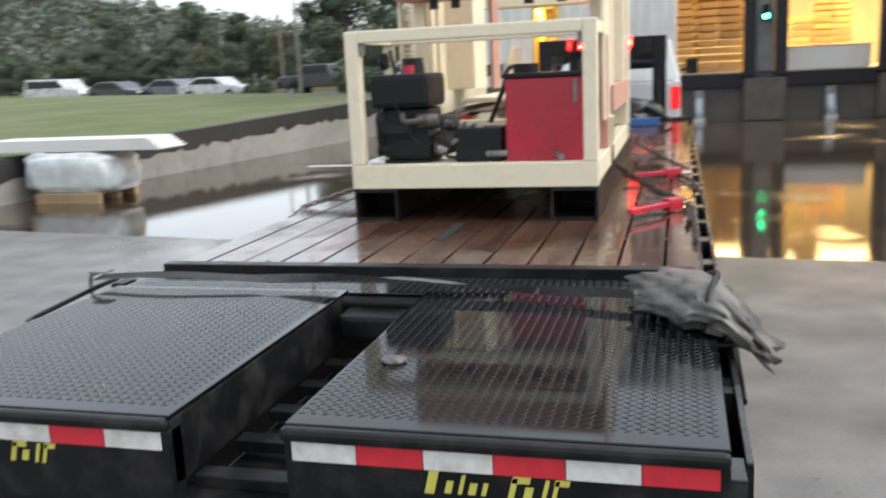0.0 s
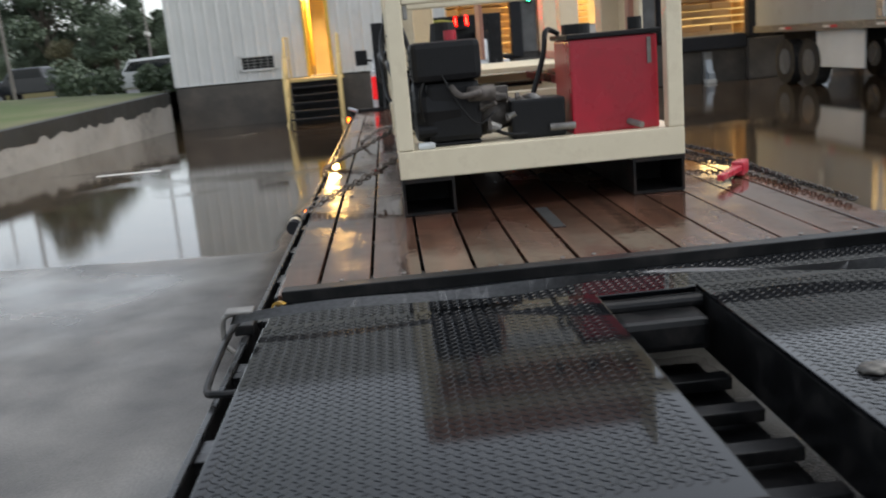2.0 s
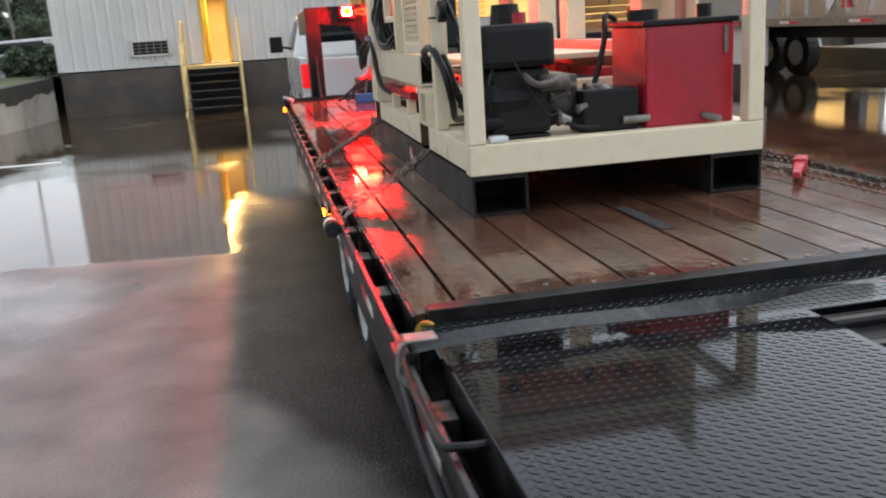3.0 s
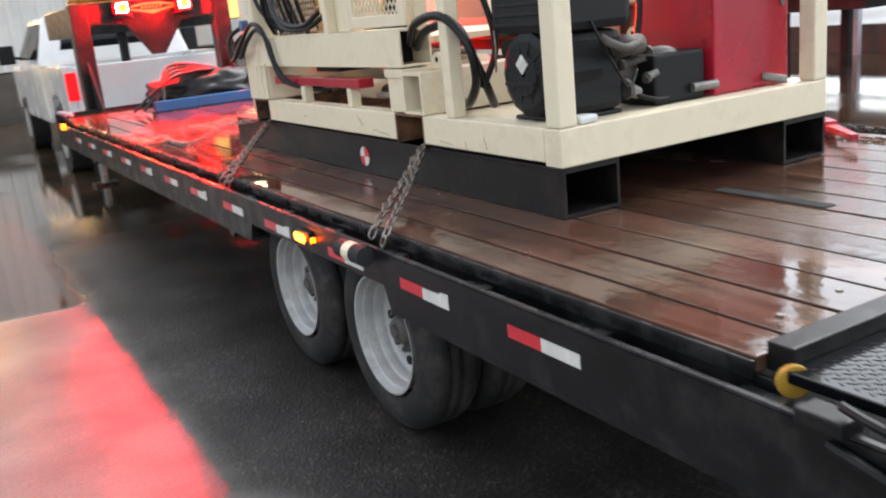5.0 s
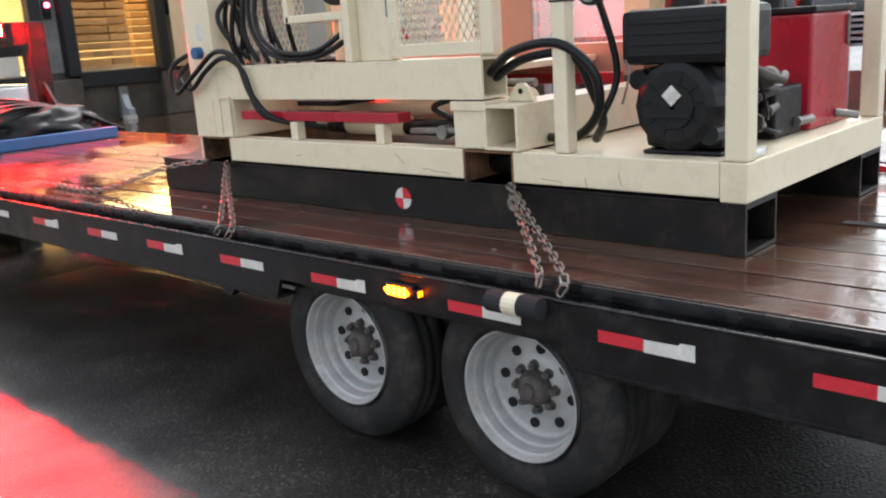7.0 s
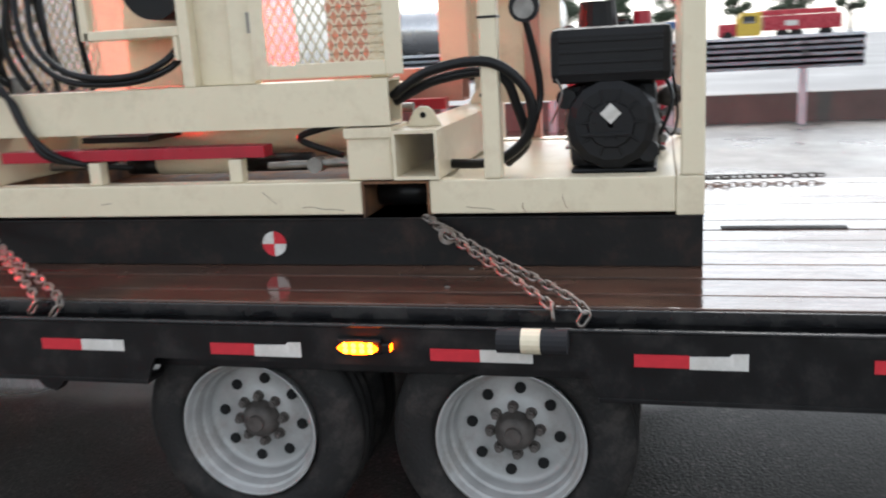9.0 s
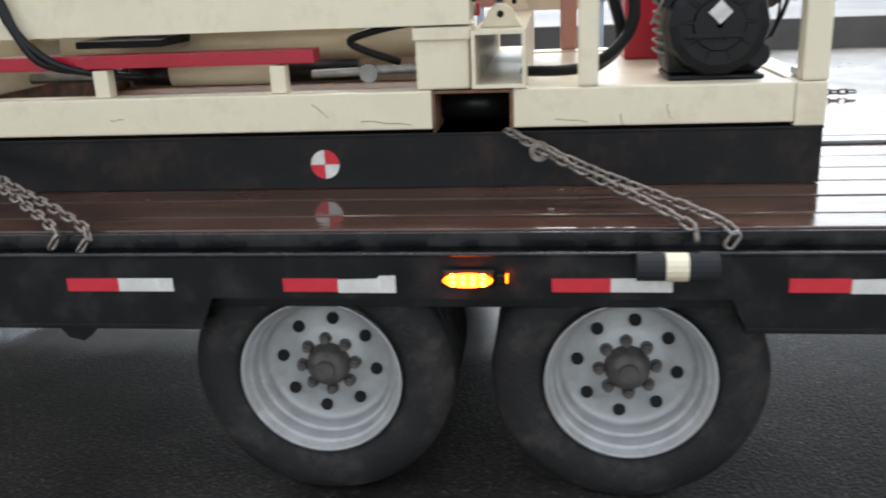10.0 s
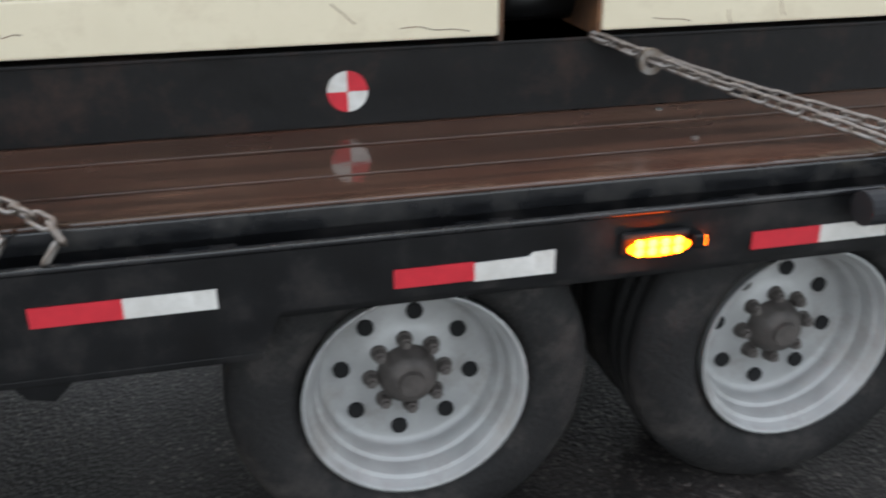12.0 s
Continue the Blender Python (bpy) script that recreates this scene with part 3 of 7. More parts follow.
# lawn and the car park beyond
bm = bmesh.new()
rows = []
for k, (x, y, z) in enumerate([(-9.6, -40, 0.5)] + WALL[0:3] + [(-6.6, 25.5, 1.03)]):
    rows.append([(x - 0.24, y, z - 0.02), (x - 6, y + 1.5, z + 0.12), (x - 14, y + 5, z + 0.22), (x - 22, y + 9, z + 0.25)])
grid = [[bm.verts.new(p) for p in r] for r in rows]
for a, b in zip(grid, grid[1:]):
    for k in range(3):
        bm.faces.new((a[k], b[k], b[k + 1], a[k + 1]))
bmesh.ops.recalc_face_normals(bm, faces=bm.faces)
structure("lawn", bm, M_GRASS, "mown green lawn above the retaining wall", "lawn")
bm = bmesh.new()
rows = [[bm.verts.new((x, y, max(0.43, min(zz, 0.95 + (x + 10) * 0.025)))) for x in (-6.7, -16, -24, -34, -120)] for y, zz in ((24.6, 1.02), (34, 0.80), (46.5, 0.44))]
for a, b in zip(rows, rows[1:]):
    for k in range(4):
        bm.faces.new((a[k], b[k], b[k + 1], a[k + 1]))
bmesh.ops.recalc_face_normals(bm, faces=bm.faces)
structure("lawn_far", bm, M_GRASS, "mown green lawn sloping down to the car park", "lawn")
bm = bmesh.new()
box(bm, -200, -7.2, 40.0, 300, 0.1, 0.42)
structure("car_park", bm, M_ASPHALT, "dark asphalt car park behind the lawn", "road")
bm = bmesh.new()
box(bm, -200, -14, 66, 69, 0.2, 1.1)
structure("verge", bm, M_GRASS_FAR, "dry grass verge under the trees", "ground")

# white painted stripe on the concrete
bm = bmesh.new()
box(bm, -5.6, -4.6, 14.9, 15.05, 0.0, 0.004, 0, None)
structure("painted_stripe", bm, M_TAPE_WHITE, "worn white stripe on the wet concrete", "marking")

# building: concrete base, ribbed cladding, door with landing, dock openings
bld_base = B(-6.2, 0.9, FACADE, FACADE + 0.3, -0.1, 1.1, 0)
structure("wall_base", bld_base, M_CONC_WET, "wet stained concrete base of the warehouse", "wall")
bm = bmesh.new()
DOOR = (-2.74, -2.17)
for x0, x1, z0, z1 in ((-6.2, DOOR[0], 1.1, 9.0), (DOOR[1], 0.9, 1.1, 9.0), (DOOR[0], DOOR[1], 3.15, 9.0)):
    box(bm, x0, x1, FACADE + 0.04, FACADE + 0.25, z0, z1)
box(bm, -6.2, -6.0, FACADE + 0.25, FACADE + 30, 1.1, 9.0)
structure("wall_cladding", bm, M_CLAD, "white ribbed metal cladding of the warehouse", "wall")
rib = bmesh.new()
prism(rib, [(-0.045, 0), (-0.02, -0.035), (0.02, -0.035), (0.045, 0)], "z", 0, 7.9)
rib_me = mesh_of("cladding_rib", rib, M_CLAD)
rib_parent = bpy.data.objects["wall_cladding"]
k = -6.15
while k < 0.9:
    if not (DOOR[0] - 0.1 < k < DOOR[1] + 0.1):
        piece("cladding_rib", rib_me, rib_parent, pose(k, FACADE + 0.04, 1.1))
    k += 0.305
bm = bmesh.new()
box(bm, -6.24, -6.12, FACADE + 0.0, FACADE + 0.12, 1.1, 9.0, 0.01)
box(bm, -6.2, 0.9, FACADE + 0.0, FACADE + 0.05, 1.06, 1.12, 0.005)
structure("trim_cladding", bm, M_CLAD, "white metal corner trim and drip edge", "trim")

# the doorway: a lit recess with a yellow door, standing open
bm = bmesh.new()
box(bm, DOOR[0] - 0.3, DOOR[0], FACADE + 0.25, FACADE + 2.5, 1.0, 3.4)
box(bm, DOOR[1], DOOR[1] + 0.3, FACADE + 0.25, FACADE + 2.5, 1.0, 3.4)
box(bm, DOOR[0] - 0.3, DOOR[1] + 0.3, FACADE + 2.5, FACADE + 2.6, 1.0, 3.4)
box(bm, DOOR[0] - 0.3, DOOR[1] + 0.3, FACADE + 0.25, FACADE + 2.6, 3.3, 3.4)
box(bm, DOOR[0] - 0.3, DOOR[1] + 0.3, FACADE + 0.3, FACADE + 2.6, 0.98, 1.09)
structure("wall_lobby", bm, M_INNER, "warm lit lobby behind the side door", "wall")
bm = bmesh.new()
box(bm, DOOR[0] - 0.06, DOOR[0] + 0.02, FACADE - 0.02, FACADE + 0.2, 1.1, 3.15, 0.005)
box(bm, DOOR[1] - 0.02, DOOR[1] + 0.06, FACADE - 0.02, FACADE + 0.2, 1.1, 3.15, 0.005)
box(bm, DOOR[0] - 0.06, DOOR[1] + 0.06, FACADE - 0.02, FACADE + 0.2, 3.1, 3.2, 0.005)
structure("door_1", bm, M_YELLOW, "yellow steel frame of the lit side door", "door")
door = thing("side_door", DOOR[0] + 0.03, FACADE + 0.25, 1.1, "yellow steel side door standing open under a lamp", "door")
part("leaf", B(DOOR[0] + 0.03, DOOR[0] + 0.08, FACADE + 0.26, FACADE + 1.1, 1.1, 3.05, 0.006), M_YELLOW, door)
part("kick_plate", B(DOOR[0] + 0.08, DOOR[0] + 0.086, FACADE + 0.3, FACADE + 1.05, 1.12, 1.35, 0.001), M_STEEL, door)
wl = thing("wall_lamp", -2.5, FACADE + 0.9, 3.3, "warm glowing lamp over the side door", "lamp")
part("shade", B(-2.62, -2.38, FACADE + 0.78, FACADE + 1.02, 3.22, 3.3, 0.01), M_STEEL, wl)
part("glass", B(-2.6, -2.4, FACADE + 0.8, FACADE + 1.0, 3.17, 3.215, 0.01), M_DOORLAMP, wl)
lamp("door_light", "AREA", 90, (1.0, 0.55, 0.16), look((-2.5, FACADE + 0.6, 3.1), (-2.5, FACADE + 0.2, 1.2)), size=0.3, size_y=0.3)

# louvred vent
vent = thing("wall_vent", -4.05, FACADE, 1.4, "dark louvred vent with a white frame in the cladding", "vent")
part("backing", B(-4.46, -3.62, FACADE + 0.0, FACADE + 0.03, 1.38, 1.72, 0), M_HOLE, vent)
bm = bmesh.new()
for x0, x1, z0, z1 in ((-4.5, -3.58, 1.70, 1.75), (-4.5, -3.58, 1.35, 1.40), (-4.5, -4.45, 1.35, 1.75), (-3.63, -3.58, 1.35, 1.75)):
    box(bm, x0, x1, FACADE - 0.03, FACADE + 0.02, z0, z1, 0.004)
part("frame", bm, M_CLAD, vent)
for k in range(3):
    part("slat", B(-4.45, -3.63, FACADE - 0.02, FACADE + 0.0, 1.46 + 0.08 * k, 1.475 + 0.08 * k, 0), M_STEEL, vent)
for k in range(4):
    part("mullion", B(-4.31 + 0.17 * k, -4.295 + 0.17 * k, FACADE - 0.024, FACADE - 0.004, 1.4, 1.7, 0), M_STEEL, vent)

# steel stair to the door
stair = thing("steel_stair", -2.6, 23.3, 0, "yellow steel stair and landing with handrails at the side door", "stair")
part("landing", B(-3.25, -1.9, FACADE - 0.95, FACADE - 0.01, 1.0, 1.08, 0.005), M_STAIR, stair)
for k in range(5):
    part("tread", B(-3.15, -2.0, FACADE - 1.15 - 0.22 * k, FACADE - 0.93 - 0.22 * k, 0.84 - 0.18 * k, 0.875 - 0.18 * k, 0.004), M_RUBBER, stair)
for x in (-3.25, -1.95):
    part("stringer", P([(FACADE - 2.1, 0.0), (FACADE - 1.9, 0.0), (FACADE - 0.9, 0.98), (FACADE - 0.9, 1.08), (FACADE - 1.1, 1.05)], "x", x, x + 0.05), M_STAIR, stair)
    for y, z in ((FACADE - 2.0, 0.05), (FACADE - 1.45, 0.6), (FACADE - 0.92, 1.05), (FACADE - 0.1, 1.05)):
        part("post", C((x + 0.025, y, z), (x + 0.025, y, z + 1.05), 0.025, seg=8), M_STAIR, stair)
    for dz in (0.55, 1.05):
        part("handrail", T([(x + 0.025, FACADE - 2.0, 0.05 + dz), (x + 0.025, FACADE - 0.92, 1.05 + dz), (x + 0.025, FACADE - 0.05, 1.05 + dz)], 0.025, 8, 1), M_STAIR, stair)
    part("leg", B(x, x + 0.06, FACADE - 0.95, FACADE - 0.89, 0, 1.0, 0.004), M_STAIR, stair)
# added black sheet in place of the shade beneath the landing
part("shade_sheet", B(-3.15, -2.0, FACADE - 0.9, FACADE - 0.87, 0.0, 0.98, 0), M_HOLE, stair, "black sheet standing for the shade under the landing")

# dock wall: piers, openings, bumpers
SILL, HEAD = 1.22, 4.1
PIERS = [-0.1, 3.05, 6.17, 9.29, 12.41, 15.53]
bm = bmesh.new()
box(bm, 0.9, 16.4, FACADE, FACADE + 0.3, -0.1, SILL)
structure("wall_dock", bm, M_CONC_WET, "stained wet concrete wall below the loading docks", "wall")
bm = bmesh.new()
box(bm, -0.6, 16.4, FACADE + 0.04, FACADE + 0.3, HEAD, 9.0)
structure("wall_upper", bm, M_CLAD, "white metal wall above the loading docks", "wall")
for i, px in enumerate(PIERS[1:]):
    w = 0.22
    bm = bmesh.new()
    box(bm, px - w, px + w, FACADE - 0.05, FACADE + 0.3, SILL, HEAD, 0.01)
    structure("pier_%d" % (i + 1), bm, M_PIER, "grey steel pier between two loading docks", "pier")
    bm = bmesh.new()
    box(bm, px - 0.5, px + 0.5, FACADE - 0.28, FACADE - 0.002, 0.0, SILL - 0.15, 0.03)
    structure("plinth_%d" % (i + 1), bm, M_CONC_WET, "chipped wet concrete plinth under a dock pier", "plinth")
    for s in (-1, 1):
        if px < 15 or s < 0:
            dp = thing("dock_seal", px + s * 0.37, FACADE, SILL, "black foam dock seal pad beside the loading opening", "dock seal", "dock seals")
            part("pad", B(px + s * 0.37 - 0.145, px + s * 0.37 + 0.145, FACADE - 0.32, FACADE - 0.004, SILL - 0.1, HEAD, 0.03), M_RUBBER, dp)
    sg = thing("signal_light", px, FACADE - 0.05, 2.55, "dock signal with a %s lamp" % ("green" if i == 0 else "red"), "signal light", "dock signals")
    part("housing", B(px - 0.08, px + 0.08, FACADE - 0.15, FACADE - 0.054, 2.45, 2.85, 0.01), M_ENGINE, sg)
    part("red_lens", C((px, FACADE - 0.15, 2.75), (px, FACADE - 0.17, 2.75), 0.06), M_RED_LAMP if i in (1, 3) else M_HOLE, sg)
    part("green_lens", C((px, FACADE - 0.15, 2.56), (px, FACADE - 0.17, 2.56), 0.06), M_GREEN_LAMP if i == 0 else M_HOLE, sg)
for i, (a, b) in enumerate(zip(PIERS, PIERS[1:])):
    c = (a + b) / 2
    bp = thing("dock_bumper", c, FACADE, 0.75, "black rubber bumper and leveller lip under the dock opening", "dock bumper", "dock bumpers")
    part("lip", B(c - 1.05, c + 1.05, FACADE - 0.2, FACADE - 0.003, 0.85, SILL - 0.02, 0.02), M_RUBBER, bp)
    part("plate", B(c - 1.0, c + 1.0, FACADE - 0.12, FACADE + 0.9, SILL - 0.02, SILL + 0.01, 0.004), M_STEEL, bp)
    ch = thing("dock_hook", c, FACADE - 0.2, 0.0, "grey trailer restraint hook with a white base on the dock wall", "dock hook", "dock hooks")
    part("rail", B(c - 0.12, c + 0.12, FACADE - 0.16, FACADE - 0.002, 0.05, 0.8, 0.02), M_STEEL, ch)
    part("hook", P([(FACADE - 0.17, 0.1), (FACADE - 0.42, 0.1), (FACADE - 0.42, 0.25), (FACADE - 0.3, 0.3), (FACADE - 0.17, 0.6)], "x", c - 0.08, c + 0.08), M_GALV, ch)
    part("base", B(c - 0.13, c + 0.13, FACADE - 0.4, FACADE - 0.17, 0.0, 0.095, 0.01), M_TAPE_WHITE, ch)

# warehouse hall seen through the openings
bm = bmesh.new()
box(bm, -0.9, 16.6, FACADE + 0.3, FACADE + 14, SILL - 0.2, SILL - 0.03)
structure("floor_hall", bm, M_CONC, "concrete warehouse floor", "floor")
bm = bmesh.new()
box(bm, -0.9, 16.6, FACADE + 13.8, FACADE + 14, SILL - 0.03, 7)
box(bm, -1.1, -0.9, FACADE + 0.3, FACADE + 14, SILL - 0.03, 7)
box(bm, 16.4, 16.6, FACADE + 0.3, FACADE + 14, SILL - 0.03, 7)
structure("wall_hall", bm, M_INNER, "pale warehouse walls", "wall")
bm = bmesh.new()
box(bm, -1.1, 16.6, FACADE + 0.3, FACADE + 14, 7.0, 7.2)
structure("ceiling", bm, M_INNER, "warehouse ceiling", "ceiling")
for k in range(4):
    x = 1.4 + 3.6 * k
    sl = thing("strip_light", x, FACADE + 5, 6.2, "glowing warehouse strip light", "strip light", "strip lights")
    part("body", B(x - 0.09, x + 0.09, FACADE + 1.5, FACADE + 11, 6.2, 6.28, 0.01), M_STEEL, sl)
    part("tube", B(x - 0.06, x + 0.06, FACADE + 1.6, FACADE + 10.9, 6.14, 6.197, 0.01), M_STRIP, sl)
    part("hanger", B(x - 0.01, x + 0.01, FACADE + 5.9, FACADE + 5.92, 6.28, 7.0, 0), M_STEEL, sl)
for x in (2.5, 7.5, 12.5):
    lamp("hall_light", "AREA", 760, (1.0, 0.66, 0.26), look((x, FACADE + 5.5, 6.1), (x, FACADE + 4.5, 0)), size=3.5, size_y=8)

# stacked goods inside
rnd = random.Random(3)
carton_me = mesh_of("carton", B(-0.27, 0.27, -0.38, 0.38, 0, 0.155, 0.02), M_CARTON)
for i, (x, y, n) in enumerate(((0.75, 1.6, 12), (2.0, 1.9, 12), (7.2, 1.5, 14), (8.35, 1.7, 14), (10.3, 3, 13), (11.3, 1.6, 14), (13.2, 1.6, 14), (14.4, 1.6, 14), (5.7, 7.5, 12), (3.9, 8.5, 12), (1.4, 3.2, 15), (2.6, 3.0, 10), (7.8, 3.3, 16), (9.0, 3.2, 15), (4.9, 6.2, 7), (12.2, 3.1, 16))):
    st = thing("pallet_stack", x, FACADE + y, SILL - 0.03, "tall stack of brown cartons on a wooden pallet", "pallet stack", "pallet stacks in the warehouse")
    part("pallet", B(x - 0.56, x + 0.56, FACADE + y - 0.45, FACADE + y + 0.45, SILL - 0.03, SILL + 0.1, 0.01), M_PALLET, st)
    for k in range(n):
        for s in (-0.28, 0.28):
            piece("carton", carton_me, st, pose(x + s + rnd.uniform(-0.02, 0.02), FACADE + y, SILL + 0.1 + 0.2 * k, 0, 0, rnd.uniform(-2, 2)))
rk = thing("storage_rack", 4.6, FACADE + 10, SILL - 0.03, "yellow lit storage rack with shelf beams", "rack")
for x in (3.2, 4.6, 6.0):
    part("upright", B(x - 0.05, x + 0.05, FACADE + 9.95, FACADE + 10.05, SILL - 0.03, 5.5, 0.005), M_BLUE, rk)
for k in range(4):
    part("beam", B(3.2, 6.0, FACADE + 9.9, FACADE + 9.945, SILL + 0.5 + 1.0 * k, SILL + 0.62 + 1.0 * k, 0.005), M_YELLOW, rk)
wb = thing("white_board", 4.62, FACADE + 0.5, SILL, "white sheet standing across the lower dock opening", "board")
part("sheet", B(3.62, 5.6, FACADE + 0.45, FACADE + 0.5, SILL + 0.01, SILL + 0.55, 0.004), M_CLAD, wb)
part("rail", B(3.62, 5.6, FACADE + 0.44, FACADE + 0.51, SILL + 0.55, SILL + 0.58, 0.004), M_STEEL, wb)

# ---------------------------------------------------------------- right side of the yard
# the semi trailer backed onto a dock
SX, S0, S1 = 8.5, 9.6, 22.6
semi = thing("semi_trailer", SX + 1.3, 16, 0, "grey and silver box semi trailer backed onto the dock", "semi trailer")
part("body", B(SX, SX + 2.6, 17.0, S1, 1.22, 4.1, 0.03), M_TRAILER_GREY, semi)
part("nose", B(SX - 0.03, SX + 2.63, S0, 17.0, 1.22, 4.1, 0.03), M_ALU, semi, "silver front half")
part("bottom_rail", B(SX - 0.05, SX - 0.031, S0, S1, 1.2, 1.36, 0.004), M_STEEL, semi)
rib_me2 = mesh_of("side_post", B(-0.02, 0.02, -0.03, 0.03, 0, 2.6, 0.004), M_ALU)
for k in range(12):
    piece("side_post", rib_me2, semi, pose(SX - 0.045, S0 + 0.5 + 0.6 * k, 1.4))
part("skirt", B(SX + 0.1, SX + 0.14, 17.6, 19.6, 0.42, 1.2, 0.01), M_CLAD, semi, "white side skirt")
part("chassis", B(SX + 0.6, SX + 2.0, S0 + 0.5, S1 - 0.3, 0.95, 1.2, 0.01), M_BLACK, semi)
for y in (19.9, 21.1):
    for x in (SX + 0.08, SX + 2.25):
        w = part("wheel", C((x, y, 0.51), (x + 0.28, y, 0.51), 0.51, seg=24), M_TYRE, semi)
        part("rim", C((x - 0.012, y, 0.51), (x + 0.01, y, 0.51), 0.29, seg=20), M_ALU, w)
for x in (SX + 0.5, SX + 2.0):
    part("landing_leg", B(x - 0.06, x + 0.06, 11.3, 11.45, 0.0, 0.95, 0.01), M_BLACK, semi)
for y, z in ((19.0, 1.95), (15.4, 1.62), (14.2, 1.75)):
    part("placard", P([(y - 0.17, z), (y, z - 0.17), (y + 0.17, z), (y, z + 0.17)], "x", SX - 0.05, SX - 0.046), M_TAPE_WHITE, semi, "white diamond placard")
part("warning_sign", P([(14.75, 1.5), (15.05, 1.5), (14.9, 1.78)], "x", SX - 0.05, SX - 0.046), M_TAPE_RED, semi, "red triangular sign")
for k in range(6):
    part("tape_red", B(SX - 0.056, SX - 0.051, S0 + 0.4 + 2.1 * k, S0 + 0.7 + 2.1 * k, 1.25, 1.3, 0), M_TAPE_RED, semi)
    part("tape_white", B(SX - 0.056, SX - 0.051, S0 + 0.7 + 2.1 * k, S0 + 1.0 + 2.1 * k, 1.25, 1.3, 0), M_TAPE_WHITE, semi)

# guard rail on a low wall, with the road behind it
bm = bmesh.new()
box(bm, 12.6, 13.0, -30, 22, -0.1, 0.5, 0.02)
structure("kerb_wall", bm, M_KERB, "dark low concrete wall along the yard", "wall")
bm = bmesh.new()
box(bm, 13.0, 120, -80, 22, -0.1, 0.47)
structure("road", bm, M_ROAD, "wet raised road behind the low wall", "road")
gr = thing("guard_rail", 12.1, 6, 0, "galvanised corrugated guard rail on steel posts", "guard rail")
prof = [(0.0, 0.92), (0.06, 0.97), (0.06, 1.02), (0.0, 1.07), (0.0, 1.12), (0.06, 1.17), (0.06, 1.22), (0.0, 1.27), (0.0, 1.31), (0.06, 1.36), (0.06, 1.41), (0.0, 1.46)]
for y0, y1 in ((1.4, 5.3), (5.303, 9.1), (9.103, 12.9), (12.903, 16.7)):
    bm = bmesh.new()
    lo = [bm.verts.new((12.0 - d, y0, z)) for d, z in prof]
    hi = [bm.verts.new((12.0 - d, y1, z)) for d, z in prof]
    for k in range(len(prof) - 1):
        bm.faces.new((lo[k], lo[k + 1], hi[k + 1], hi[k]))
    bmesh.ops.solidify(bm, geom=bm.faces[:], thickness=0.004)
    part("beam", bm, M_GALV, gr)
for y in (2.3, 4.4, 6.4, 8.35, 10.3, 12.3, 14.3, 16.2):
    part("post", B(12.02, 12.14, y - 0.06, y + 0.06, 0.0, 1.44, 0.006), M_GALV, gr)
    part("bolt", C((11.93, y, 1.19), (11.95, y, 1.19), 0.02, seg=8), M_STEEL, gr)

# tank trailers and a lorry across the road
def tanker(x, y, rz):
    t = thing("tank_trailer", x, y, 0.47, "polished steel tank trailer parked across the road", "tank trailer", "parked tank trailers", rz, True)
    bm = bmesh.new()
    lathe(bm, [(-5.6, 0.02), (-5.6, 0.7), (-5.45, 0.98), (-5.2, 1.05), (5.2, 1.05), (5.45, 0.98), (5.6, 0.7), (5.6, 0.02)], 32)
    bmesh.ops.translate(bm, verts=bm.verts, vec=(0, 0, 1.75))
    part("tank", bm, M_ALU, t, smooth=True)
    for k in (-3.6, -1.2, 1.2, 3.6):
        bm = bmesh.new()
        lathe(bm, [(k - 0.05, 1.05), (k - 0.05, 1.075), (k + 0.05, 1.075), (k + 0.05, 1.05)], 32)
        bmesh.ops.translate(bm, verts=bm.verts, vec=(0, 0, 1.75))
        part("band", bm, M_STEEL, t)
    part("side_rail", B(-5.4, 5.4, -1.12, -1.06, 0.9, 1.12, 0.01), M_STEEL, t)
    for k in range(7):
        part("tape", B(-5.2 + 1.5 * k, -4.6 + 1.5 * k, -1.126, -1.121, 0.98, 1.05, 0), M_TAPE_RED, t)
    part("frame", B(-5.2, 5.2, -0.5, 0.5, 0.62, 0.9, 0.01), M_BLACK, t)
    for a in (-4.4, -3.1, 4.2):
        for s in (-1.0, 0.75):
            part("wheel", C((a, s, 0.5), (a, s + 0.26, 0.5), 0.5, seg=20), M_TYRE, t)
    return t


tk = tanker(34, 14, 90)
copy_thing(tk, pose(34, 2.0 - 14.0, 0.47, 0, 0, 90))
lorry = thing("red_lorry", 92, -3.8, 0.47, "red lorry with a yellow cab and red load across the road", "lorry", "", 90, True)
part("cab", P([(-1.15, 0.5), (1.15, 0.5), (1.15, 2.1), (0.7, 2.75), (-1.15, 2.75)], "y", -1.15, 1.15, 0.05), M_YELLOW, lorry, "yellow cab")
part("bonnet", B(1.15, 2.9, -1.05, 1.05, 0.5, 1.75, 0.12), M_RED, lorry)
part("window", B(-0.6, 0.6, 1.151, 1.16, 1.7, 2.4, 0.02), M_GLASS, lorry)
part("bed", B(-8.5, -1.3, -1.2, 1.2, 0.9, 2.3, 0.05), M_RED, lorry, "red body")
part("boom", B(-8.2, -0.8, -0.25, 0.25, 2.35, 2.85, 0.05), M_RED, lorry)
part("plate", B(-4.5, -3.3, 1.201, 1.21, 1.3, 1.8, 0), M_TAPE_WHITE, lorry)
for a in (2.0, -3.2, -4.5, -7.2):
    for s in (-1.15, 0.9):
        part("wheel", C((a, s, 0.5), (a, s + 0.26, 0.5), 0.5, seg=20), M_TYRE, lorry)
fb = thing("blue_beam", 30, 4.6, 0.47, "blue steel beam on two trestles beside the road", "beam")
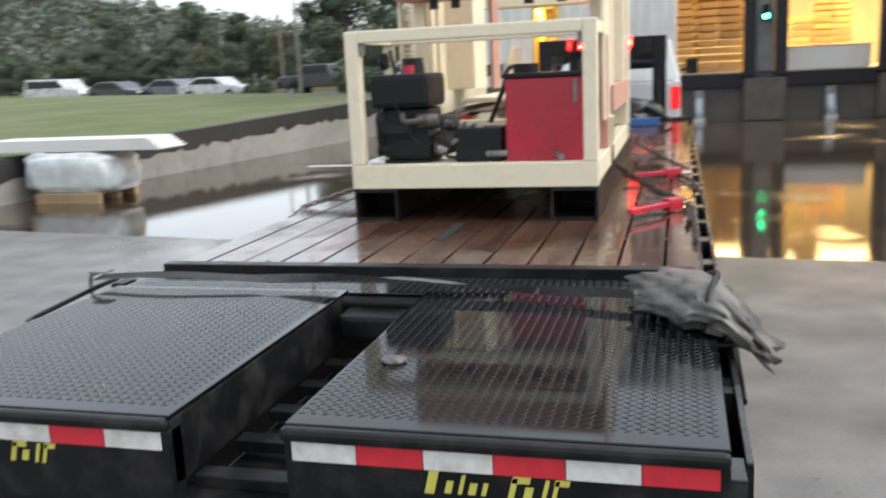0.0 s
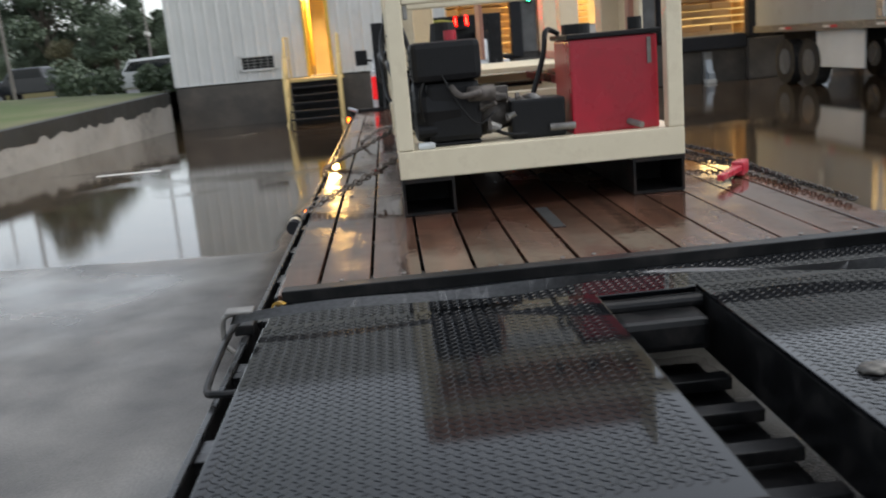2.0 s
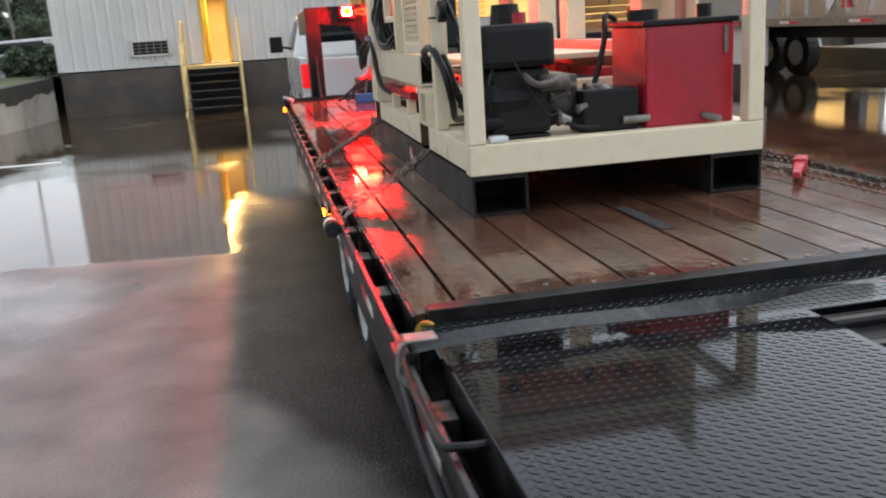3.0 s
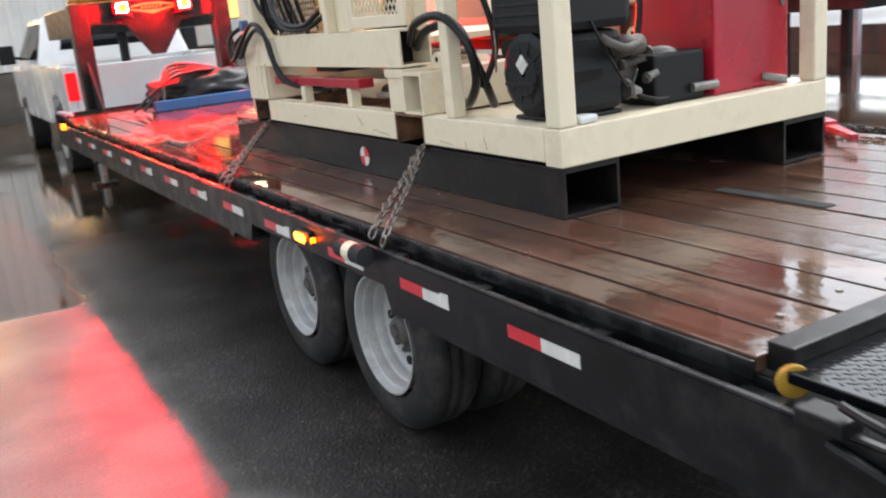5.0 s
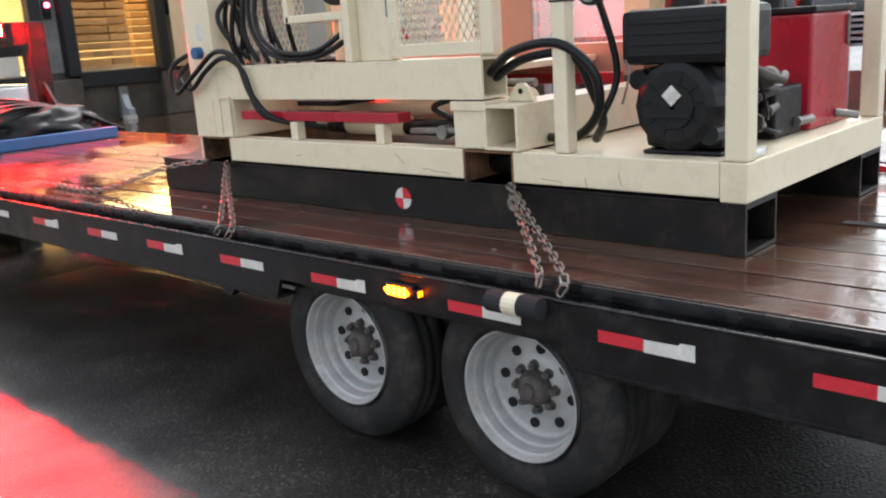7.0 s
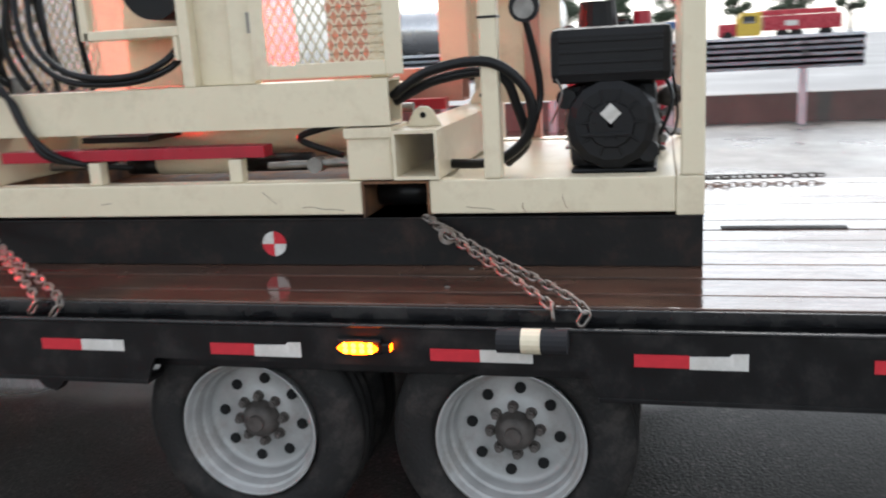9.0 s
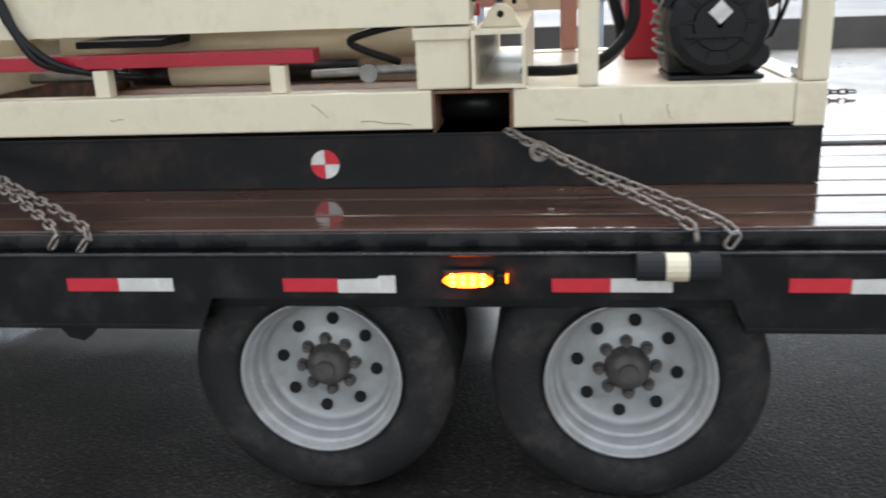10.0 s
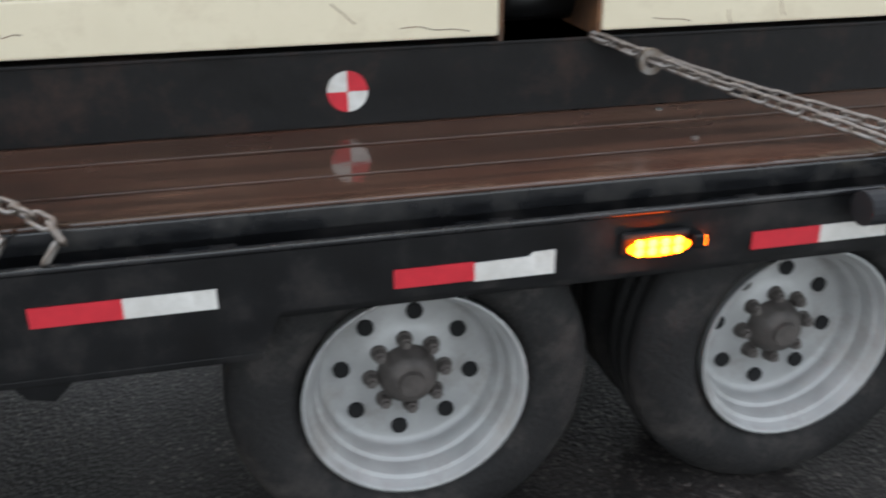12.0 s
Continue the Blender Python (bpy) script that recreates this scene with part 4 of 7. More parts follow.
part("beam", B(29.9, 30.2, 3.0, 9.0, 1.75, 2.0, 0.02), M_BLUE, fb)
for y in (3.6, 8.4):
    part("trestle", B(29.95, 30.15, y - 0.1, y + 0.1, 0.47, 1.75, 0.02), M_GALV, fb)

# ---------------------------------------------------------------- parked cars, trees, poles


def car(kind, paint, x, y, rz, label, z=0.42):
    t = thing("parked_" + kind, x, y, z, label, "car" if kind != "pickup" else "pickup", "parked cars", rz, True)
    if kind == "suv":
        L, W, side = 2.4, 0.95, [(-2.4, 0.45), (2.35, 0.45), (2.4, 0.8), (2.2, 1.05), (1.1, 1.15), (0.55, 1.72), (-2.2, 1.78), (-2.4, 1.1)]
        win = [(0.95, 1.2), (0.5, 1.62), (-2.1, 1.66), (-2.15, 1.2)]
    elif kind == "pickup":
        L, W, side = 2.8, 0.98, [(-2.8, 0.55), (2.7, 0.55), (2.8, 0.9), (2.6, 1.2), (1.4, 1.28), (0.9, 1.86), (-0.75, 1.88), (-0.95, 1.3), (-2.8, 1.3)]
        win = [(1.2, 1.34), (0.82, 1.76), (-0.65, 1.78), (-0.75, 1.34)]
    else:
        L, W, side = 2.3, 0.88, [(-2.3, 0.4), (2.25, 0.4), (2.3, 0.68), (2.1, 0.85), (1.15, 0.95), (0.45, 1.4), (-0.9, 1.42), (-1.7, 1.02), (-2.3, 0.95)]
        win = [(0.9, 1.0), (0.4, 1.33), (-0.85, 1.35), (-1.45, 1.02)]
    part("body", P(side, "y", -W, W, 0.07), paint, t, smooth=False)
    for s in (-1, 1):
        part("window", P(win, "y", s * (W + 0.004), s * (W - 0.02)), M_GLASS, t)
        for a in (-0.62 * L, 0.62 * L):
            w = part("wheel", C((a, s * (W - 0.2), 0.34), (a, s * (W + 0.02), 0.34), 0.34, seg=20), M_TYRE, t)
            part("rim", C((a, s * (W + 0.005), 0.34), (a, s * (W + 0.03), 0.34), 0.2, seg=16), M_RIM, w)
        part("lamp", B(L - 0.13, L - 0.02, s * W * 0.8 - 0.15, s * W * 0.8 + 0.15, 0.66, 0.8, 0.02), M_CLAD, t)
    return t


car("suv", M_SILVER, -37.5, 50, -8, "silver estate car parked behind the lawn")
car("sedan", M_DKCAR, -33.4, 50, -8, "black saloon car parked behind the lawn")
car("sedan", M_DKSILVER, -29.3, 50, -10, "dark grey saloon car parked behind the lawn")
car("sedan", M_SILVER, -25.9, 49, -8, "silver saloon car parked behind the lawn")
car("pickup", M_DKCAR, -19.4, 50, 175, "black pickup parked near the warehouse")
car("suv", M_WHITE, -11.3, 42.5, 150, "white off-road car parked by the warehouse corner")


def leaf_cloud(bm, rnd, center, radii, count, size):
    c = Vector(center)
    for _ in range(count):
        d = Vector((rnd.gauss(0, 1), rnd.gauss(0, 1), rnd.gauss(0, 1))).normalized() * (rnd.random() ** 0.4)
        p = c + Vector((d.x * radii[0], d.y * radii[1], d.z * radii[2]))
        a = Vector((rnd.gauss(0, 1), rnd.gauss(0, 1), rnd.gauss(0, 1))).normalized() * size * rnd.uniform(0.5, 1.2)
        b = a.cross(Vector((rnd.gauss(0, 1), rnd.gauss(0, 1), rnd.gauss(0, 1)))).normalized() * size * rnd.uniform(0.4, 0.9)
        bm.faces.new([bm.verts.new(p + a), bm.verts.new(p + b), bm.verts.new(p - a), bm.verts.new(p - b)])


def tree(seed, height, spread, mat, label, gaps=1.0):
    rnd = random.Random(seed)
    t = thing("tree", 0, 0, 0, label, "tree", "trees behind the car park", 0, True)
    bm = bmesh.new()
    top = Vector((rnd.uniform(-0.4, 0.4), rnd.uniform(-0.4, 0.4), height * 0.8))
    cyl(bm, (0, 0, 0), top, height * 0.028, height * 0.008, 8)
    crown = bmesh.new()
    for k in range(int(9 + height * 0.8)):
        f = rnd.uniform(0.22, 1.0)
        a = rnd.uniform(0, 6.28)
        reach = spread * (1.15 - 0.75 * f) * rnd.uniform(0.55, 1.0)
        tip = Vector((math.cos(a) * reach, math.sin(a) * reach, height * (0.18 + 0.78 * f)))
        root = top * (f * 0.85)
        cyl(bm, root, tip, height * 0.008, height * 0.002, 5)
        r = spread * rnd.uniform(0.28, 0.48)
        leaf_cloud(crown, rnd, tip, (r, r, r * 0.75), int(520 * gaps), height * 0.0150)
    part("trunk", bm, M_BARK, t)
    part("crown", crown, mat, t)
    return t


kinds = [tree(11, 13, 4.2, M_LEAF, "broad green tree in the wood behind the car park"),
         tree(12, 15, 3.6, M_LEAF, "tall green tree in the wood behind the car park"),
         tree(13, 10, 4.0, M_LEAF_OLIVE, "olive brown tree at the edge of the wood"),
         tree(14, 17, 5.0, M_LEAF, "thin crowned tree standing above the wood", 0.6)]
for k, (x, y, q) in enumerate(((-50, 74, 0.6), (-20.0, 73, 0.46), (-31.5, 71, 0.5), (-27.0, 74, 0.72))):
    kinds[k].matrix_world = pose(x, y, 0.42, 0, 0, 40 * k) @ Matrix.Scale(q, 4)
rnd = random.Random(8)
spots = []
for k in range(40):
    spots.append((-68 + 1.35 * k + rnd.uniform(-0.8, 0.8), 72 + rnd.uniform(-3, 5), rnd.choice((0, 0, 1, 2)), rnd.uniform(0.28, 0.42)))
spots += [(-29.5, 76, 3, 0.6), (-24.5, 78, 3, 0.55), (-18.2, 75, 1, 0.42), (-44, 78, 0, 0.62), (-40, 80, 1, 0.5), (-12.5, 62, 1, 0.42), (-16, 70, 0, 0.4)]
for x, y, k, q in spots:
    c = copy_thing(kinds[k], pose(x, y, 0.42, 0, 0, rnd.uniform(0, 360)))
    c.scale = (q, q, q * rnd.uniform(0.9, 1.1))


def wooded_hill():
    """A ridge far behind, closely covered with tree crowns of loose leaves."""
    rnd = random.Random(31)
    verts, faces = [], []
    for _ in range(1500):
        x = rnd.uniform(-150, -22)
        crest = min(23.0, max(5.5, 7.4 + (-44 - x) * 0.215)) + 1.3 * noise.noise(Vector((x * 0.09, 4.0, 0)))
        f = rnd.random() ** 0.8
        cz, cy, r = 0.4 + (crest - 1.6) * f, 108 + 34 * f, rnd.uniform(1.0, 2.1)
        for _ in range(34):
            d = Vector((rnd.gauss(0, 1), rnd.gauss(0, 1), rnd.gauss(0, 1))).normalized() * r * rnd.random() ** 0.35
            p = Vector((x + d.x, cy + d.y, cz + 0.8 * d.z))
            a = Vector((rnd.gauss(0, 1), rnd.gauss(0, 1), rnd.gauss(0, 1))).normalized() * 0.34 * rnd.uniform(0.6, 1.2)
            b = a.cross(Vector((rnd.gauss(0, 1), rnd.gauss(0, 1), rnd.gauss(0, 1)))).normalized() * 0.26
            n = len(verts)
            verts += [p + a, p + b, p - a, p - b]
            faces.append((n, n + 1, n + 2, n + 3))
    me = bpy.data.meshes.new("wooded_hill")
    me.from_pydata(verts, [], faces)
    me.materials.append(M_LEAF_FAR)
    tagged(new("wooded_hill", me), "wooded hillside of distant trees, haze put into their pale green colour", "woods", kind="stuff")


wooded_hill()
bm = bmesh.new()
prism(bm, [(-200, 0.0), (-200, 22.0), (-120, 20.6), (-92, 15.2), (-76, 12.4), (-60, 8.4), (-42, 5.4), (-24, 3.6), (-16, 0.0)], "y", 140, 141)
structure("hill_ground", bm, M_GRASS_FAR, "ground of the wooded hillside", "ground")
# a dark wood on the other side of the road
for k in range(9):
    c = copy_thing(kinds[k % 2], pose(106 + rnd.uniform(-4, 4), -36 + 6.5 * k, 0.46, 0, 0, rnd.uniform(0, 360)))


def bush(x, y, r, seed):
    t = thing("bush", x, y, 0.5, "dark clipped round bush by the car park", "bush", "bushes", 0, True)
    bm = bmesh.new()
    leaf_cloud(bm, random.Random(seed), (0, 0, r * 0.95), (r, r, r * 0.95), 700, 0.13)
    part("crown", bm, M_LEAF, t)
    part("stem", C((0, 0, 0), (0, 0, r), 0.05, seg=6), M_BARK, t)


for k, (x, y, r) in enumerate(((-12.9, 40.5, 0.75), (-10.9, 40, 0.72), (-9.6, 39.5, 0.75), (-14.4, 41, 0.8), (-22.0, 47.5, 0.5), (-23.2, 48, 0.45), (-17.0, 48, 1.1))):
    bush(x, y, r, 40 + k)

for x, y, h, r in ((-17.9, 43, 14, 0.13), (-23.4, 53, 8, 0.11), (-14.2, 54, 12, 0.12)):
    lp = thing("light_pole", x, y, 0.42, "thin grey pole standing among the parked cars", "pole", "poles")
    part("mast", C((x, y, 0.42), (x - 0.15, y, 1.0 + h), r * 0.6, r * 0.4, 10), M_POLE, lp)
    part("arm", B(x - 0.9, x + 0.5, y - 0.05, y + 0.05, 0.9 + h, 1.0 + h, 0.01), M_POLE, lp)
    part("head", B(x - 1.0, x - 0.5, y - 0.14, y + 0.14, 0.83 + h, 0.899 + h, 0.02), M_STEEL, lp)

# wrapped load on a pallet beside the yard wall
pw = thing("wrapped_pallet", -7.36, 11.1, 0, "wooden pallet of pale panels in cloudy stretch film", "pallet")
for k in range(6):
    part("pallet_board", B(-8.0, -6.95, 10.62 + 0.17 * k, 10.74 + 0.17 * k, 0.115, 0.135), M_PALLET, pw)
for y in (10.62, 11.08, 11.5):
    part("pallet_bearer", B(-8.0, -6.95, y, y + 0.09, 0.02, 0.114), M_PALLET, pw)
    part("bottom_board", B(-8.0, -6.95, y, y + 0.09, 0.0, 0.019), M_PALLET, pw)
bm = bmesh.new()
bmesh.ops.create_icosphere(bm, subdivisions=4, radius=1.0)
for v in bm.verts:
    q = v.co.copy()
    for a in range(3):
        q[a] = math.copysign(abs(q[a]) ** 0.45, q[a])
    q *= 1 + 0.10 * noise.noise(v.co * 3.1) + 0.05 * noise.noise(v.co * 8)
    v.co = (q.x * 0.78 - 7.50, q.y * 0.45 + 11.1, max(0.137, q.z * 0.31 + 0.41))
part("stretch_film", bm, M_WRAP, pw, "crumpled cloudy stretch film", smooth=True)
for k in range(5):
    part("panel", B(-8.9, -5.98 - 0.05 * k, 10.75 + 0.01 * k, 11.45, 0.725 + 0.034 * k, 0.757 + 0.034 * k, 0.006), M_CLAD, pw, "long white panel")

# ---------------------------------------------------------------- the flatbed trailer
XL, XR = -1.29, 1.15
DECK = 0.825
Y0, Y1, YF = 1.61, 3.20, 12.25
trailer = thing("gooseneck_trailer", -0.04, 6.0, 0, "black gooseneck flatbed trailer with wet wooden deck and steel ramps", "trailer")

for s, xo in ((-1, XL), (1, XR)):
    inn = xo - s * 0.016
    part("side_beam", P([(Y0 + 0.05, 0.575), (4.72, 0.575), (4.755, 0.652), (6.13, 0.652), (6.165, 0.575), (YF, 0.575), (YF, 0.768), (Y0 + 0.05, 0.768)], "x", xo, inn), M_BLACK, trailer)
    part("rub_rail", B(min(xo, inn), max(xo, inn), Y0 + 0.05, YF, 0.769, 0.779, 0.003), M_RAIL, trailer, "wet black rounded upper edge of the rub rail")
    for ya, yb in ((Y0 + 0.05, 4.72), (6.165, YF)):
        part("beam_lip", B(min(xo, xo - s * 0.10), max(xo, xo - s * 0.10), ya, yb, 0.560, 0.574, 0.002), M_BLACK, trailer)
    part("deck_edge", B(min(xo - s * 0.064, xo - s * 0.0745), max(xo - s * 0.064, xo - s * 0.0745), Y1 + 0.03, YF, 0.776, 0.817, 0.003), M_RAIL, trailer,
         "wet black angle iron along the deck")
    part("edge_web", B(min(xo - s * 0.075, xo - s * 0.089), max(xo - s * 0.075, xo - s * 0.089), Y1 - 0.02, YF, 0.60, 0.785, 0.003), M_BLACK, trailer)
    bm = bmesh.new()
    box(bm, -0.0235, 0.0235, -0.055, 0.055, 0.0, 0.008, 0.002)
    for yy in (-0.05, 0.05):
        box(bm, -0.0235, 0.0235, yy - 0.005, yy + 0.005, -0.11, -0.0005)
    sp = mesh_of("rail_spacer", bm, M_RAIL)
    k = Y0 + 0.05
    while k < YF:
        piece("rail_spacer", sp, trailer, pose(xo - s * 0.040, k, 0.757))
        k += 0.51
# deck boards
W0, W1, N = -1.081, 0.9375, 11
bw = (W1 - W0) / N
board = bmesh.new()
box(board, -bw / 2 + 0.0065, bw / 2 - 0.0065, Y1 + 0.03, YF - 0.02, DECK - 0.038, DECK, 0.0018)
bmesh.ops.subdivide_edges(board, edges=[e for e in board.edges if abs((e.verts[0].co - e.verts[1].co).y) > 1], cuts=1)
board_me = mesh_of("deck_board", board, M_WOOD)
rnd = random.Random(21)
for k in range(N):
    piece("deck_board", board_me, trailer, pose(W0 + bw * (k + 0.5), 0, rnd.uniform(-0.003, 0.001)))
for xa, xb in ((XL + 0.0755, -1.0875), (0.944, XR - 0.0755)):
    part("deck_board", B(xa, xb, Y1 + 0.03, YF - 0.02, DECK - 0.038, DECK - 0.0015, 0.004), M_WOOD, trailer)
for k in range(15):
    y = Y1 + 0.3 + 0.62 * k
    part("cross_member", B(XL + 0.14, XR - 0.14, y - 0.03, y + 0.03, 0.68, DECK - 0.042, 0), M_BLACK, trailer)
for x in (-0.45, 0.37):
    part("main_beam", B(x - 0.06, x + 0.06, Y0 + 0.3, YF + 0.3, 0.42, 0.675, 0.004), M_BLACK, trailer)
# bolts in the boards
bolt_me = mesh_of("deck_bolt", C((0, 0, 0), (0, 0, 0.004), 0.009, seg=8), M_STEEL)
for k in range(0, N):
    for y in (3.34, 5.2, 7.06, 8.9):
        piece("deck_bolt", bolt_me, trailer, pose(W0 + bw * (k + 0.5) + rnd.uniform(-0.05, 0.05), y + rnd.uniform(-0.02, 0.02), DECK - 0.001))
# a hollow worn into the boards behind the load
part("worn_slot", B(-0.155, -0.10, 3.86, 4.32, DECK + 0.0005, DECK + 0.003, 0.001), M_HOLE, trailer, "dark worn gouge in the deck")

# the tail: end bar, apron, two folded ramps
part("deck_end_bar", B(XL + 0.1, XR - 0.1, Y1 - 0.04, Y1 + 0.025, 0.79, 0.852, 0.004), M_BLACK, trailer)
part("apron", B(XL + 0.075, XR - 0.105, 2.875, Y1 - 0.042, 0.79, 0.815, 0.003), M_PLATE, trailer, "steel apron plate behind the deck")


def tread_plate(x0, x1, y0, y1, z):
    """Raised lozenges in alternate directions on a steel plate."""
    verts, faces = [], []
    px, py, i = 0.031, 0.031, 0
    y = y0 + 0.02
    while y < y1 - 0.02:
        x = x0 + 0.02 + (px / 2 if i % 2 else 0)
        while x < x1 - 0.02:
            t = 1 if i % 2 == 0 else -1
            ax, ay, wx, wy = 0.0105, 0.0105 * t, -0.0036 * t, 0.0036
            b = len(verts)
            q = ((-ax, -ay), (-wx, -wy), (ax, ay), (wx, wy))
            verts += [(x + u, y + v, z) for u, v in q] + [(x + 0.78 * u, y + 0.78 * v, z + 0.0014) for u, v in q]
            faces += [(b + 4, b + 5, b + 6, b + 7)] + [(b + k, b + (k + 1) % 4, b + 4 + (k + 1) % 4, b + 4 + k) for k in range(4)]
            x += px
        y += py / 2
        i += 1
    bm = bmesh.new()
    vs = [bm.verts.new(v) for v in verts]
    for f in faces:
        bm.faces.new([vs[k] for k in f])
    bmesh.ops.recalc_face_normals(bm, faces=bm.faces)
    return bm


part("apron_tread", tread_plate(XL + 0.08, XR - 0.11, 2.88, Y1 - 0.045, 0.8152), M_PLATE, trailer, kind="stuff")

RZ = 0.828
for side, (x0, x1) in enumerate(((-1.213, -0.213), (0.094, 1.100))):
    ramp_top = part("ramp_plate", B(x0, x1, Y0, 2.86, RZ - 0.012, RZ, 0.003), M_PLATE, trailer, "wet black tread plate ramp")
    part("tread", tread_plate(x0, x1, Y0 + 0.05, 2.86, RZ + 0.0002), M_PLATE, ramp_top, kind="stuff")
    part("ramp_end", B(x0, x1, Y0 - 0.035, Y0 - 0.001, RZ - 0.034, RZ - 0.001, 0.012), M_BLACK, ramp_top)
    for x in (x0, x1 - 0.05):
        part("ramp_side", B(x, x + 0.05, Y0, 2.86, 0.64, RZ - 0.013, 0.004), M_BLACK, ramp_top)
    part("ramp_face", B(x0, x1, Y0 - 0.012, Y0 + 0.05, 0.585, RZ - 0.036, 0.004), M_BLACK, ramp_top)
    n = 6
    w = (x1 - x0 - 0.04) / n
    for k in range(n):
        xa = x0 + 0.02 + w * k
        red = (k + side) % 2 == 0 if side == 0 else k % 2 == 1
        part("tape_red" if red else "tape_white", B(xa + 0.001, xa + w - 0.001, Y0 - 0.016, Y0 - 0.0125, RZ - 0.086, RZ - 0.03, 0), M_TAPE_RED if red else M_TAPE_WHITE, ramp_top)
    # the maker's mark, as plain yellow strokes of uneven height
    cx, cz = (x0 + x1) / 2 - 0.01, RZ - 0.143
    for u, v, h, w in ((-0.165, 0.0, 0.056, 0.034), (-0.115, 0.004, 0.030, 0.024), (-0.082, 0.004, 0.046, 0.014), (-0.050, 0.004, 0.028, 0.026), (-0.018, 0.004, 0.030, 0.016),
                       (0.055, 0.0, 0.052, 0.020), (0.072, 0.040, 0.016, 0.060), (0.098, 0.004, 0.028, 0.028), (0.140, 0.0, 0.052, 0.014), (0.166, 0.0, 0.052, 0.014), (0.178, 0.040, 0.014, 0.050)):
        a, b = cx + 0.85 * u - 0.33 * w + 0.25 * v, cx + 0.85 * u + 0.33 * w + 0.25 * v
        part("decal_stroke", P([(a, cz + v), (b, cz + v), (b + 0.25 * h, cz + v + h), (a + 0.25 * h, cz + v + h)], "y", Y0 - 0.0165, Y0 - 0.0128), M_LOGO, ramp_top)
# ladder between the ramps
for k in range(5):
    part("rung", B(-0.212, 0.093, 1.69 + 0.22 * k, 1.75 + 0.22 * k, 0.60, 0.635, 0.004), M_BLACK, trailer)
part("center_pan", B(-0.212, 0.093, Y0 + 0.1, 2.86, 0.56, 0.575, 0.002), M_BLACK, trailer)
part("hinge_block", B(-0.19, 0.07, 2.66, 2.86, 0.69, 0.785, 0.02), M_BLACK, trailer)
part("hinge_tube", C((-0.21, 2.80, 0.795), (0.09, 2.80, 0.795), 0.024, seg=14), M_BLACK, trailer)
part("bumper", B(XL + 0.05, XR - 0.05, Y0 + 0.02, Y0 + 0.12, 0.44, 0.60, 0.008), M_BLACK, trailer)
for x in (-0.9, 0.85):
    lm = part("tail_lamp", C((x, Y0 + 0.02, 0.52), (x, Y0 - 0.0, 0.52), 0.05, seg=16), M_TAIL, trailer)
# side grab hooks at the tail
for s, xo in ((-1, XL), (1, XR)):
    part("grab_bar", T([(xo + s * 0.005, 2.98, 0.83), (xo + s * 0.022, 2.85, 0.82), (xo + s * 0.018, 2.48, 0.80), (xo - s * 0.02, 2.42, 0.80), (xo - s * 0.10, 2.42, 0.80)], 0.010, 8, 5), M_BLACK, trailer)
    part("lower_bar", T([(xo + s * 0.012, 3.0, 0.75), (xo + s * 0.02, 2.7, 0.70), (xo + s * 0.02, 2.3, 0.67)], 0.012, 8, 4), M_BLACK, trailer)
    part("rail_nub", C((xo - s * 0.02, 3.06, 0.776), (xo - s * 0.02, 3.06, 0.792), 0.022, 0.026, 10), M_BLACK, trailer)
    part("latch", B(xo - 0.03, xo + 0.03, 2.96, 3.06, 0.777, 0.81, 0.006), M_BLACK, trailer)
    part("marker", C((xo - s * 0.095, 3.16, 0.79), (xo - s * 0.087, 3.147, 0.79), 0.034, seg=18), M_REFLECTOR, trailer, "round amber reflector")

# conspicuity tape along the left side
tape_r = mesh_of("tape_red", B(-0.003, 0.0, 0, 0.15, -0.018, 0.019, 0), M_TAPE_RED)
tape_w = mesh_of("tape_white", B(-0.003, 0.0, -0.155, 0, -0.018, 0.019, 0), M_TAPE_WHITE)
tape_w2 = bmesh.new()
prism(tape_w2, [(-0.155, -0.021), (0, -0.021), (0, 0.016), (-0.105, 0.018), (-0.112, 0.026), (-0.155, 0.027)], "x", -0.003, 0.0)
tape_w2 = mesh_of("tape_white_torn", tape_w2, M_TAPE_WHITE)
for k, y in enumerate((3.85, 4.47, 5.06, 5.775, 6.39, 7.0, 7.6, 8.25, 8.9, 9.6, 10.3, 11.0, 2.7, 2.0)):
    piece("tape_red", tape_r, trailer, pose(XL - 0.0005, y, 0.691))
    piece("tape_white", tape_w2 if k % 2 else tape_w, trailer, pose(XL - 0.0005, y, 0.691))
    piece("tape_red", tape_r, trailer, pose(XR + 0.0035, y, 0.691))

# amber turn lamp and small marker
al = part("side_lamp", B(XL - 0.02, XL - 0.001, 5.355, 5.495, 0.690, 0.740, 0.009), M_BLACK, trailer, "oval amber side lamp, glowing")
lens = bmesh.new()
lathe(lens, [(0, 0.0), (0.0, 0.55), (0.012, 1.0), (0.0121, 0.02)][::-1], 28)
bmesh.ops.scale(lens, verts=lens.verts, vec=(1, 0.064, 0.020))
bmesh.ops.rotate(lens, verts=lens.verts, cent=(0, 0, 0), matrix=Matrix.Rotation(math.pi, 3, "Z"))
bmesh.ops.translate(lens, verts=lens.verts, vec=(XL - 0.02, 5.425, 0.715))
part("lens", lens, M_AMBER, al)
led = mesh_of("diode", C((0, 0, 0), (-0.004, 0, 0), 0.010, 0.006, 8), M_AMBER_LED)
for k in range(4):
    for j in range(2):
        piece("diode", led, al, pose(XL - 0.031, 5.386 + 0.026 * k, 0.707 + 0.016 * j))
part("marker_lamp", B(XL - 0.026, XL - 0.004, 5.3245, 5.3265, 0.705, 0.725, 0.0005), M_AMBER, trailer, "small amber marker lamp facing the rear")
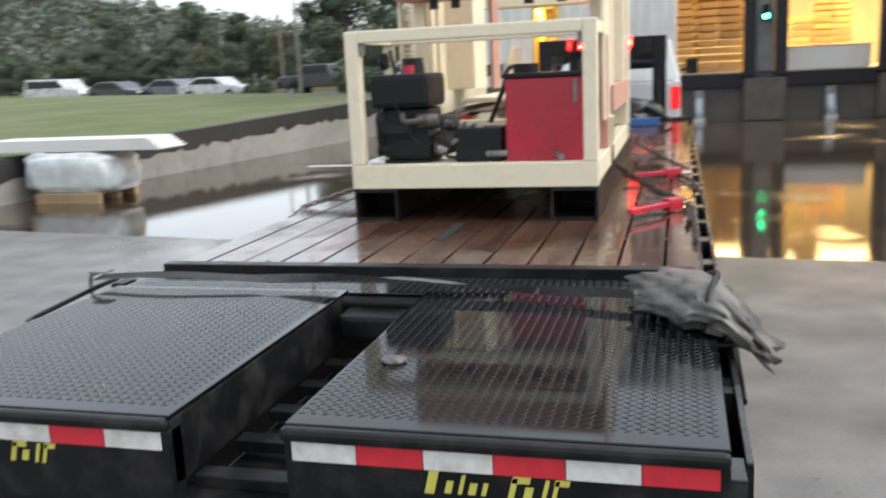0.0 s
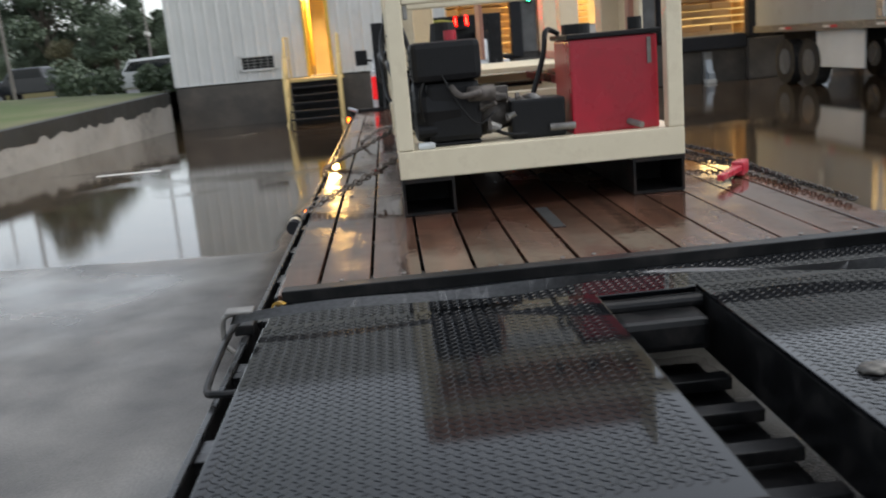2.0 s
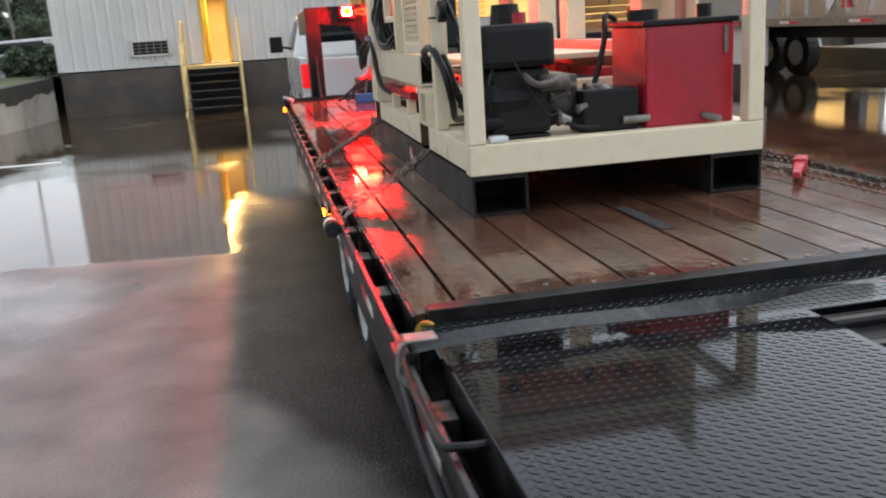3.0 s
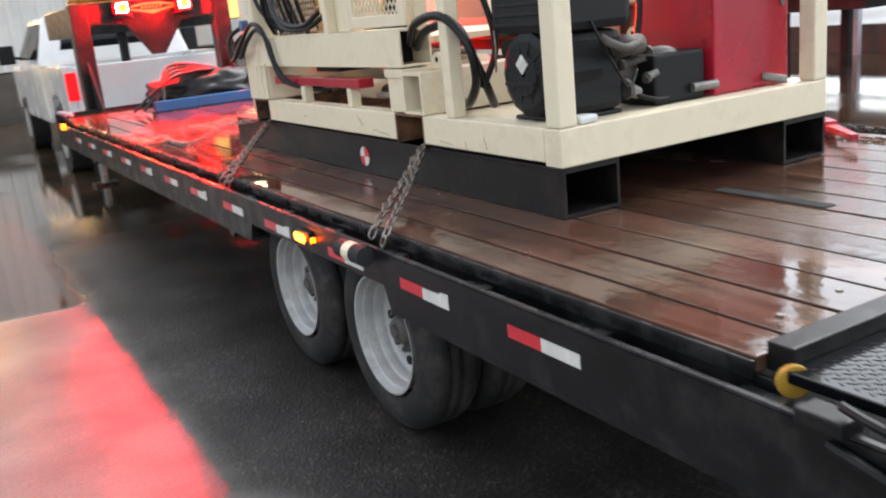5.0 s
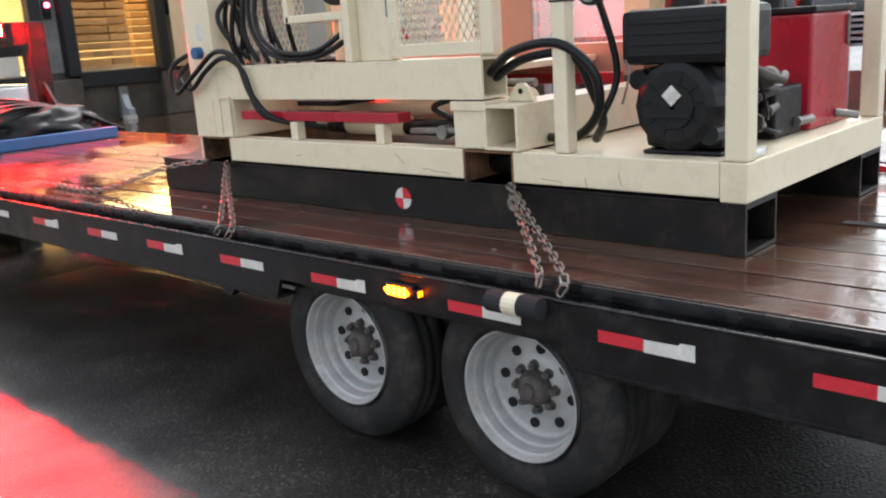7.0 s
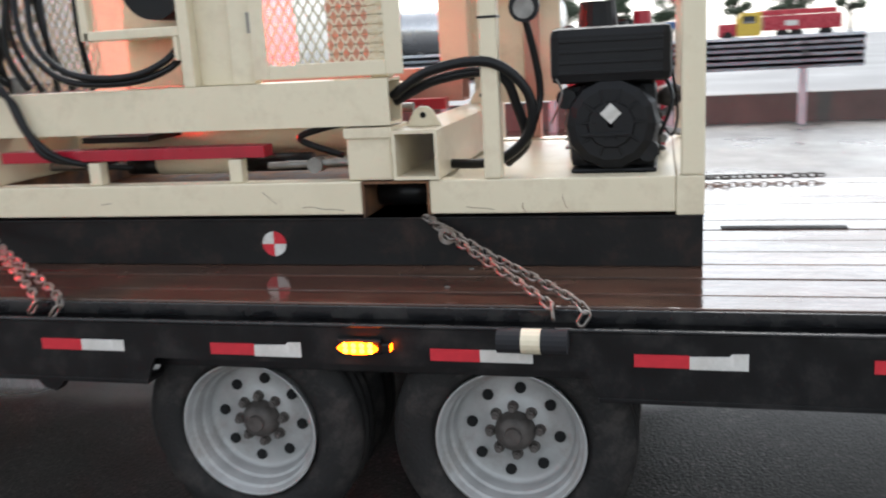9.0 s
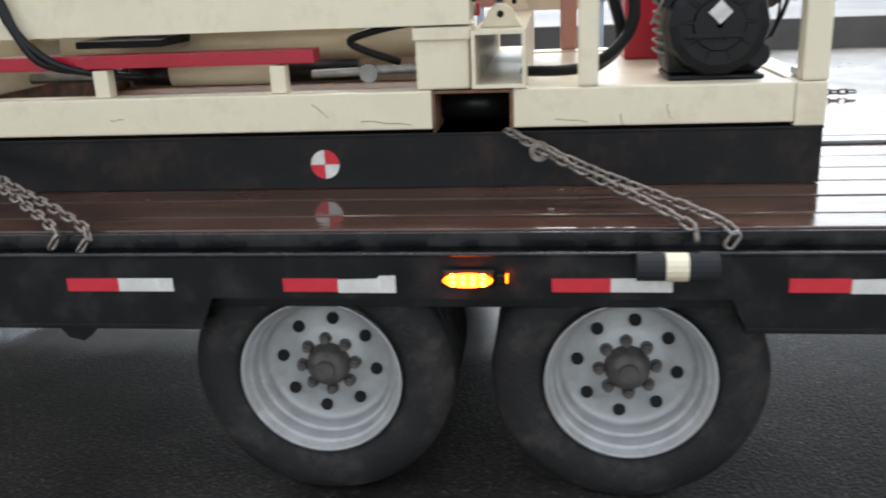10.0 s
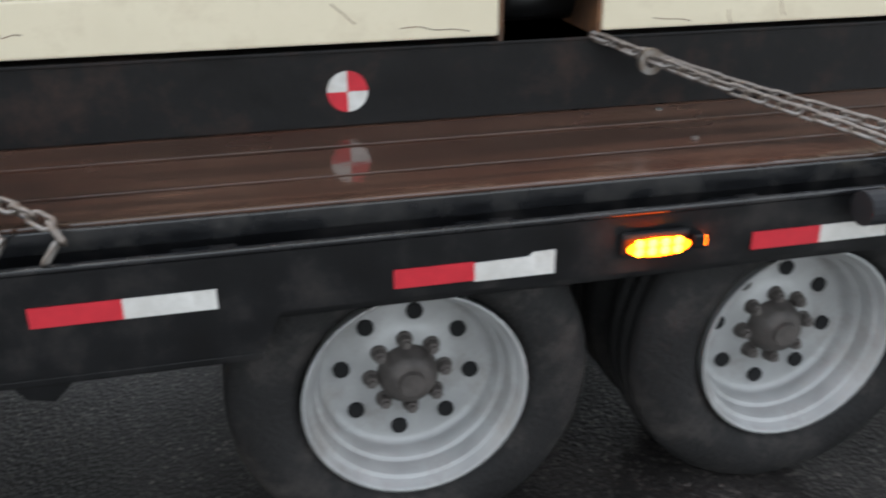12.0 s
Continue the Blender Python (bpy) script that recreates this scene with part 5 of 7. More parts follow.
part("marker_hood", B(XL - 0.030, XL - 0.001, 5.327, 5.352, 0.701, 0.729, 0.004), M_BLACK, trailer)
part("front_marker", B(XL - 0.03, XL - 0.001, 11.63, 11.73, 0.745, 0.80, 0.01), M_AMBER, trailer, "amber front marker lamp, glowing")

# wheels: tandem axles with twin tyres
AX = (4.997, 5.87)
HUB = 0.377


def wheel(inner):
    R = 0.385
    t = new("wheel")
    t.parent = trailer
    ORIGIN[t.name] = Vector((0, 0, 0))
    bm = bmesh.new()
    prof = [(0.02, 0.232), (0.0, 0.243), (-0.012, 0.262), (-0.016, 0.30), (-0.010, 0.335), (0.006, 0.362), (0.018, 0.374), (0.03, R - 0.003),
            (0.055, R), (0.063, R - 0.012), (0.069, R - 0.012), (0.075, R), (0.105, R), (0.111, R - 0.012), (0.117, R - 0.012), (0.123, R),
            (0.15, R), (0.175, R - 0.006), (0.20, 0.36), (0.21, 0.30), (0.205, 0.25), (0.19, 0.232)]
    lathe(bm, prof, 48)
    tyre = part("tyre", bm, M_TYRE, t, smooth=True)
    if not inner:
        bm = bmesh.new()
        lathe(bm, [(0.19, 0.225), (0.02, 0.226), (-0.008, 0.230), (-0.014, 0.236), (-0.013, 0.230), (-0.010, 0.226), (0.012, 0.222), (0.014, 0.219), (0.016, 0.213), (0.018, 0.211), (0.052, 0.207), (0.056, 0.205), (0.058, 0.199), (0.060, 0.196), (0.090, 0.190), (0.096, 0.188),
                   (0.103, 0.180), (0.105, 0.172), (0.104, 0.12), (0.099, 0.104), (0.095, 0.096), (0.095, 0.001)], 48)
        rim = part("rim", bm, M_RIM, t, smooth=True)
        hole = mesh_of("hand_hole", C((0.096, 0, 0), (0.110, 0, 0), 0.0180, seg=16), M_HOLE)
        for k in range(8):
            a = 2 * math.pi * k / 8 + 0.2
            h = new("hand_hole", hole)
            h.parent = rim
            h.matrix_basis = Matrix.Translation((0, 0.142 * math.cos(a), 0.142 * math.sin(a)))
        bm = bmesh.new()
        lathe(bm, [(0.094, 0.066), (0.070, 0.062), (0.06, 0.054), (0.048, 0.048), (0.045, 0.03), (0.045, 0.001)], 24)
        hub = part("hub", bm, M_HUB, t, smooth=True)
        bm = bmesh.new()
        cyl(bm, (0.098, 0, 0), (0.088, 0, 0), 0.0190, 0.0180, 16)
        cyl(bm, (0.090, 0, 0), (0.070, 0, 0), 0.0150, 0.0140, 6)
        cyl(bm, (0.071, 0, 0), (0.062, 0, 0), 0.009, 0.008, 8)
        nut = mesh_of("lug_nut", bm, M_HUB)
        for k in range(8):
            a = 2 * math.pi * k / 8
            h = new("lug_nut", nut)
            h.parent = hub
            h.matrix_basis = Matrix.Translation((0, 0.080 * math.cos(a), 0.080 * math.sin(a)))
        part("hub_cap", C((0.05, 0.0, 0), (0.034, 0.0, 0), 0.031, 0.026, 18), M_HUB, hub)
    return t


w_out = wheel(False)
w_in = wheel(True)
base = Matrix.Translation(-Vector((-0.04, 6.0, 0)))
first = True
for y, spin in ((AX[0], 41.5), (AX[1], 41.5)):
    for x, m in ((XL + 0.095, pose(0, 0, 0, spin)), (XR - 0.095, pose(0, 0, 0, -spin, 0, 180))):
        for src, off in ((w_out, 0.0), (w_in, 0.245 * (1 if x < 0 else -1))):
            g = base @ Matrix.Translation((x + off, y, HUB)) @ m
            if first:
                src.matrix_basis = g
            else:
                copy_thing(src, g)
        first = False
for y in AX:
    part("axle", C((XL + 0.3, y, HUB), (XR - 0.3, y, HUB), 0.06, seg=12), M_BLACK, trailer)
    part("spring", B(-0.52, -0.44, y - 0.4, y + 0.4, 0.46, 0.52, 0.01), M_BLACK, trailer)
part("beam_clip", P([(6.49, 0.559), (6.60, 0.559), (6.575, 0.525), (6.53, 0.515), (6.505, 0.54)], "x", XL + 0.02, XL + 0.06), M_BLACK, trailer)
# rolled tarp tube clipped to the rail
tb = thing("rubber_tube", XL - 0.03, 4.9, 0.775, "black rubber tube with cream tape band on the rail", "tube")
part("tube", C((XL - 0.035, 4.80, 0.752), (XL - 0.035, 5.0, 0.752), 0.035, seg=16), M_RUBBER, tb)
part("band", C((XL - 0.035, 4.875, 0.752), (XL - 0.035, 4.93, 0.752), 0.0365, seg=16), M_CREAM, tb, "cream tape band")

# gooseneck riser and its plate
NY = 12.55
for x in (-0.83, 0.72):
    part("riser_leg", B(x - 0.09, x + 0.09, NY - 0.1, NY + 0.12, 0.7, 1.95, 0.01), M_BLACK, trailer)
    part("neck_beam", B(x - 0.08, x + 0.08, NY + 0.121, NY + 1.9, 1.62, 1.93, 0.01), M_BLACK, trailer)
    part("gusset", P([(NY - 0.1, 0.85), (NY - 0.55, 0.85), (NY - 0.1, 1.35)], "x", x - 0.012, x + 0.012), M_BLACK, trailer)
plate = part("neck_plate", P([(-0.74, 1.95), (0.63, 1.95), (0.63, 1.74), (0.25, 1.70), (0.02, 1.36), (-0.13, 1.36), (-0.36, 1.70), (-0.74, 1.74)], "y", NY - 0.09, NY - 0.05, 0.004), M_BLACK, trailer)
part("decal", P([(-0.42, 1.87), (-0.14, 1.915), (0.03, 1.915), (0.31, 1.87), (0.05, 1.82), (-0.05, 1.79), (-0.16, 1.82)], "y", NY - 0.094, NY - 0.0905), M_LOGO, plate, "yellow winged decal")
part("decal_inner", P([(-0.3, 1.868), (-0.14, 1.895), (0.03, 1.895), (0.19, 1.868), (0.03, 1.84), (-0.14, 1.84)], "y", NY - 0.097, NY - 0.0942), M_BLACK, plate)
for k in range(6):
    part("decal_stroke", P([(-0.17 + 0.04 * k, 1.852), (-0.155 + 0.04 * k, 1.852), (-0.148 + 0.04 * k, 1.886), (-0.163 + 0.04 * k, 1.886)], "y", NY - 0.0995, NY - 0.0972), M_LOGO, plate)
part("front_rail", B(XL, XR, YF - 0.02, YF + 0.04, 0.6, 0.86, 0.005), M_BLACK, trailer)
part("side_stub", T([(XL + 0.08, YF - 0.1, 0.84), (XL + 0.0, YF - 0.35, 0.9), (XL + 0.1, YF - 0.5, 0.87)], 0.02, 8, 4), M_GALV, trailer)
part("jack_leg", B(-0.95, -0.80, NY - 0.05, NY + 0.1, 0.25, 0.7, 0.008), M_BLACK, trailer)
part("foot", B(-1.0, -0.75, NY - 0.1, NY + 0.15, 0.0, 0.03, 0.004), M_BLACK, trailer)
part("jack_pipe", C((-0.875, NY + 0.02, 0.03), (-0.875, NY + 0.02, 0.3), 0.04, seg=12), M_STEEL, trailer)

# two turning red warning beacons on the neck, each backed by a steel cover
BEACONS = []
for x in (-0.40, 0.27):
    part("beacon_shelf", B(x - 0.10, x + 0.10, NY - 0.29, NY - 0.0905, 1.775, 1.79, 0.003), M_BLACK, trailer)
    bk = thing("warning_beacon", x, NY - 0.19, 1.79, "red warning beacon with a turning reflector on the trailer neck", "beacon", "warning beacons", 0, True)
    part("base", C((0, 0, 0), (0, 0, 0.025), 0.096, seg=20), M_BLACK, bk)
    drum = new("reflector")
    drum.parent = bk
    bm = bmesh.new()
    lathe(bm, [(0.028, 0.001), (0.028, 0.066), (0.142, 0.066), (0.142, 0.001)], 20, "z")
    part("shield", bm, M_HOLE, drum)
    bm = bmesh.new()
    arc = [(0.072 * math.cos(math.radians(q)), 0.072 * math.sin(math.radians(q))) for q in range(215, 326, 10)]
    prism(bm, arc + [(0.067 * math.cos(math.radians(q)), 0.067 * math.sin(math.radians(q))) for q in range(325, 214, -10)], "z", 0.034, 0.138)
    part("lit_face", bm, M_BEACON, drum, "glowing red face")
    part("lit_core", C((0, -0.0725, 0.086), (0, -0.080, 0.086), 0.046, 0.040, 20), M_BEACON_CORE, drum, "glowing amber core")
    part("cap", C((0, 0, 0.145), (0, 0, 0.157), 0.096, 0.088, 20), M_BLACK, bk)
    bm = bmesh.new()
    arc = [(0.094 * math.cos(math.radians(q)), 0.094 * math.sin(math.radians(q))) for q in range(-5, 186, 19)]
    prism(bm, arc + [(0.089 * math.cos(math.radians(q)), 0.089 * math.sin(math.radians(q))) for q in range(185, -6, -19)], "z", 0.025, 0.145)
    part("back_cover", bm, M_BLACK, bk)
    BEACONS.append(drum)

# ---------------------------------------------------------------- the machine on its skid
X0, X1 = -0.756, 0.59
K0, K1 = 4.41, 7.42
skid = thing("hydraulic_press_skid", -0.08, 6.0, 1.01, "cream painted machine skid with engine, hoses and red oil tank", "machine")
ZB, ZT = 1.012, 1.13
part("rear_beam", B(X0, X1, K0, K0 + 0.09, ZB - 0.012, ZT, 0.006), M_CREAM, skid)
part("front_beam", B(X0, X1, K1 - 0.014, K1, ZB, ZT, 0.006), M_CREAM, skid)
for xa in (X0, X1 - 0.09):
    part("side_beam", B(xa, xa + 0.09, K0 + 0.091, 5.325, ZB, ZT, 0.006), M_CREAM, skid)
    part("side_beam", B(xa, xa + 0.09, 5.575, 7.155, ZB, ZT, 0.006), M_CREAM, skid)
for ya in (5.325, 7.155):
    bm = bmesh.new()
    hollow(bm, "x", X0 + 0.003, X1 - 0.003, ya + 0.002, ya + 0.248, ZB - 0.02, ZT - 0.002, 0.008)
    part("fork_pocket", bm, M_RUST, skid, "open rusty fork pocket")
part("floor_plate", B(X0 + 0.091, X1 - 0.091, K0 + 0.091, 5.32, ZT - 0.02, ZT - 0.008, 0.002), M_CREAM, skid, "oily cream floor plate")
part("floor_plate", B(X0 + 0.091, X1 - 0.091, 5.58, 7.15, ZB + 0.0, ZB + 0.012, 0.002), M_RUST, skid)
for x in (X0 + 0.20, X1 - 0.20):
    part("pocket_pipe", C((x, 5.336, 1.062), (x, 5.564, 1.062), 0.052, seg=20), M_HOSE, skid, "glossy black pipe inside the fork pocket", True)
# weld scars and scrapes
rnd = random.Random(17)
for y, z, l, rise in ((4.86, 1.05, 0.02, 0.05), (5.0, 1.03, 0.012, 0.03), (5.72, 1.035, 0.16, 0.012), (5.93, 1.075, 0.05, 0.05), (6.6, 1.06, 0.04, 0.0), (5.15, 1.03, 0.1, 0.01)):
    pts = [(X0 - 0.0002, y + l * (f - 0.5) + rnd.uniform(-0.004, 0.004), z + rise * (f - 0.5) + rnd.uniform(-0.004, 0.004)) for f in (0, 0.25, 0.5, 0.75, 1)]
    part("scrape", T(pts, 0.0011, 5, 4), M_RUST, skid)

# rear cage
for x in (X0, X1 - 0.075):
    part("upright", B(x, x + 0.075, K0, K0 + 0.075, ZT + 0.001, 1.85, 0.008), M_CREAM, skid)
    part("top_rail", B(x, x + 0.06, K0 + 0.076, 5.3, 1.785, 1.85, 0.008), M_CREAM, skid)
part("upright", B(X0, X0 + 0.06, 5.07, 5.13, ZT + 0.001, 1.784, 0.008), M_CREAM, skid)
part("upright", B(X1 - 0.06, X1, 5.10, 5.17, ZT + 0.001, 1.784, 0.008), M_SALMON, skid, "salmon coloured upright")
part("top_beam", B(X0 + 0.076, X1 - 0.076, K0, K0 + 0.065, 1.785, 1.85, 0.008), M_CREAM, skid)
part("top_beam", B(X0 + 0.061, X1 - 0.061, 5.05, 5.11, 1.785, 1.85, 0.008), M_CREAM, skid)
for x in (X0 + 0.08, X1 - 0.1):
    part("rail_bracket", B(x, x + 0.02, K0 + 0.02, K0 + 0.06, 1.72, 1.784, 0.003), M_STEEL, skid)

# square cross tube with its lifting lug, and the closed end beside it
bm = bmesh.new()
hollow(bm, "x", X0 - 0.012, X1 + 0.012, 5.285, 5.448, ZT + 0.004, 1.305, 0.012)
part("cross_tube", bm, M_CREAM, skid, "open square cream cross tube")
for x in (X0 + 0.12, X1 - 0.14):
    part("lifting_lug", P([(5.30, 1.306), (5.43, 1.306), (5.40, 1.36), (5.38, 1.375), (5.35, 1.375), (5.33, 1.36)], "x", x, x + 0.02, 0.003), M_CREAM, skid)
    part("lug_hole", C((x - 0.001, 5.365, 1.345), (x + 0.021, 5.365, 1.345), 0.011, seg=14), M_HOLE, skid)
part("end_block", B(X0 + 0.01, X0 + 0.2, 5.455, 5.62, ZT + 0.002, 1.315, 0.008), M_CREAM, skid)
part("block_cap", B(X0 + 0.0, X0 + 0.21, 5.45, 5.625, 1.28, 1.318, 0.004), M_CREAM, skid)
part("cross_tube_front", B(X0 + 0.0, X1, 7.09, 7.26, ZT + 0.002, 1.345, 0.01), M_CREAM, skid)
bm = bmesh.new()
hollow(bm, "x", X0 - 0.015, X0 + 0.15, 7.095, 7.255, ZT + 0.006, 1.34, 0.012)
part("tube_end", bm, M_CREAM, skid)
for z in (1.115, 1.31):
    part("tie_rod", C((X0 + 0.35, 5.46, z + 0.05), (X0 + 0.35, 7.08, z + 0.05), 0.018, seg=10), M_STEEL, skid)

# side arms
bm = bmesh.new()
hollow(bm, "y", 5.45, 7.22, X0 - 0.004, X0 + 0.15, 1.325, 1.483, 0.01)
part("arm", bm, M_CREAM, skid, "heavy cream side arm")
bm = bmesh.new()
hollow(bm, "y", 5.45, 7.22, X1 - 0.15, X1 + 0.004, 1.325, 1.483, 0.01)
part("arm", bm, M_SALMON, skid, "salmon coloured side arm")
# added black plate that stands for the shaded depth of the arm
part("arm_shade_plate", B(X0 + 0.008, X0 + 0.138, 5.6, 5.61, 1.337, 1.471, 0), M_HOLE, skid)
# red slide bar on posts
part("slide_bar", P([(5.94, 1.222), (7.05, 1.222), (7.05, 1.265), (5.94, 1.265)], "x", X0 + 0.02, X0 + 0.10, 0.003), M_RED, skid, "red steel slide bar")
part("slide_bar", P([(5.5, 1.30), (7.05, 1.30), (7.05, 1.35), (5.5, 1.35)], "x", X1 - 0.32, X1 - 0.24, 0.003), M_RED, skid, "red steel slide bar")
for y in (6.06, 6.645):
    part("bar_post", B(X0 + 0.02, X0 + 0.07, y - 0.025, y + 0.025, ZT + 0.001, 1.217, 0.004), M_CREAM, skid)
part("cylinder", C((X0 + 0.26, 6.12, 1.185), (X0 + 0.26, 6.5, 1.185), 0.05, seg=18), M_CREAM, skid, "cream hydraulic cylinder", True)
for ya, yb in ((5.85, 6.12), (6.5, 6.64)):
    part("cylinder_end", C((X0 + 0.26, ya, 1.175), (X0 + 0.26, yb, 1.175), 0.036, seg=16), M_BLACK, skid, "", True)
part("inner_rail", B(X0 + 0.45, X0 + 0.5, 5.62, 7.08, 1.29, 1.33, 0.004), M_CREAM, skid)
part("piston_rod", C((X0 + 0.14, 5.62, 1.185), (X0 + 0.14, 5.98, 1.175), 0.014, seg=12), M_STEEL, skid)
part("rod_eye", C((X0 + 0.12, 5.79, 1.175), (X0 + 0.17, 5.79, 1.175), 0.03, seg=14), M_STEEL, skid)
part("cover", B(X0 + 0.18, X1 - 0.3, 6.5, 6.8, 1.275, 1.3, 0.004), M_ENGINE, skid)
part("cylinder", C((X0 + 0.5, 5.6, 1.26), (X0 + 0.5, 7.0, 1.26), 0.07, seg=18), M_CREAM, skid, "", True)

# tower: left frame with meshed door, niche, front column
ZTOP = 2.42


def plank(name, y0, y1, z0, z1, x0=X0 + 0.02, x1=X0 + 0.08, mat=M_CREAM, label="", bev=0.005):
    return part(name, B(x0, x1, y0, y1, z0, z1, bev), mat, skid, label)


plank("door_post", 5.945, 6.03, 1.484, ZTOP)
plank("corner_post", 6.035, 6.2, 1.484, ZTOP, X0 + 0.05, X0 + 0.11)
plank("niche_post", 6.17, 6.215, 1.484, ZTOP, X0 - 0.002, X0 + 0.05)
plank("niche_back", 6.2, 6.62, 1.484, ZTOP, X0 + 0.3, X0 + 0.315)
plank("niche_side", 6.2, 6.212, 1.484, ZTOP, X0 + 0.06, X0 + 0.3)
plank("niche_shelf", 6.215, 6.6, 1.665, 1.70, X0 - 0.002, X0 + 0.3)
plank("niche_post", 6.575, 6.61, 1.665, ZTOP, X0 - 0.002, X0 + 0.04)
plank("shelf_brace", 6.22, 6.24, 1.58, 1.665, X0 + 0.0, X0 + 0.2)
plank("front_column", 7.19, 7.42, ZT + 0.001, ZTOP, X0 - 0.01, X0 + 0.14)
plank("column_label", 7.26, 7.32, 1.62, 1.70, X0 - 0.0125, X0 - 0.0105, M_TAPE_WHITE, "white paper label", 0)
part("motor", C((X0 + 0.1, 6.36, 1.86), (X0 + 0.28, 6.36, 1.86), 0.13, seg=24), M_ENGINE, skid, "black motor in the niche")
part("motor_face", C((X0 + 0.09, 6.36, 1.86), (X0 + 0.099, 6.36, 1.86), 0.05, seg=16), M_STEEL, skid)
door_f = part("mesh_door", B(X0 + 0.004, X0 + 0.018, 5.395, 5.455, 1.495, ZTOP - 0.05, 0.004), M_CREAM, skid, "framed mesh door")
for y0, y1, z0, z1 in ((5.885, 5.94, 1.495, ZTOP - 0.05), (5.455, 5.885, 1.495, 1.545), (5.455, 5.885, ZTOP - 0.1, ZTOP - 0.05)):
    part("door_rail", B(X0 + 0.004, X0 + 0.018, y0, y1, z0, z1, 0.004), M_CREAM, door_f)


def expanded_mesh(y0, y1, z0, z1, x, py=0.036, pz=0.062, w=0.0034):
    """Diamond mesh of thin flat strands."""
    bm = bmesh.new()
    def strand(ya, za, yb, zb):
        d = Vector((0, yb - ya, zb - za)).normalized()
        s = Vector((0, -d.z, d.y)) * w
        q = [Vector((x, ya, za)), Vector((x, yb, zb))]
        v = [bm.verts.new(q[0] - s), bm.verts.new(q[1] - s), bm.verts.new(q[1] + s), bm.verts.new(q[0] + s)]
        f = bm.faces.new(v)
        u = [bm.verts.new(p.co + Vector((0.003, 0, 0))) for p in v]
        bm.faces.new(u[::-1])
        bm.faces.new((v[0], v[3], u[3], u[0]))
        bm.faces.new((v[2], v[1], u[1], u[2]))
    nz = int((z1 - z0) / (pz / 2))
    ny = int((y1 - y0) / py)
    for i in range(nz):
        for j in range(ny):
            za, zb = z0 + i * pz / 2, z0 + (i + 1) * pz / 2
            ya, yb = y0 + j * py, y0 + (j + 0.5) * py
            if i % 2:
                ya, yb = yb, ya
            strand(ya, za, yb, zb)
            strand(y0 + (j + 1) * py if not i % 2 else y0 + (j + 0.5) * py, za, y0 + (j + 0.5) * py if not i % 2 else y0 + (j + 1) * py, zb)
    return bm


part("mesh", expanded_mesh(5.45, 5.89, 1.54, ZTOP - 0.1, X0 + 0.010), M_CREAM, door_f, "cream expanded metal mesh")
part("mesh_panel", expanded_mesh(6.63, 7.18, 1.49, 2.3, X0 + 0.14), M_CREAM, skid, "cream expanded metal guard behind the hoses")
part("hinge", C((X0 + 0.012, 5.945, 1.66), (X0 + 0.012, 5.945, 1.73), 0.009, seg=8), M_STEEL, skid)
part("inner_panel", B(X0 + 0.55, X0 + 0.57, 5.62, 5.86, 1.49, ZTOP, 0.003), M_SALMON, skid, "salmon coloured inner panel")
# right frame of the tower
for y in (5.42, 6.6):
    part("tower_post", B(X1 - 0.13, X1, y, y + 0.14, 1.484, ZTOP, 0.006), M_CREAM, skid)
part("front_column", B(X1 - 0.14, X1, 7.19, 7.42, ZT + 0.001, ZTOP, 0.006), M_CREAM, skid)
part("tower_plate", B(X1 - 0.03, X1 - 0.01, 5.0, 5.42, 1.30, ZTOP, 0.004), M_CREAM, skid, "tall cream side plate")
for x in (X0 + 0.09,):
    part("tower_post", B(x, x + 0.07, 5.47, 5.54, 1.484, 2.06, 0.006), M_CREAM, skid)
part("crown_beam", B(X0 + 0.02, X1 - 0.02, 5.28, 5.62, 2.06, ZTOP - 0.02, 0.012), M_SALMON, skid, "salmon coloured crown beam")
part("crown_beam", B(X0 + 0.02, X1 - 0.02, 7.2, 7.4, 2.1, ZTOP - 0.02, 0.012), M_CREAM, skid)
for x in (-0.5, -0.36, 0.1, 0.3):
    part("crown_bolt", C((x, 5.36, 2.0), (x, 5.36, 2.059), 0.03, seg=8), M_ENGINE, skid)
part("tower_deck", B(X0 + 0.32, X1 - 0.16, 5.7, 7.1, 1.40, 1.43, 0.004), M_CREAM, skid)

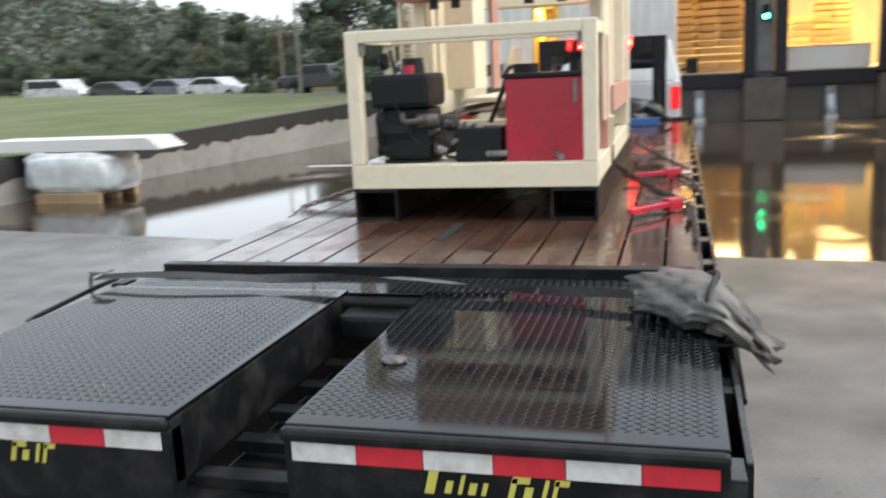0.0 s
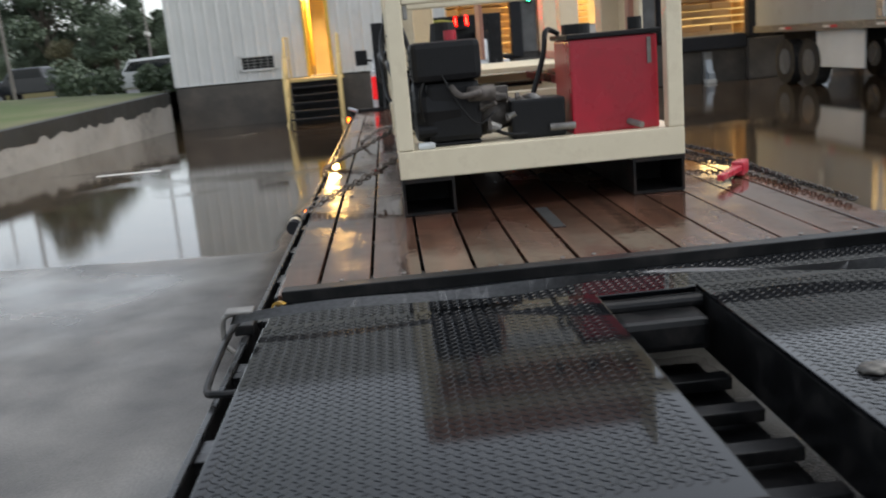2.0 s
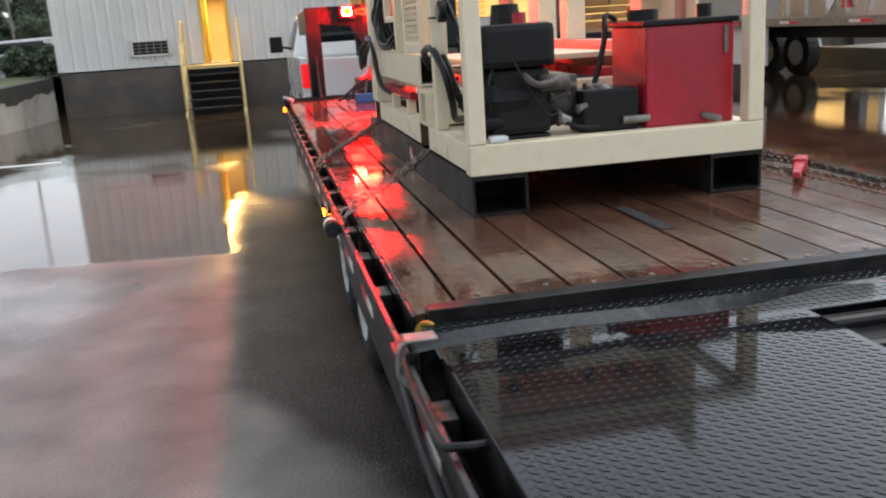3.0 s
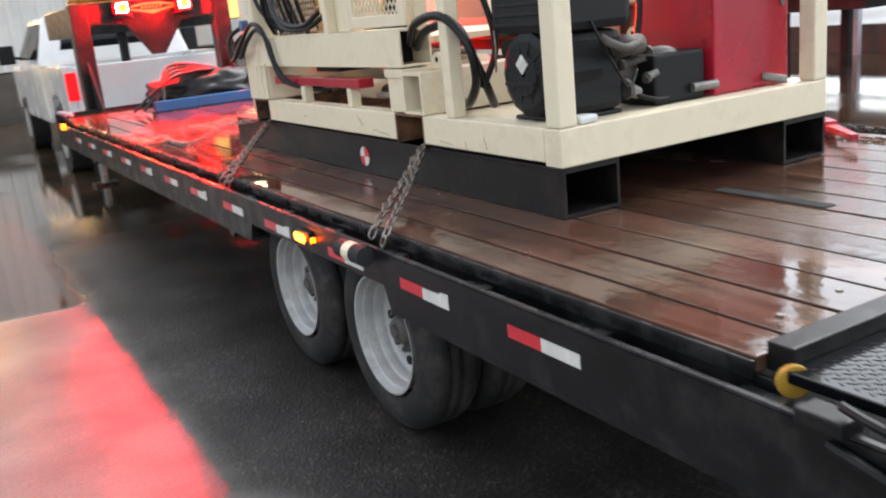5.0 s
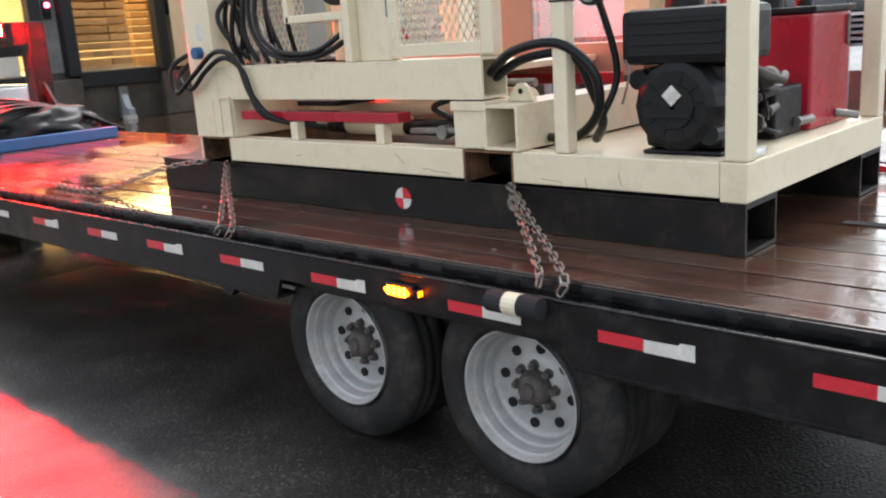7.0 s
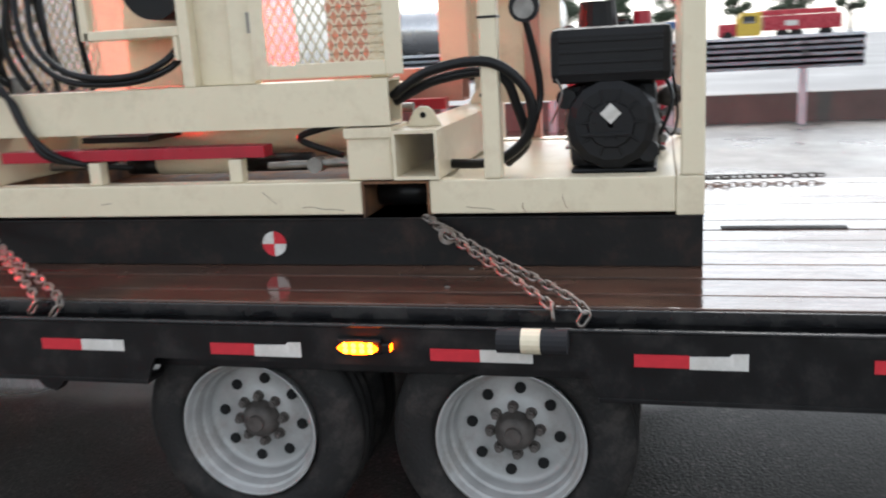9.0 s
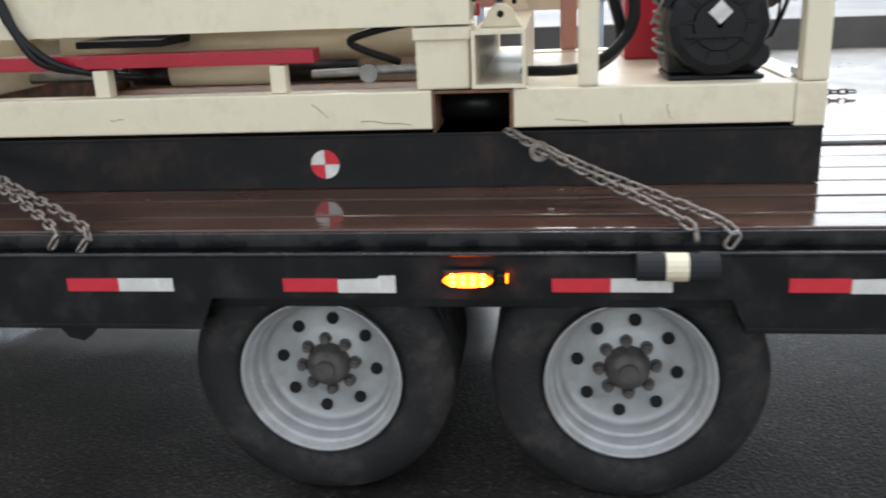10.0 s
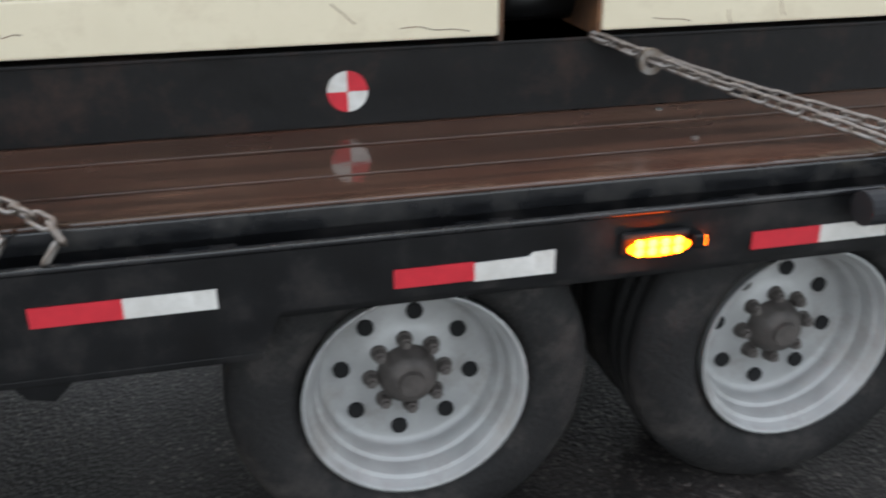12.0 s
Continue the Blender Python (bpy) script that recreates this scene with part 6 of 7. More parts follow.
# hoses
hose = [
    [(X0 + 0.05, 5.45, 1.42), (X0 + 0.0, 5.3, 1.50), (X0 + 0.0, 5.1, 1.52), (X0 + 0.03, 4.98, 1.42), (X0 + 0.06, 4.98, 1.28), (X0 + 0.1, 5.1, 1.18), (X0 + 0.2, 5.3, 1.16)],
    [(X0 + 0.08, 5.45, 1.40), (X0 + 0.04, 5.28, 1.47), (X0 + 0.05, 5.08, 1.48), (X0 + 0.08, 5.02, 1.36), (X0 + 0.12, 5.0, 1.24), (X0 + 0.2, 5.08, 1.16)],
    [(X0 + 0.1, 5.0, 1.24), (X0 + 0.14, 4.95, 1.4), (X0 + 0.1, 4.98, 1.62), (X0 + 0.06, 5.02, 1.75)],
    [(X0 + 0.12, 6.85, 2.1), (X0 - 0.02, 6.8, 1.72), (X0 - 0.04, 6.66, 1.56), (X0 - 0.02, 6.44, 1.53), (X0 + 0.0, 6.28, 1.58), (X0 + 0.12, 6.24, 1.68)],
    [(X0 + 0.10, 6.9, 2.1), (X0 - 0.01, 6.86, 1.72), (X0 - 0.03, 6.7, 1.54), (X0 - 0.01, 6.46, 1.51), (X0 + 0.01, 6.28, 1.55), (X0 + 0.13, 6.22, 1.65)],
    [(X0 + 0.16, 7.0, 2.2), (X0 + 0.02, 6.96, 1.9), (X0 + 0.0, 7.02, 1.65), (X0 + 0.06, 7.05, 1.5)],
    [(X0 + 0.16, 6.94, 2.2), (X0 + 0.04, 6.92, 1.9), (X0 + 0.02, 6.95, 1.65), (X0 + 0.05, 6.9, 1.5)],
    [(X0 + 0.16, 7.08, 2.2), (X0 + 0.02, 7.1, 1.9), (X0 + 0.04, 6.98, 1.7), (X0 + 0.08, 7.1, 1.5)],
    [(X0 + 0.14, 7.02, 1.9), (X0 + 0.0, 7.12, 1.75), (X0 + 0.02, 7.06, 1.6), (X0 + 0.1, 7.0, 1.5)],
    [(X0 + 0.06, 7.4, 1.58), (X0 - 0.06, 7.50, 1.5), (X0 - 0.07, 7.48, 1.36), (X0 - 0.07, 7.3, 1.45), (X0 - 0.06, 7.1, 1.56), (X0 - 0.05, 6.95, 1.52), (X0 - 0.04, 6.88, 1.36), (X0 - 0.01, 6.8, 1.24), (X0 + 0.12, 6.6, 1.2)],
    [(X0 + 0.06, 7.42, 1.55), (X0 - 0.05, 7.46, 1.45), (X0 - 0.06, 7.35, 1.38), (X0 - 0.06, 7.2, 1.47), (X0 - 0.05, 7.05, 1.53), (X0 - 0.04, 6.92, 1.47), (X0 - 0.03, 6.86, 1.33), (X0 + 0.0, 6.74, 1.23), (X0 + 0.14, 6.55, 1.18)],
    [(X0 + 0.2, 5.7, 1.2), (X0 + 0.15, 5.85, 1.27), (X0 + 0.15, 5.75, 1.31), (X0 + 0.2, 5.6, 1.33)],
]
for k, p in enumerate(hose):
    part("hose", T(p, 0.018 if k in (0, 1) else 0.013, 8, 7), M_HOSE, skid, smooth=True)
rnd = random.Random(4)
for k in range(7):
    y = 6.7 + 0.07 * k
    part("hose", T([(X0 + 0.12, y, 2.3), (X0 + 0.08 + rnd.uniform(-.04, .02), y + rnd.uniform(-.06, .06), 1.95), (X0 + 0.05 + rnd.uniform(-.03, .03), y + rnd.uniform(-.08, .08), 1.7),
                    (X0 + 0.1, y + rnd.uniform(-.05, .05), 1.49)], 0.012, 8, 6), M_HOSE, skid, smooth=True)
part("hose_fitting", C((X0 + 0.1, 6.98, 1.49), (X0 + 0.1, 6.98, 1.55), 0.03, seg=12), M_STEEL, skid)
part("hose_cap", C((X0 - 0.01, 7.30, 1.56), (X0 - 0.05, 7.30, 1.56), 0.03, seg=12), M_BLUE, skid)

# small petrol engine
ex, ey = -0.5, 4.71
part("engine_hood", B(ex - 0.16, ex + 0.17, ey - 0.2, ey + 0.2, 1.43, 1.615, 0.03), M_ENGINE, skid, "black ribbed engine hood")
for k in range(4):
    part("hood_rib", B(ex - 0.165, ex - 0.159, ey - 0.17, ey + 0.17, 1.46 + 0.035 * k, 1.47 + 0.035 * k, 0.002), M_ENGINE, skid)
part("air_filter", C((ex + 0.02, ey + 0.05, 1.61), (ex + 0.02, ey + 0.05, 1.70), 0.07, 0.06, 18), M_ENGINE, skid)
part("fuel_cap", C((ex + 0.04, ey - 0.1, 1.61), (ex + 0.04, ey - 0.1, 1.66), 0.03, seg=14), M_RED, skid)
bm = bmesh.new()
lathe(bm, [(ex - 0.17, 0.01), (ex - 0.17, 0.075), (ex - 0.162, 0.08), (ex - 0.162, 0.12), (ex - 0.15, 0.148), (ex - 0.10, 0.162), (ex + 0.06, 0.158), (ex + 0.08, 0.02)], 14)
bmesh.ops.translate(bm, verts=bm.verts, vec=(0, ey, 1.292))
part("fan_cowl", bm, M_ENGINE, skid, "black engine fan cowl")
for k in range(10):
    a = 2 * math.pi * k / 10
    part("cowl_rib", C((ex - 0.1665, ey + 0.05 * math.cos(a), 1.30 + 0.05 * math.sin(a)), (ex - 0.158, ey + 0.115 * math.cos(a), 1.30 + 0.115 * math.sin(a)), 0.006, seg=6), M_ENGINE, skid)
part("crankcase", B(ex - 0.10, ex + 0.16, ey - 0.15, ey + 0.145, 1.14, 1.425, 0.03), M_ENGINE, skid)
for k in range(6):
    part("cooling_fin", B(ex - 0.05, ex + 0.14, ey + 0.126, ey + 0.165, 1.20 + 0.03 * k, 1.208 + 0.03 * k, 0.001), M_STEEL, skid)
part("starter", C((ex - 0.13, ey + 0.15, 1.38), (ex + 0.03, ey + 0.15, 1.38), 0.035, seg=14), M_ENGINE, skid)
part("oil_filter", C((ex - 0.15, ey - 0.12, 1.2), (ex - 0.06, ey - 0.12, 1.2), 0.036, seg=14), M_ENGINE, skid)
part("fuel_line", T([(ex - 0.1, ey - 0.17, 1.45), (ex - 0.13, ey - 0.2, 1.37), (ex - 0.12, ey - 0.16, 1.25)], 0.007, 6, 5), M_HOSE, skid)
part("throttle_rod", T([(ex - 0.16, ey + 0.18, 1.45), (ex - 0.17, ey + 0.16, 1.4), (ex - 0.15, ey + 0.2, 1.3)], 0.004, 6, 4), M_STEEL, skid)
part("badge", P([(ey - 0.035, 1.33), (ey, 1.295), (ey + 0.035, 1.33), (ey, 1.365)], "x", ex - 0.176, ex - 0.171), M_TAPE_WHITE, skid, "white diamond badge")
part("engine_foot", B(ex - 0.12, ex + 0.15, ey - 0.15, ey + 0.14, ZT - 0.007, 1.139, 0.008), M_ENGINE, skid)
part("cross_bar", B(ex - 0.182, ex - 0.177, ey - 0.07, ey + 0.1, 1.255, 1.268, 0.002), M_ENGINE, skid)
part("muffler", C((ex + 0.1, ey - 0.20, 1.36), (ex + 0.22, ey - 0.17, 1.36), 0.036, seg=16), M_HUB, skid, "", True)
for k, (dx, dy, z, r, h) in enumerate(((0.19, -0.13, 1.20, 0.028, 0.07), (0.24, -0.10, 1.33, 0.020, 0.06), (0.28, -0.14, 1.23, 0.016, 0.05), (0.34, -0.09, 1.31, 0.024, 0.05), (0.41, -0.05, 1.19, 0.020, 0.07), (0.16, -0.15, 1.29, 0.014, 0.08))):
    part("fitting", C((ex + dx, ey + dy, z), (ex + dx + h * 0.8, ey + dy - 0.01 * k, z + 0.02 * (k % 3 - 1)), r, r * 0.8, 10), M_HUB if k % 2 else M_STEEL, skid)
    part("fitting_nut", C((ex + dx - 0.006, ey + dy, z), (ex + dx + 0.012, ey + dy, z), r * 1.35, seg=6), M_HUB, skid)
part("valve_block", B(ex + 0.20, ex + 0.30, ey - 0.09, ey - 0.02, 1.31, 1.38, 0.006), M_HUB, skid)
part("spill_hose", T([(ex + 0.2, ey - 0.1, 1.2), (ex + 0.26, ey - 0.17, 1.16), (ex + 0.38, ey - 0.15, 1.15), (ex + 0.5, ey - 0.1, 1.19)], 0.009, 8, 6), M_HOSE, skid, smooth=True)
part("wiring", T([(ex - 0.02, ey - 0.2, 1.46), (ex + 0.06, ey - 0.22, 1.30), (ex + 0.14, ey - 0.2, 1.22), (ex + 0.22, ey - 0.16, 1.27)], 0.005, 6, 6), M_HOSE, skid, smooth=True)
part("exhaust", T([(ex + 0.02, ey - 0.2, 1.4), (ex + 0.06, ey - 0.27, 1.36), (ex + 0.15, ey - 0.25, 1.37)], 0.015, 10, 5), M_HUB, skid, smooth=True)
part("bell_housing", C((ex + 0.16, ey, 1.25), (ex + 0.32, ey, 1.25), 0.11, 0.07, 20), M_HUB, skid, "", True)
part("pump", C((ex + 0.32, ey, 1.25), (ex + 0.46, ey, 1.25), 0.055, seg=16), M_STEEL, skid, "", True)
part("pump_elbow", T([(ex + 0.38, ey - 0.03, 1.3), (ex + 0.42, ey - 0.1, 1.31), (ex + 0.48, ey - 0.12, 1.26), (ex + 0.54, ey - 0.12, 1.2)], 0.024, 10, 5), M_STEEL, skid, smooth=True)
part("battery", B(-0.2, 0.06, 4.55, 4.75, ZT - 0.006, 1.31, 0.012), M_ENGINE, skid, "black battery box")
part("drain_pipe", C((-0.02, 4.54, 1.17), (0.1, 4.53, 1.17), 0.018, seg=10), M_STEEL, skid)
part("gauge", C((X0 + 0.02, 4.98, 1.69), (X0 + 0.05, 4.98, 1.69), 0.05, seg=20), M_ENGINE, skid, "black gauge on the cage post")
part("gauge_glass", C((X0 + 0.012, 4.98, 1.685), (X0 + 0.0199, 4.98, 1.685), 0.034, seg=20), M_STEEL, skid)
part("cable_tie", B(X0 - 0.003, X0 + 0.063, 5.067, 5.133, 1.66, 1.668, 0.001), M_HOSE, skid)
part("white_rag", B(-0.66, -0.58, K0 + 0.01, K0 + 0.07, ZT + 0.001, ZT + 0.03, 0.012), M_WRAP, skid)
# red oil tank
tank = part("oil_tank", B(0.09, 0.51, 4.53, 4.93, ZT - 0.006, 1.565, 0.012), M_RED, skid, "red painted oil tank")
part("tank_lid", B(0.075, 0.525, 4.515, 4.945, 1.566, 1.59, 0.006), M_ENGINE, tank)
part("filler", C((0.17, 4.75, 1.591), (0.17, 4.75, 1.64), 0.07, seg=18), M_ENGINE, tank)
part("breather", C((0.45, 4.7, 1.591), (0.45, 4.7, 1.65), 0.035, seg=14), M_ENGINE, tank)
part("sight_glass", B(0.455, 0.475, 4.518, 4.529, 1.43, 1.55, 0.003), M_STEEL, tank)
part("drain_valve", C((0.36, 4.53, 1.165), (0.40, 4.45, 1.15), 0.016, seg=10), M_STEEL, tank)
part("return_pipe", T([(0.12, 4.95, 1.6), (0.05, 4.9, 1.62), (0.02, 4.85, 1.5), (-0.05, 4.8, 1.32)], 0.014, 8, 6), M_HOSE, tank)
# black runners under the skid
for x0, x1 in ((X0 + 0.004, X0 + 0.25), (X1 - 0.25, X1 - 0.004)):
    run = thing("steel_runner", (x0 + x1) / 2, 6.1, DECK, "black rectangular steel tube under the machine skid", "runner", "runners")
    bm = bmesh.new()
    hollow(bm, "y", K0 + 0.004, 7.82, x0, x1, DECK + 0.0025, 0.992, 0.012)
    part("tube", bm, M_RUNNER, run)
    part("top_lip", B(x0 - 0.006, x1, K0 + 0.002, 7.83, 0.9925, 1.0, 0.002), M_RUNNER, run)
    # black plate across the tube, for the darkness inside it
    part("tube_shade_plate", B(x0 + 0.013, x1 - 0.013, K0 + 0.35, K0 + 0.36, DECK + 0.015, 0.979, 0), M_HOLE, run)
# target sticker
tg = bpy.data.objects["steel_runner"]
cy, cz, r = 5.925, 0.906, 0.046
for q in range(4):
    a0 = math.pi / 2 * q
    pts = [(cy, cz)] + [(cy + r * math.cos(a0 + math.pi / 2 * k / 8), cz + r * math.sin(a0 + math.pi / 2 * k / 8)) for k in range(9)]
    part("target_quarter", P(pts, "x", X0 - 0.0005, X0 + 0.0035), M_TAPE_WHITE if q % 2 == 0 else M_TAPE_RED, tg, "white quarter of a round target sticker" if q % 2 == 0 else "red quarter of a round target sticker")

# ---------------------------------------------------------------- chains, binders, strap
lk = bmesh.new()
ring = []
for k in range(14):
    a = 2 * math.pi * k / 14
    cx = math.copysign(0.012, math.cos(a)) if abs(math.cos(a)) > 0.2 else 0.012 * math.cos(a) / 0.2
    c = Vector((cx + 0.012 * math.cos(a), 0.012 * math.sin(a), 0))
    d = Vector((math.cos(a), math.sin(a), 0))
    ring.append([lk.verts.new(c + (d * math.cos(b) + Vector((0, 0, 1)) * math.sin(b)) * 0.0045) for b in [2 * math.pi * j / 6 for j in range(6)]])
for k in range(14):
    for j in range(6):
        lk.faces.new((ring[k][j], ring[(k + 1) % 14][j], ring[(k + 1) % 14][(j + 1) % 6], ring[k][(j + 1) % 6]))
bmesh.ops.recalc_face_normals(lk, faces=lk.faces)
link_me = mesh_of("link", lk, M_CHAIN, True)
dark_link = link_me.copy()
dark_link.materials[0] = M_CHAIN_DARK


def chain(points, label, group="tie-down chains", pitch=0.038, seed=0, category="chain", me=None):
    path = smooth_path(points, 24)
    t = thing("chain", *points[0], label, category, group)
    rnd = random.Random(seed)
    need, last, n = 0.0, path[0], 0
    for q in path[1:]:
        seg = q - last
        while need <= seg.length and n < 90:
            p = last + seg.normalized() * need
            m = Matrix.Translation(p) @ seg.to_track_quat("X", "Z").to_matrix().to_4x4() @ pose(0, 0, 0, 90 * (n % 2) + 25 + rnd.uniform(-14, 14))
            piece("link", me or link_me, t, m)
            n += 1
            need += pitch
        need -= seg.length
        last = q
    return t


lab = "galvanised tie-down chain from the skid pocket to the trailer rail"
chain([(X0 - 0.01, 5.335, 1.0), (X0 - 0.2, 5.146, 0.928), (-1.228, 4.875, 0.843), (-1.272, 4.855, 0.792)], lab, seed=1)
chain([(X0 - 0.01, 5.325, 0.995), (X0 - 0.2, 5.10, 0.923), (-1.228, 4.785, 0.843), (-1.272, 4.765, 0.792)], lab, seed=2)
chain([(X0 - 0.01, 7.19, 1.0), (X0 - 0.2, 6.95, 0.928), (-1.228, 6.60, 0.843), (-1.272, 6.58, 0.792)], lab, seed=3)
chain([(X0 - 0.01, 7.18, 0.99), (X0 - 0.22, 6.89, 0.922), (-1.228, 6.51, 0.843), (-1.272, 6.49, 0.792)], lab, seed=4)
chain([(X0 - 0.01, 7.38, 1.0), (X0 - 0.12, 7.6, 0.97), (X0 - 0.28, 8.05, 0.845), (-1.05, 8.6, 0.845)], lab, seed=5)
hk = thing("chain_hook", X0 - 0.1, 5.25, 0.955, "round steel chain hook on the tie-down chain", "hook")
bm = bmesh.new()
lathe(bm, [(-0.008, 0.014), (-0.008, 0.03), (0.008, 0.03), (0.008, 0.014), (-0.008, 0.014)], 18)
bmesh.ops.translate(bm, verts=bm.verts, vec=(X0 - 0.1, 5.245, 0.957))
part("eye", bm, M_CHAIN, hk)
# right side: chains with red lever binders
labr = "dark tie-down chain lying over the far deck edge"
chain([(X1 + 0.01, 5.45, 1.0), (0.85, 5.05, 0.90), (1.03, 4.78, 0.862), (1.06, 4.4, 0.845), (1.065, 3.75, 0.845)], labr, seed=6, me=dark_link)
chain([(X1 + 0.03, 5.5, 0.97), (0.83, 5.2, 0.87), (1.02, 4.85, 0.846), (1.04, 4.5, 0.846), (1.03, 4.2, 0.846)], labr, seed=7, me=dark_link)
chain([(X1 + 0.01, 7.2, 1.0), (X1 + 0.25, 6.9, 0.90), (XR - 0.1, 6.4, 0.846)], labr, seed=8, me=dark_link)
chain([(X1 + 0.13, 6.2, 0.846), (X1 + 0.28, 6.0, 0.846), (X1 + 0.36, 6.1, 0.846), (1.06, 5.8, 0.846), (1.12, 5.2, 0.846)], labr, seed=9, me=dark_link)
for bx, by, rz in ((0.90, 4.60, 54), (0.86, 6.0, 30)):
    bd = thing("lever_binder", bx, by, DECK, "red lever chain binder lying on the deck", "binder", "chain binders", rz, True)
    part("handle", P([(-0.26, -0.016), (0.06, -0.026), (0.08, 0.0), (0.06, 0.026), (-0.26, 0.016)], "z", 0.03, 0.06, 0.006), M_RED, bd)
    part("yoke", B(0.04, 0.16, -0.03, 0.03, 0.004, 0.075, 0.01), M_RED, bd)
    part("swivel", C((0.12, 0, 0.035), (0.24, 0, 0.03), 0.014, seg=10), M_CHAIN, bd)

# the webbing strap across the tail, twisted
st = thing("ratchet_strap", XL, 2.84, 0.84, "grey webbing strap stretched across the tail of the trailer", "strap")
bm = bmesh.new()
rows = []
n = 90
for k in range(n + 1):
    f = k / n
    x = XL - 0.01 + (XR - XL - 0.22) * f
    y = 2.86 + 0.05 * math.sin(f * 3.0) - 0.12 * f * f - 0.04 * f
    z = 0.862 + 0.012 * math.sin(f * 3.14) + 0.008 * math.sin(f * 14)
    tw = 0.25 + 2.6 * max(0, min(1, (f - 0.3) / 0.28)) - 1.4 * max(0, min(1, (f - 0.66) / 0.2))
    d = Vector((0, math.cos(tw), math.sin(tw))) * 0.040
    d.z *= 0.4
    c = Vector((x, y, max(z, RZ + abs(d.z) + 0.012)))
    rows.append([bm.verts.new(c - d), bm.verts.new(c + d)])
for a, b in zip(rows, rows[1:]):
    bm.faces.new((a[0], b[0], b[1], a[1]))
bmesh.ops.solidify(bm, geom=bm.faces[:], thickness=0.002)
part("webbing", bm, M_STRAP, st, smooth=True)
part("hook", T([(XL + 0.0, 2.84, 0.885), (XL - 0.03, 2.84, 0.87), (XL - 0.036, 2.84, 0.80), (XL - 0.012, 2.84, 0.765)], 0.008, 8, 5), M_STEEL, st)
part("hook_plate", B(XL - 0.02, XL + 0.06, 2.81, 2.87, 0.888, 0.896, 0.003), M_STEEL, st)
part("ratchet", B(XR - 0.30, XR - 0.16, 2.66, 2.78, 0.833, 0.893, 0.012), M_STEEL, st)
# soaked cloth over the far corner
cl = thing("canvas_bundle", XR - 0.05, 2.45, 0.86, "soaked grey canvas bundle hanging over the tail corner", "cloth")
bm = bmesh.new()
bmesh.ops.create_icosphere(bm, subdivisions=4, radius=1.0)
for v in bm.verts:
    q = v.co.copy()
    w = 1 + 0.22 * noise.noise(q * 2.3) + 0.30 * noise.noise(q * 5) + 0.2 * noise.noise(q * 11)
    x, y, z = q.x * 0.21 * w, q.y * 0.15 * w, q.z * 0.058 * w
    if x > 0.05:
        z -= min(x - 0.05, 0.16) * 0.9
    v.co = (XR - 0.09 + x, 2.60 - 0.5 * x + y * 1.6, 0.89 + z)
part("folds", bm, M_CLOTH, cl, smooth=True)
part("tie", T([(XR - 0.09, 2.36, 0.86), (XR - 0.07, 2.46, 0.945), (XR - 0.04, 2.62, 0.965), (XR - 0.06, 2.9, 0.90)], 0.009, 8, 5), M_HOSE, cl)
cd = thing("mud_clod", 0.22, 2.07, RZ, "flat wet lump of mud lying on the steel ramp", "mud")
bm = bmesh.new()
bmesh.ops.create_icosphere(bm, subdivisions=3, radius=1.0)
for v in bm.verts:
    w = 1 + 0.35 * noise.noise(v.co * 1.9)
    v.co = (0.22 + v.co.x * 0.036 * w, 2.07 + v.co.y * 0.03 * w, max(RZ + 0.001, RZ + 0.006 + v.co.z * 0.014 * w))
part("lump", bm, M_CLOTH, cd, smooth=True)
# clutter at the front of the deck
bl = thing("tarp_heap", 0.1, 11.6, DECK, "dark blue tarpaulin heap with loose hoses on the front deck", "tarpaulin")
bm = bmesh.new()
bmesh.ops.create_icosphere(bm, subdivisions=4, radius=1.0)
for v in bm.verts:
    q = v.co.copy()
    w = 1 + 0.3 * noise.noise(q * 2.1 + Vector((3, 1, 0))) + 0.15 * noise.noise(q * 6)
    v.co = (0.15 + q.x * 0.6 * w, 11.6 + q.y * 0.3 * w, max(DECK + 0.002, DECK + 0.14 + q.z * 0.2 * w))
part("folds", bm, M_HOSE, bl, smooth=True)
bm = B(-0.5, 0.75, 11.15, 11.25, DECK + 0.002, DECK + 0.1, 0.01)
part("blue_beam", bm, M_BLUE, bl, "blue steel bar")
for k in range(4):
    part("loose_hose", T([(-0.7 + 0.1 * k, 11.2, DECK + 0.03), (-0.2, 11.35 + 0.08 * k, DECK + 0.32 + 0.03 * k), (0.4, 11.5, DECK + 0.3), (0.9, 11.3 + 0.1 * k, DECK + 0.05)], 0.016, 8, 8), M_HOSE, bl)

# ---------------------------------------------------------------- the pickup that tows it
pk = thing("tow_pickup", 0.0, 16.0, 0, "white pickup truck hitched to the gooseneck trailer", "pickup")
TW = 1.0
def slab(name, pts, x0, x1, mat, bev=0.02, label="", par=None):
    return part(name, P(pts, "x", x0, x1, bev), mat, par or pk, label)
for s in (-1, 1):
    slab("bed_side", [(13.2, 0.62), (13.2, 1.32), (15.1, 1.32), (15.1, 0.62), (14.75, 0.62), (14.6, 0.9), (14.2, 0.98), (13.85, 0.9), (13.7, 0.62)], s * TW, s * (TW - 0.1), M_WHITE)
part("tailgate", B(-TW + 0.1, TW - 0.1, 13.2, 13.28, 0.75, 1.3, 0.02), M_WHITE, pk)
part("bed_floor", B(-TW + 0.1, TW - 0.1, 13.28, 15.1, 0.8, 0.85, 0.005), M_BLACK, pk)
part("bed_front", B(-TW + 0.1, TW - 0.1, 15.03, 15.1, 0.85, 1.32, 0.01), M_WHITE, pk)
bm = bmesh.new()
lo = [(-TW, 15.12), (TW, 15.12), (TW, 17.6), (-TW, 17.6)]
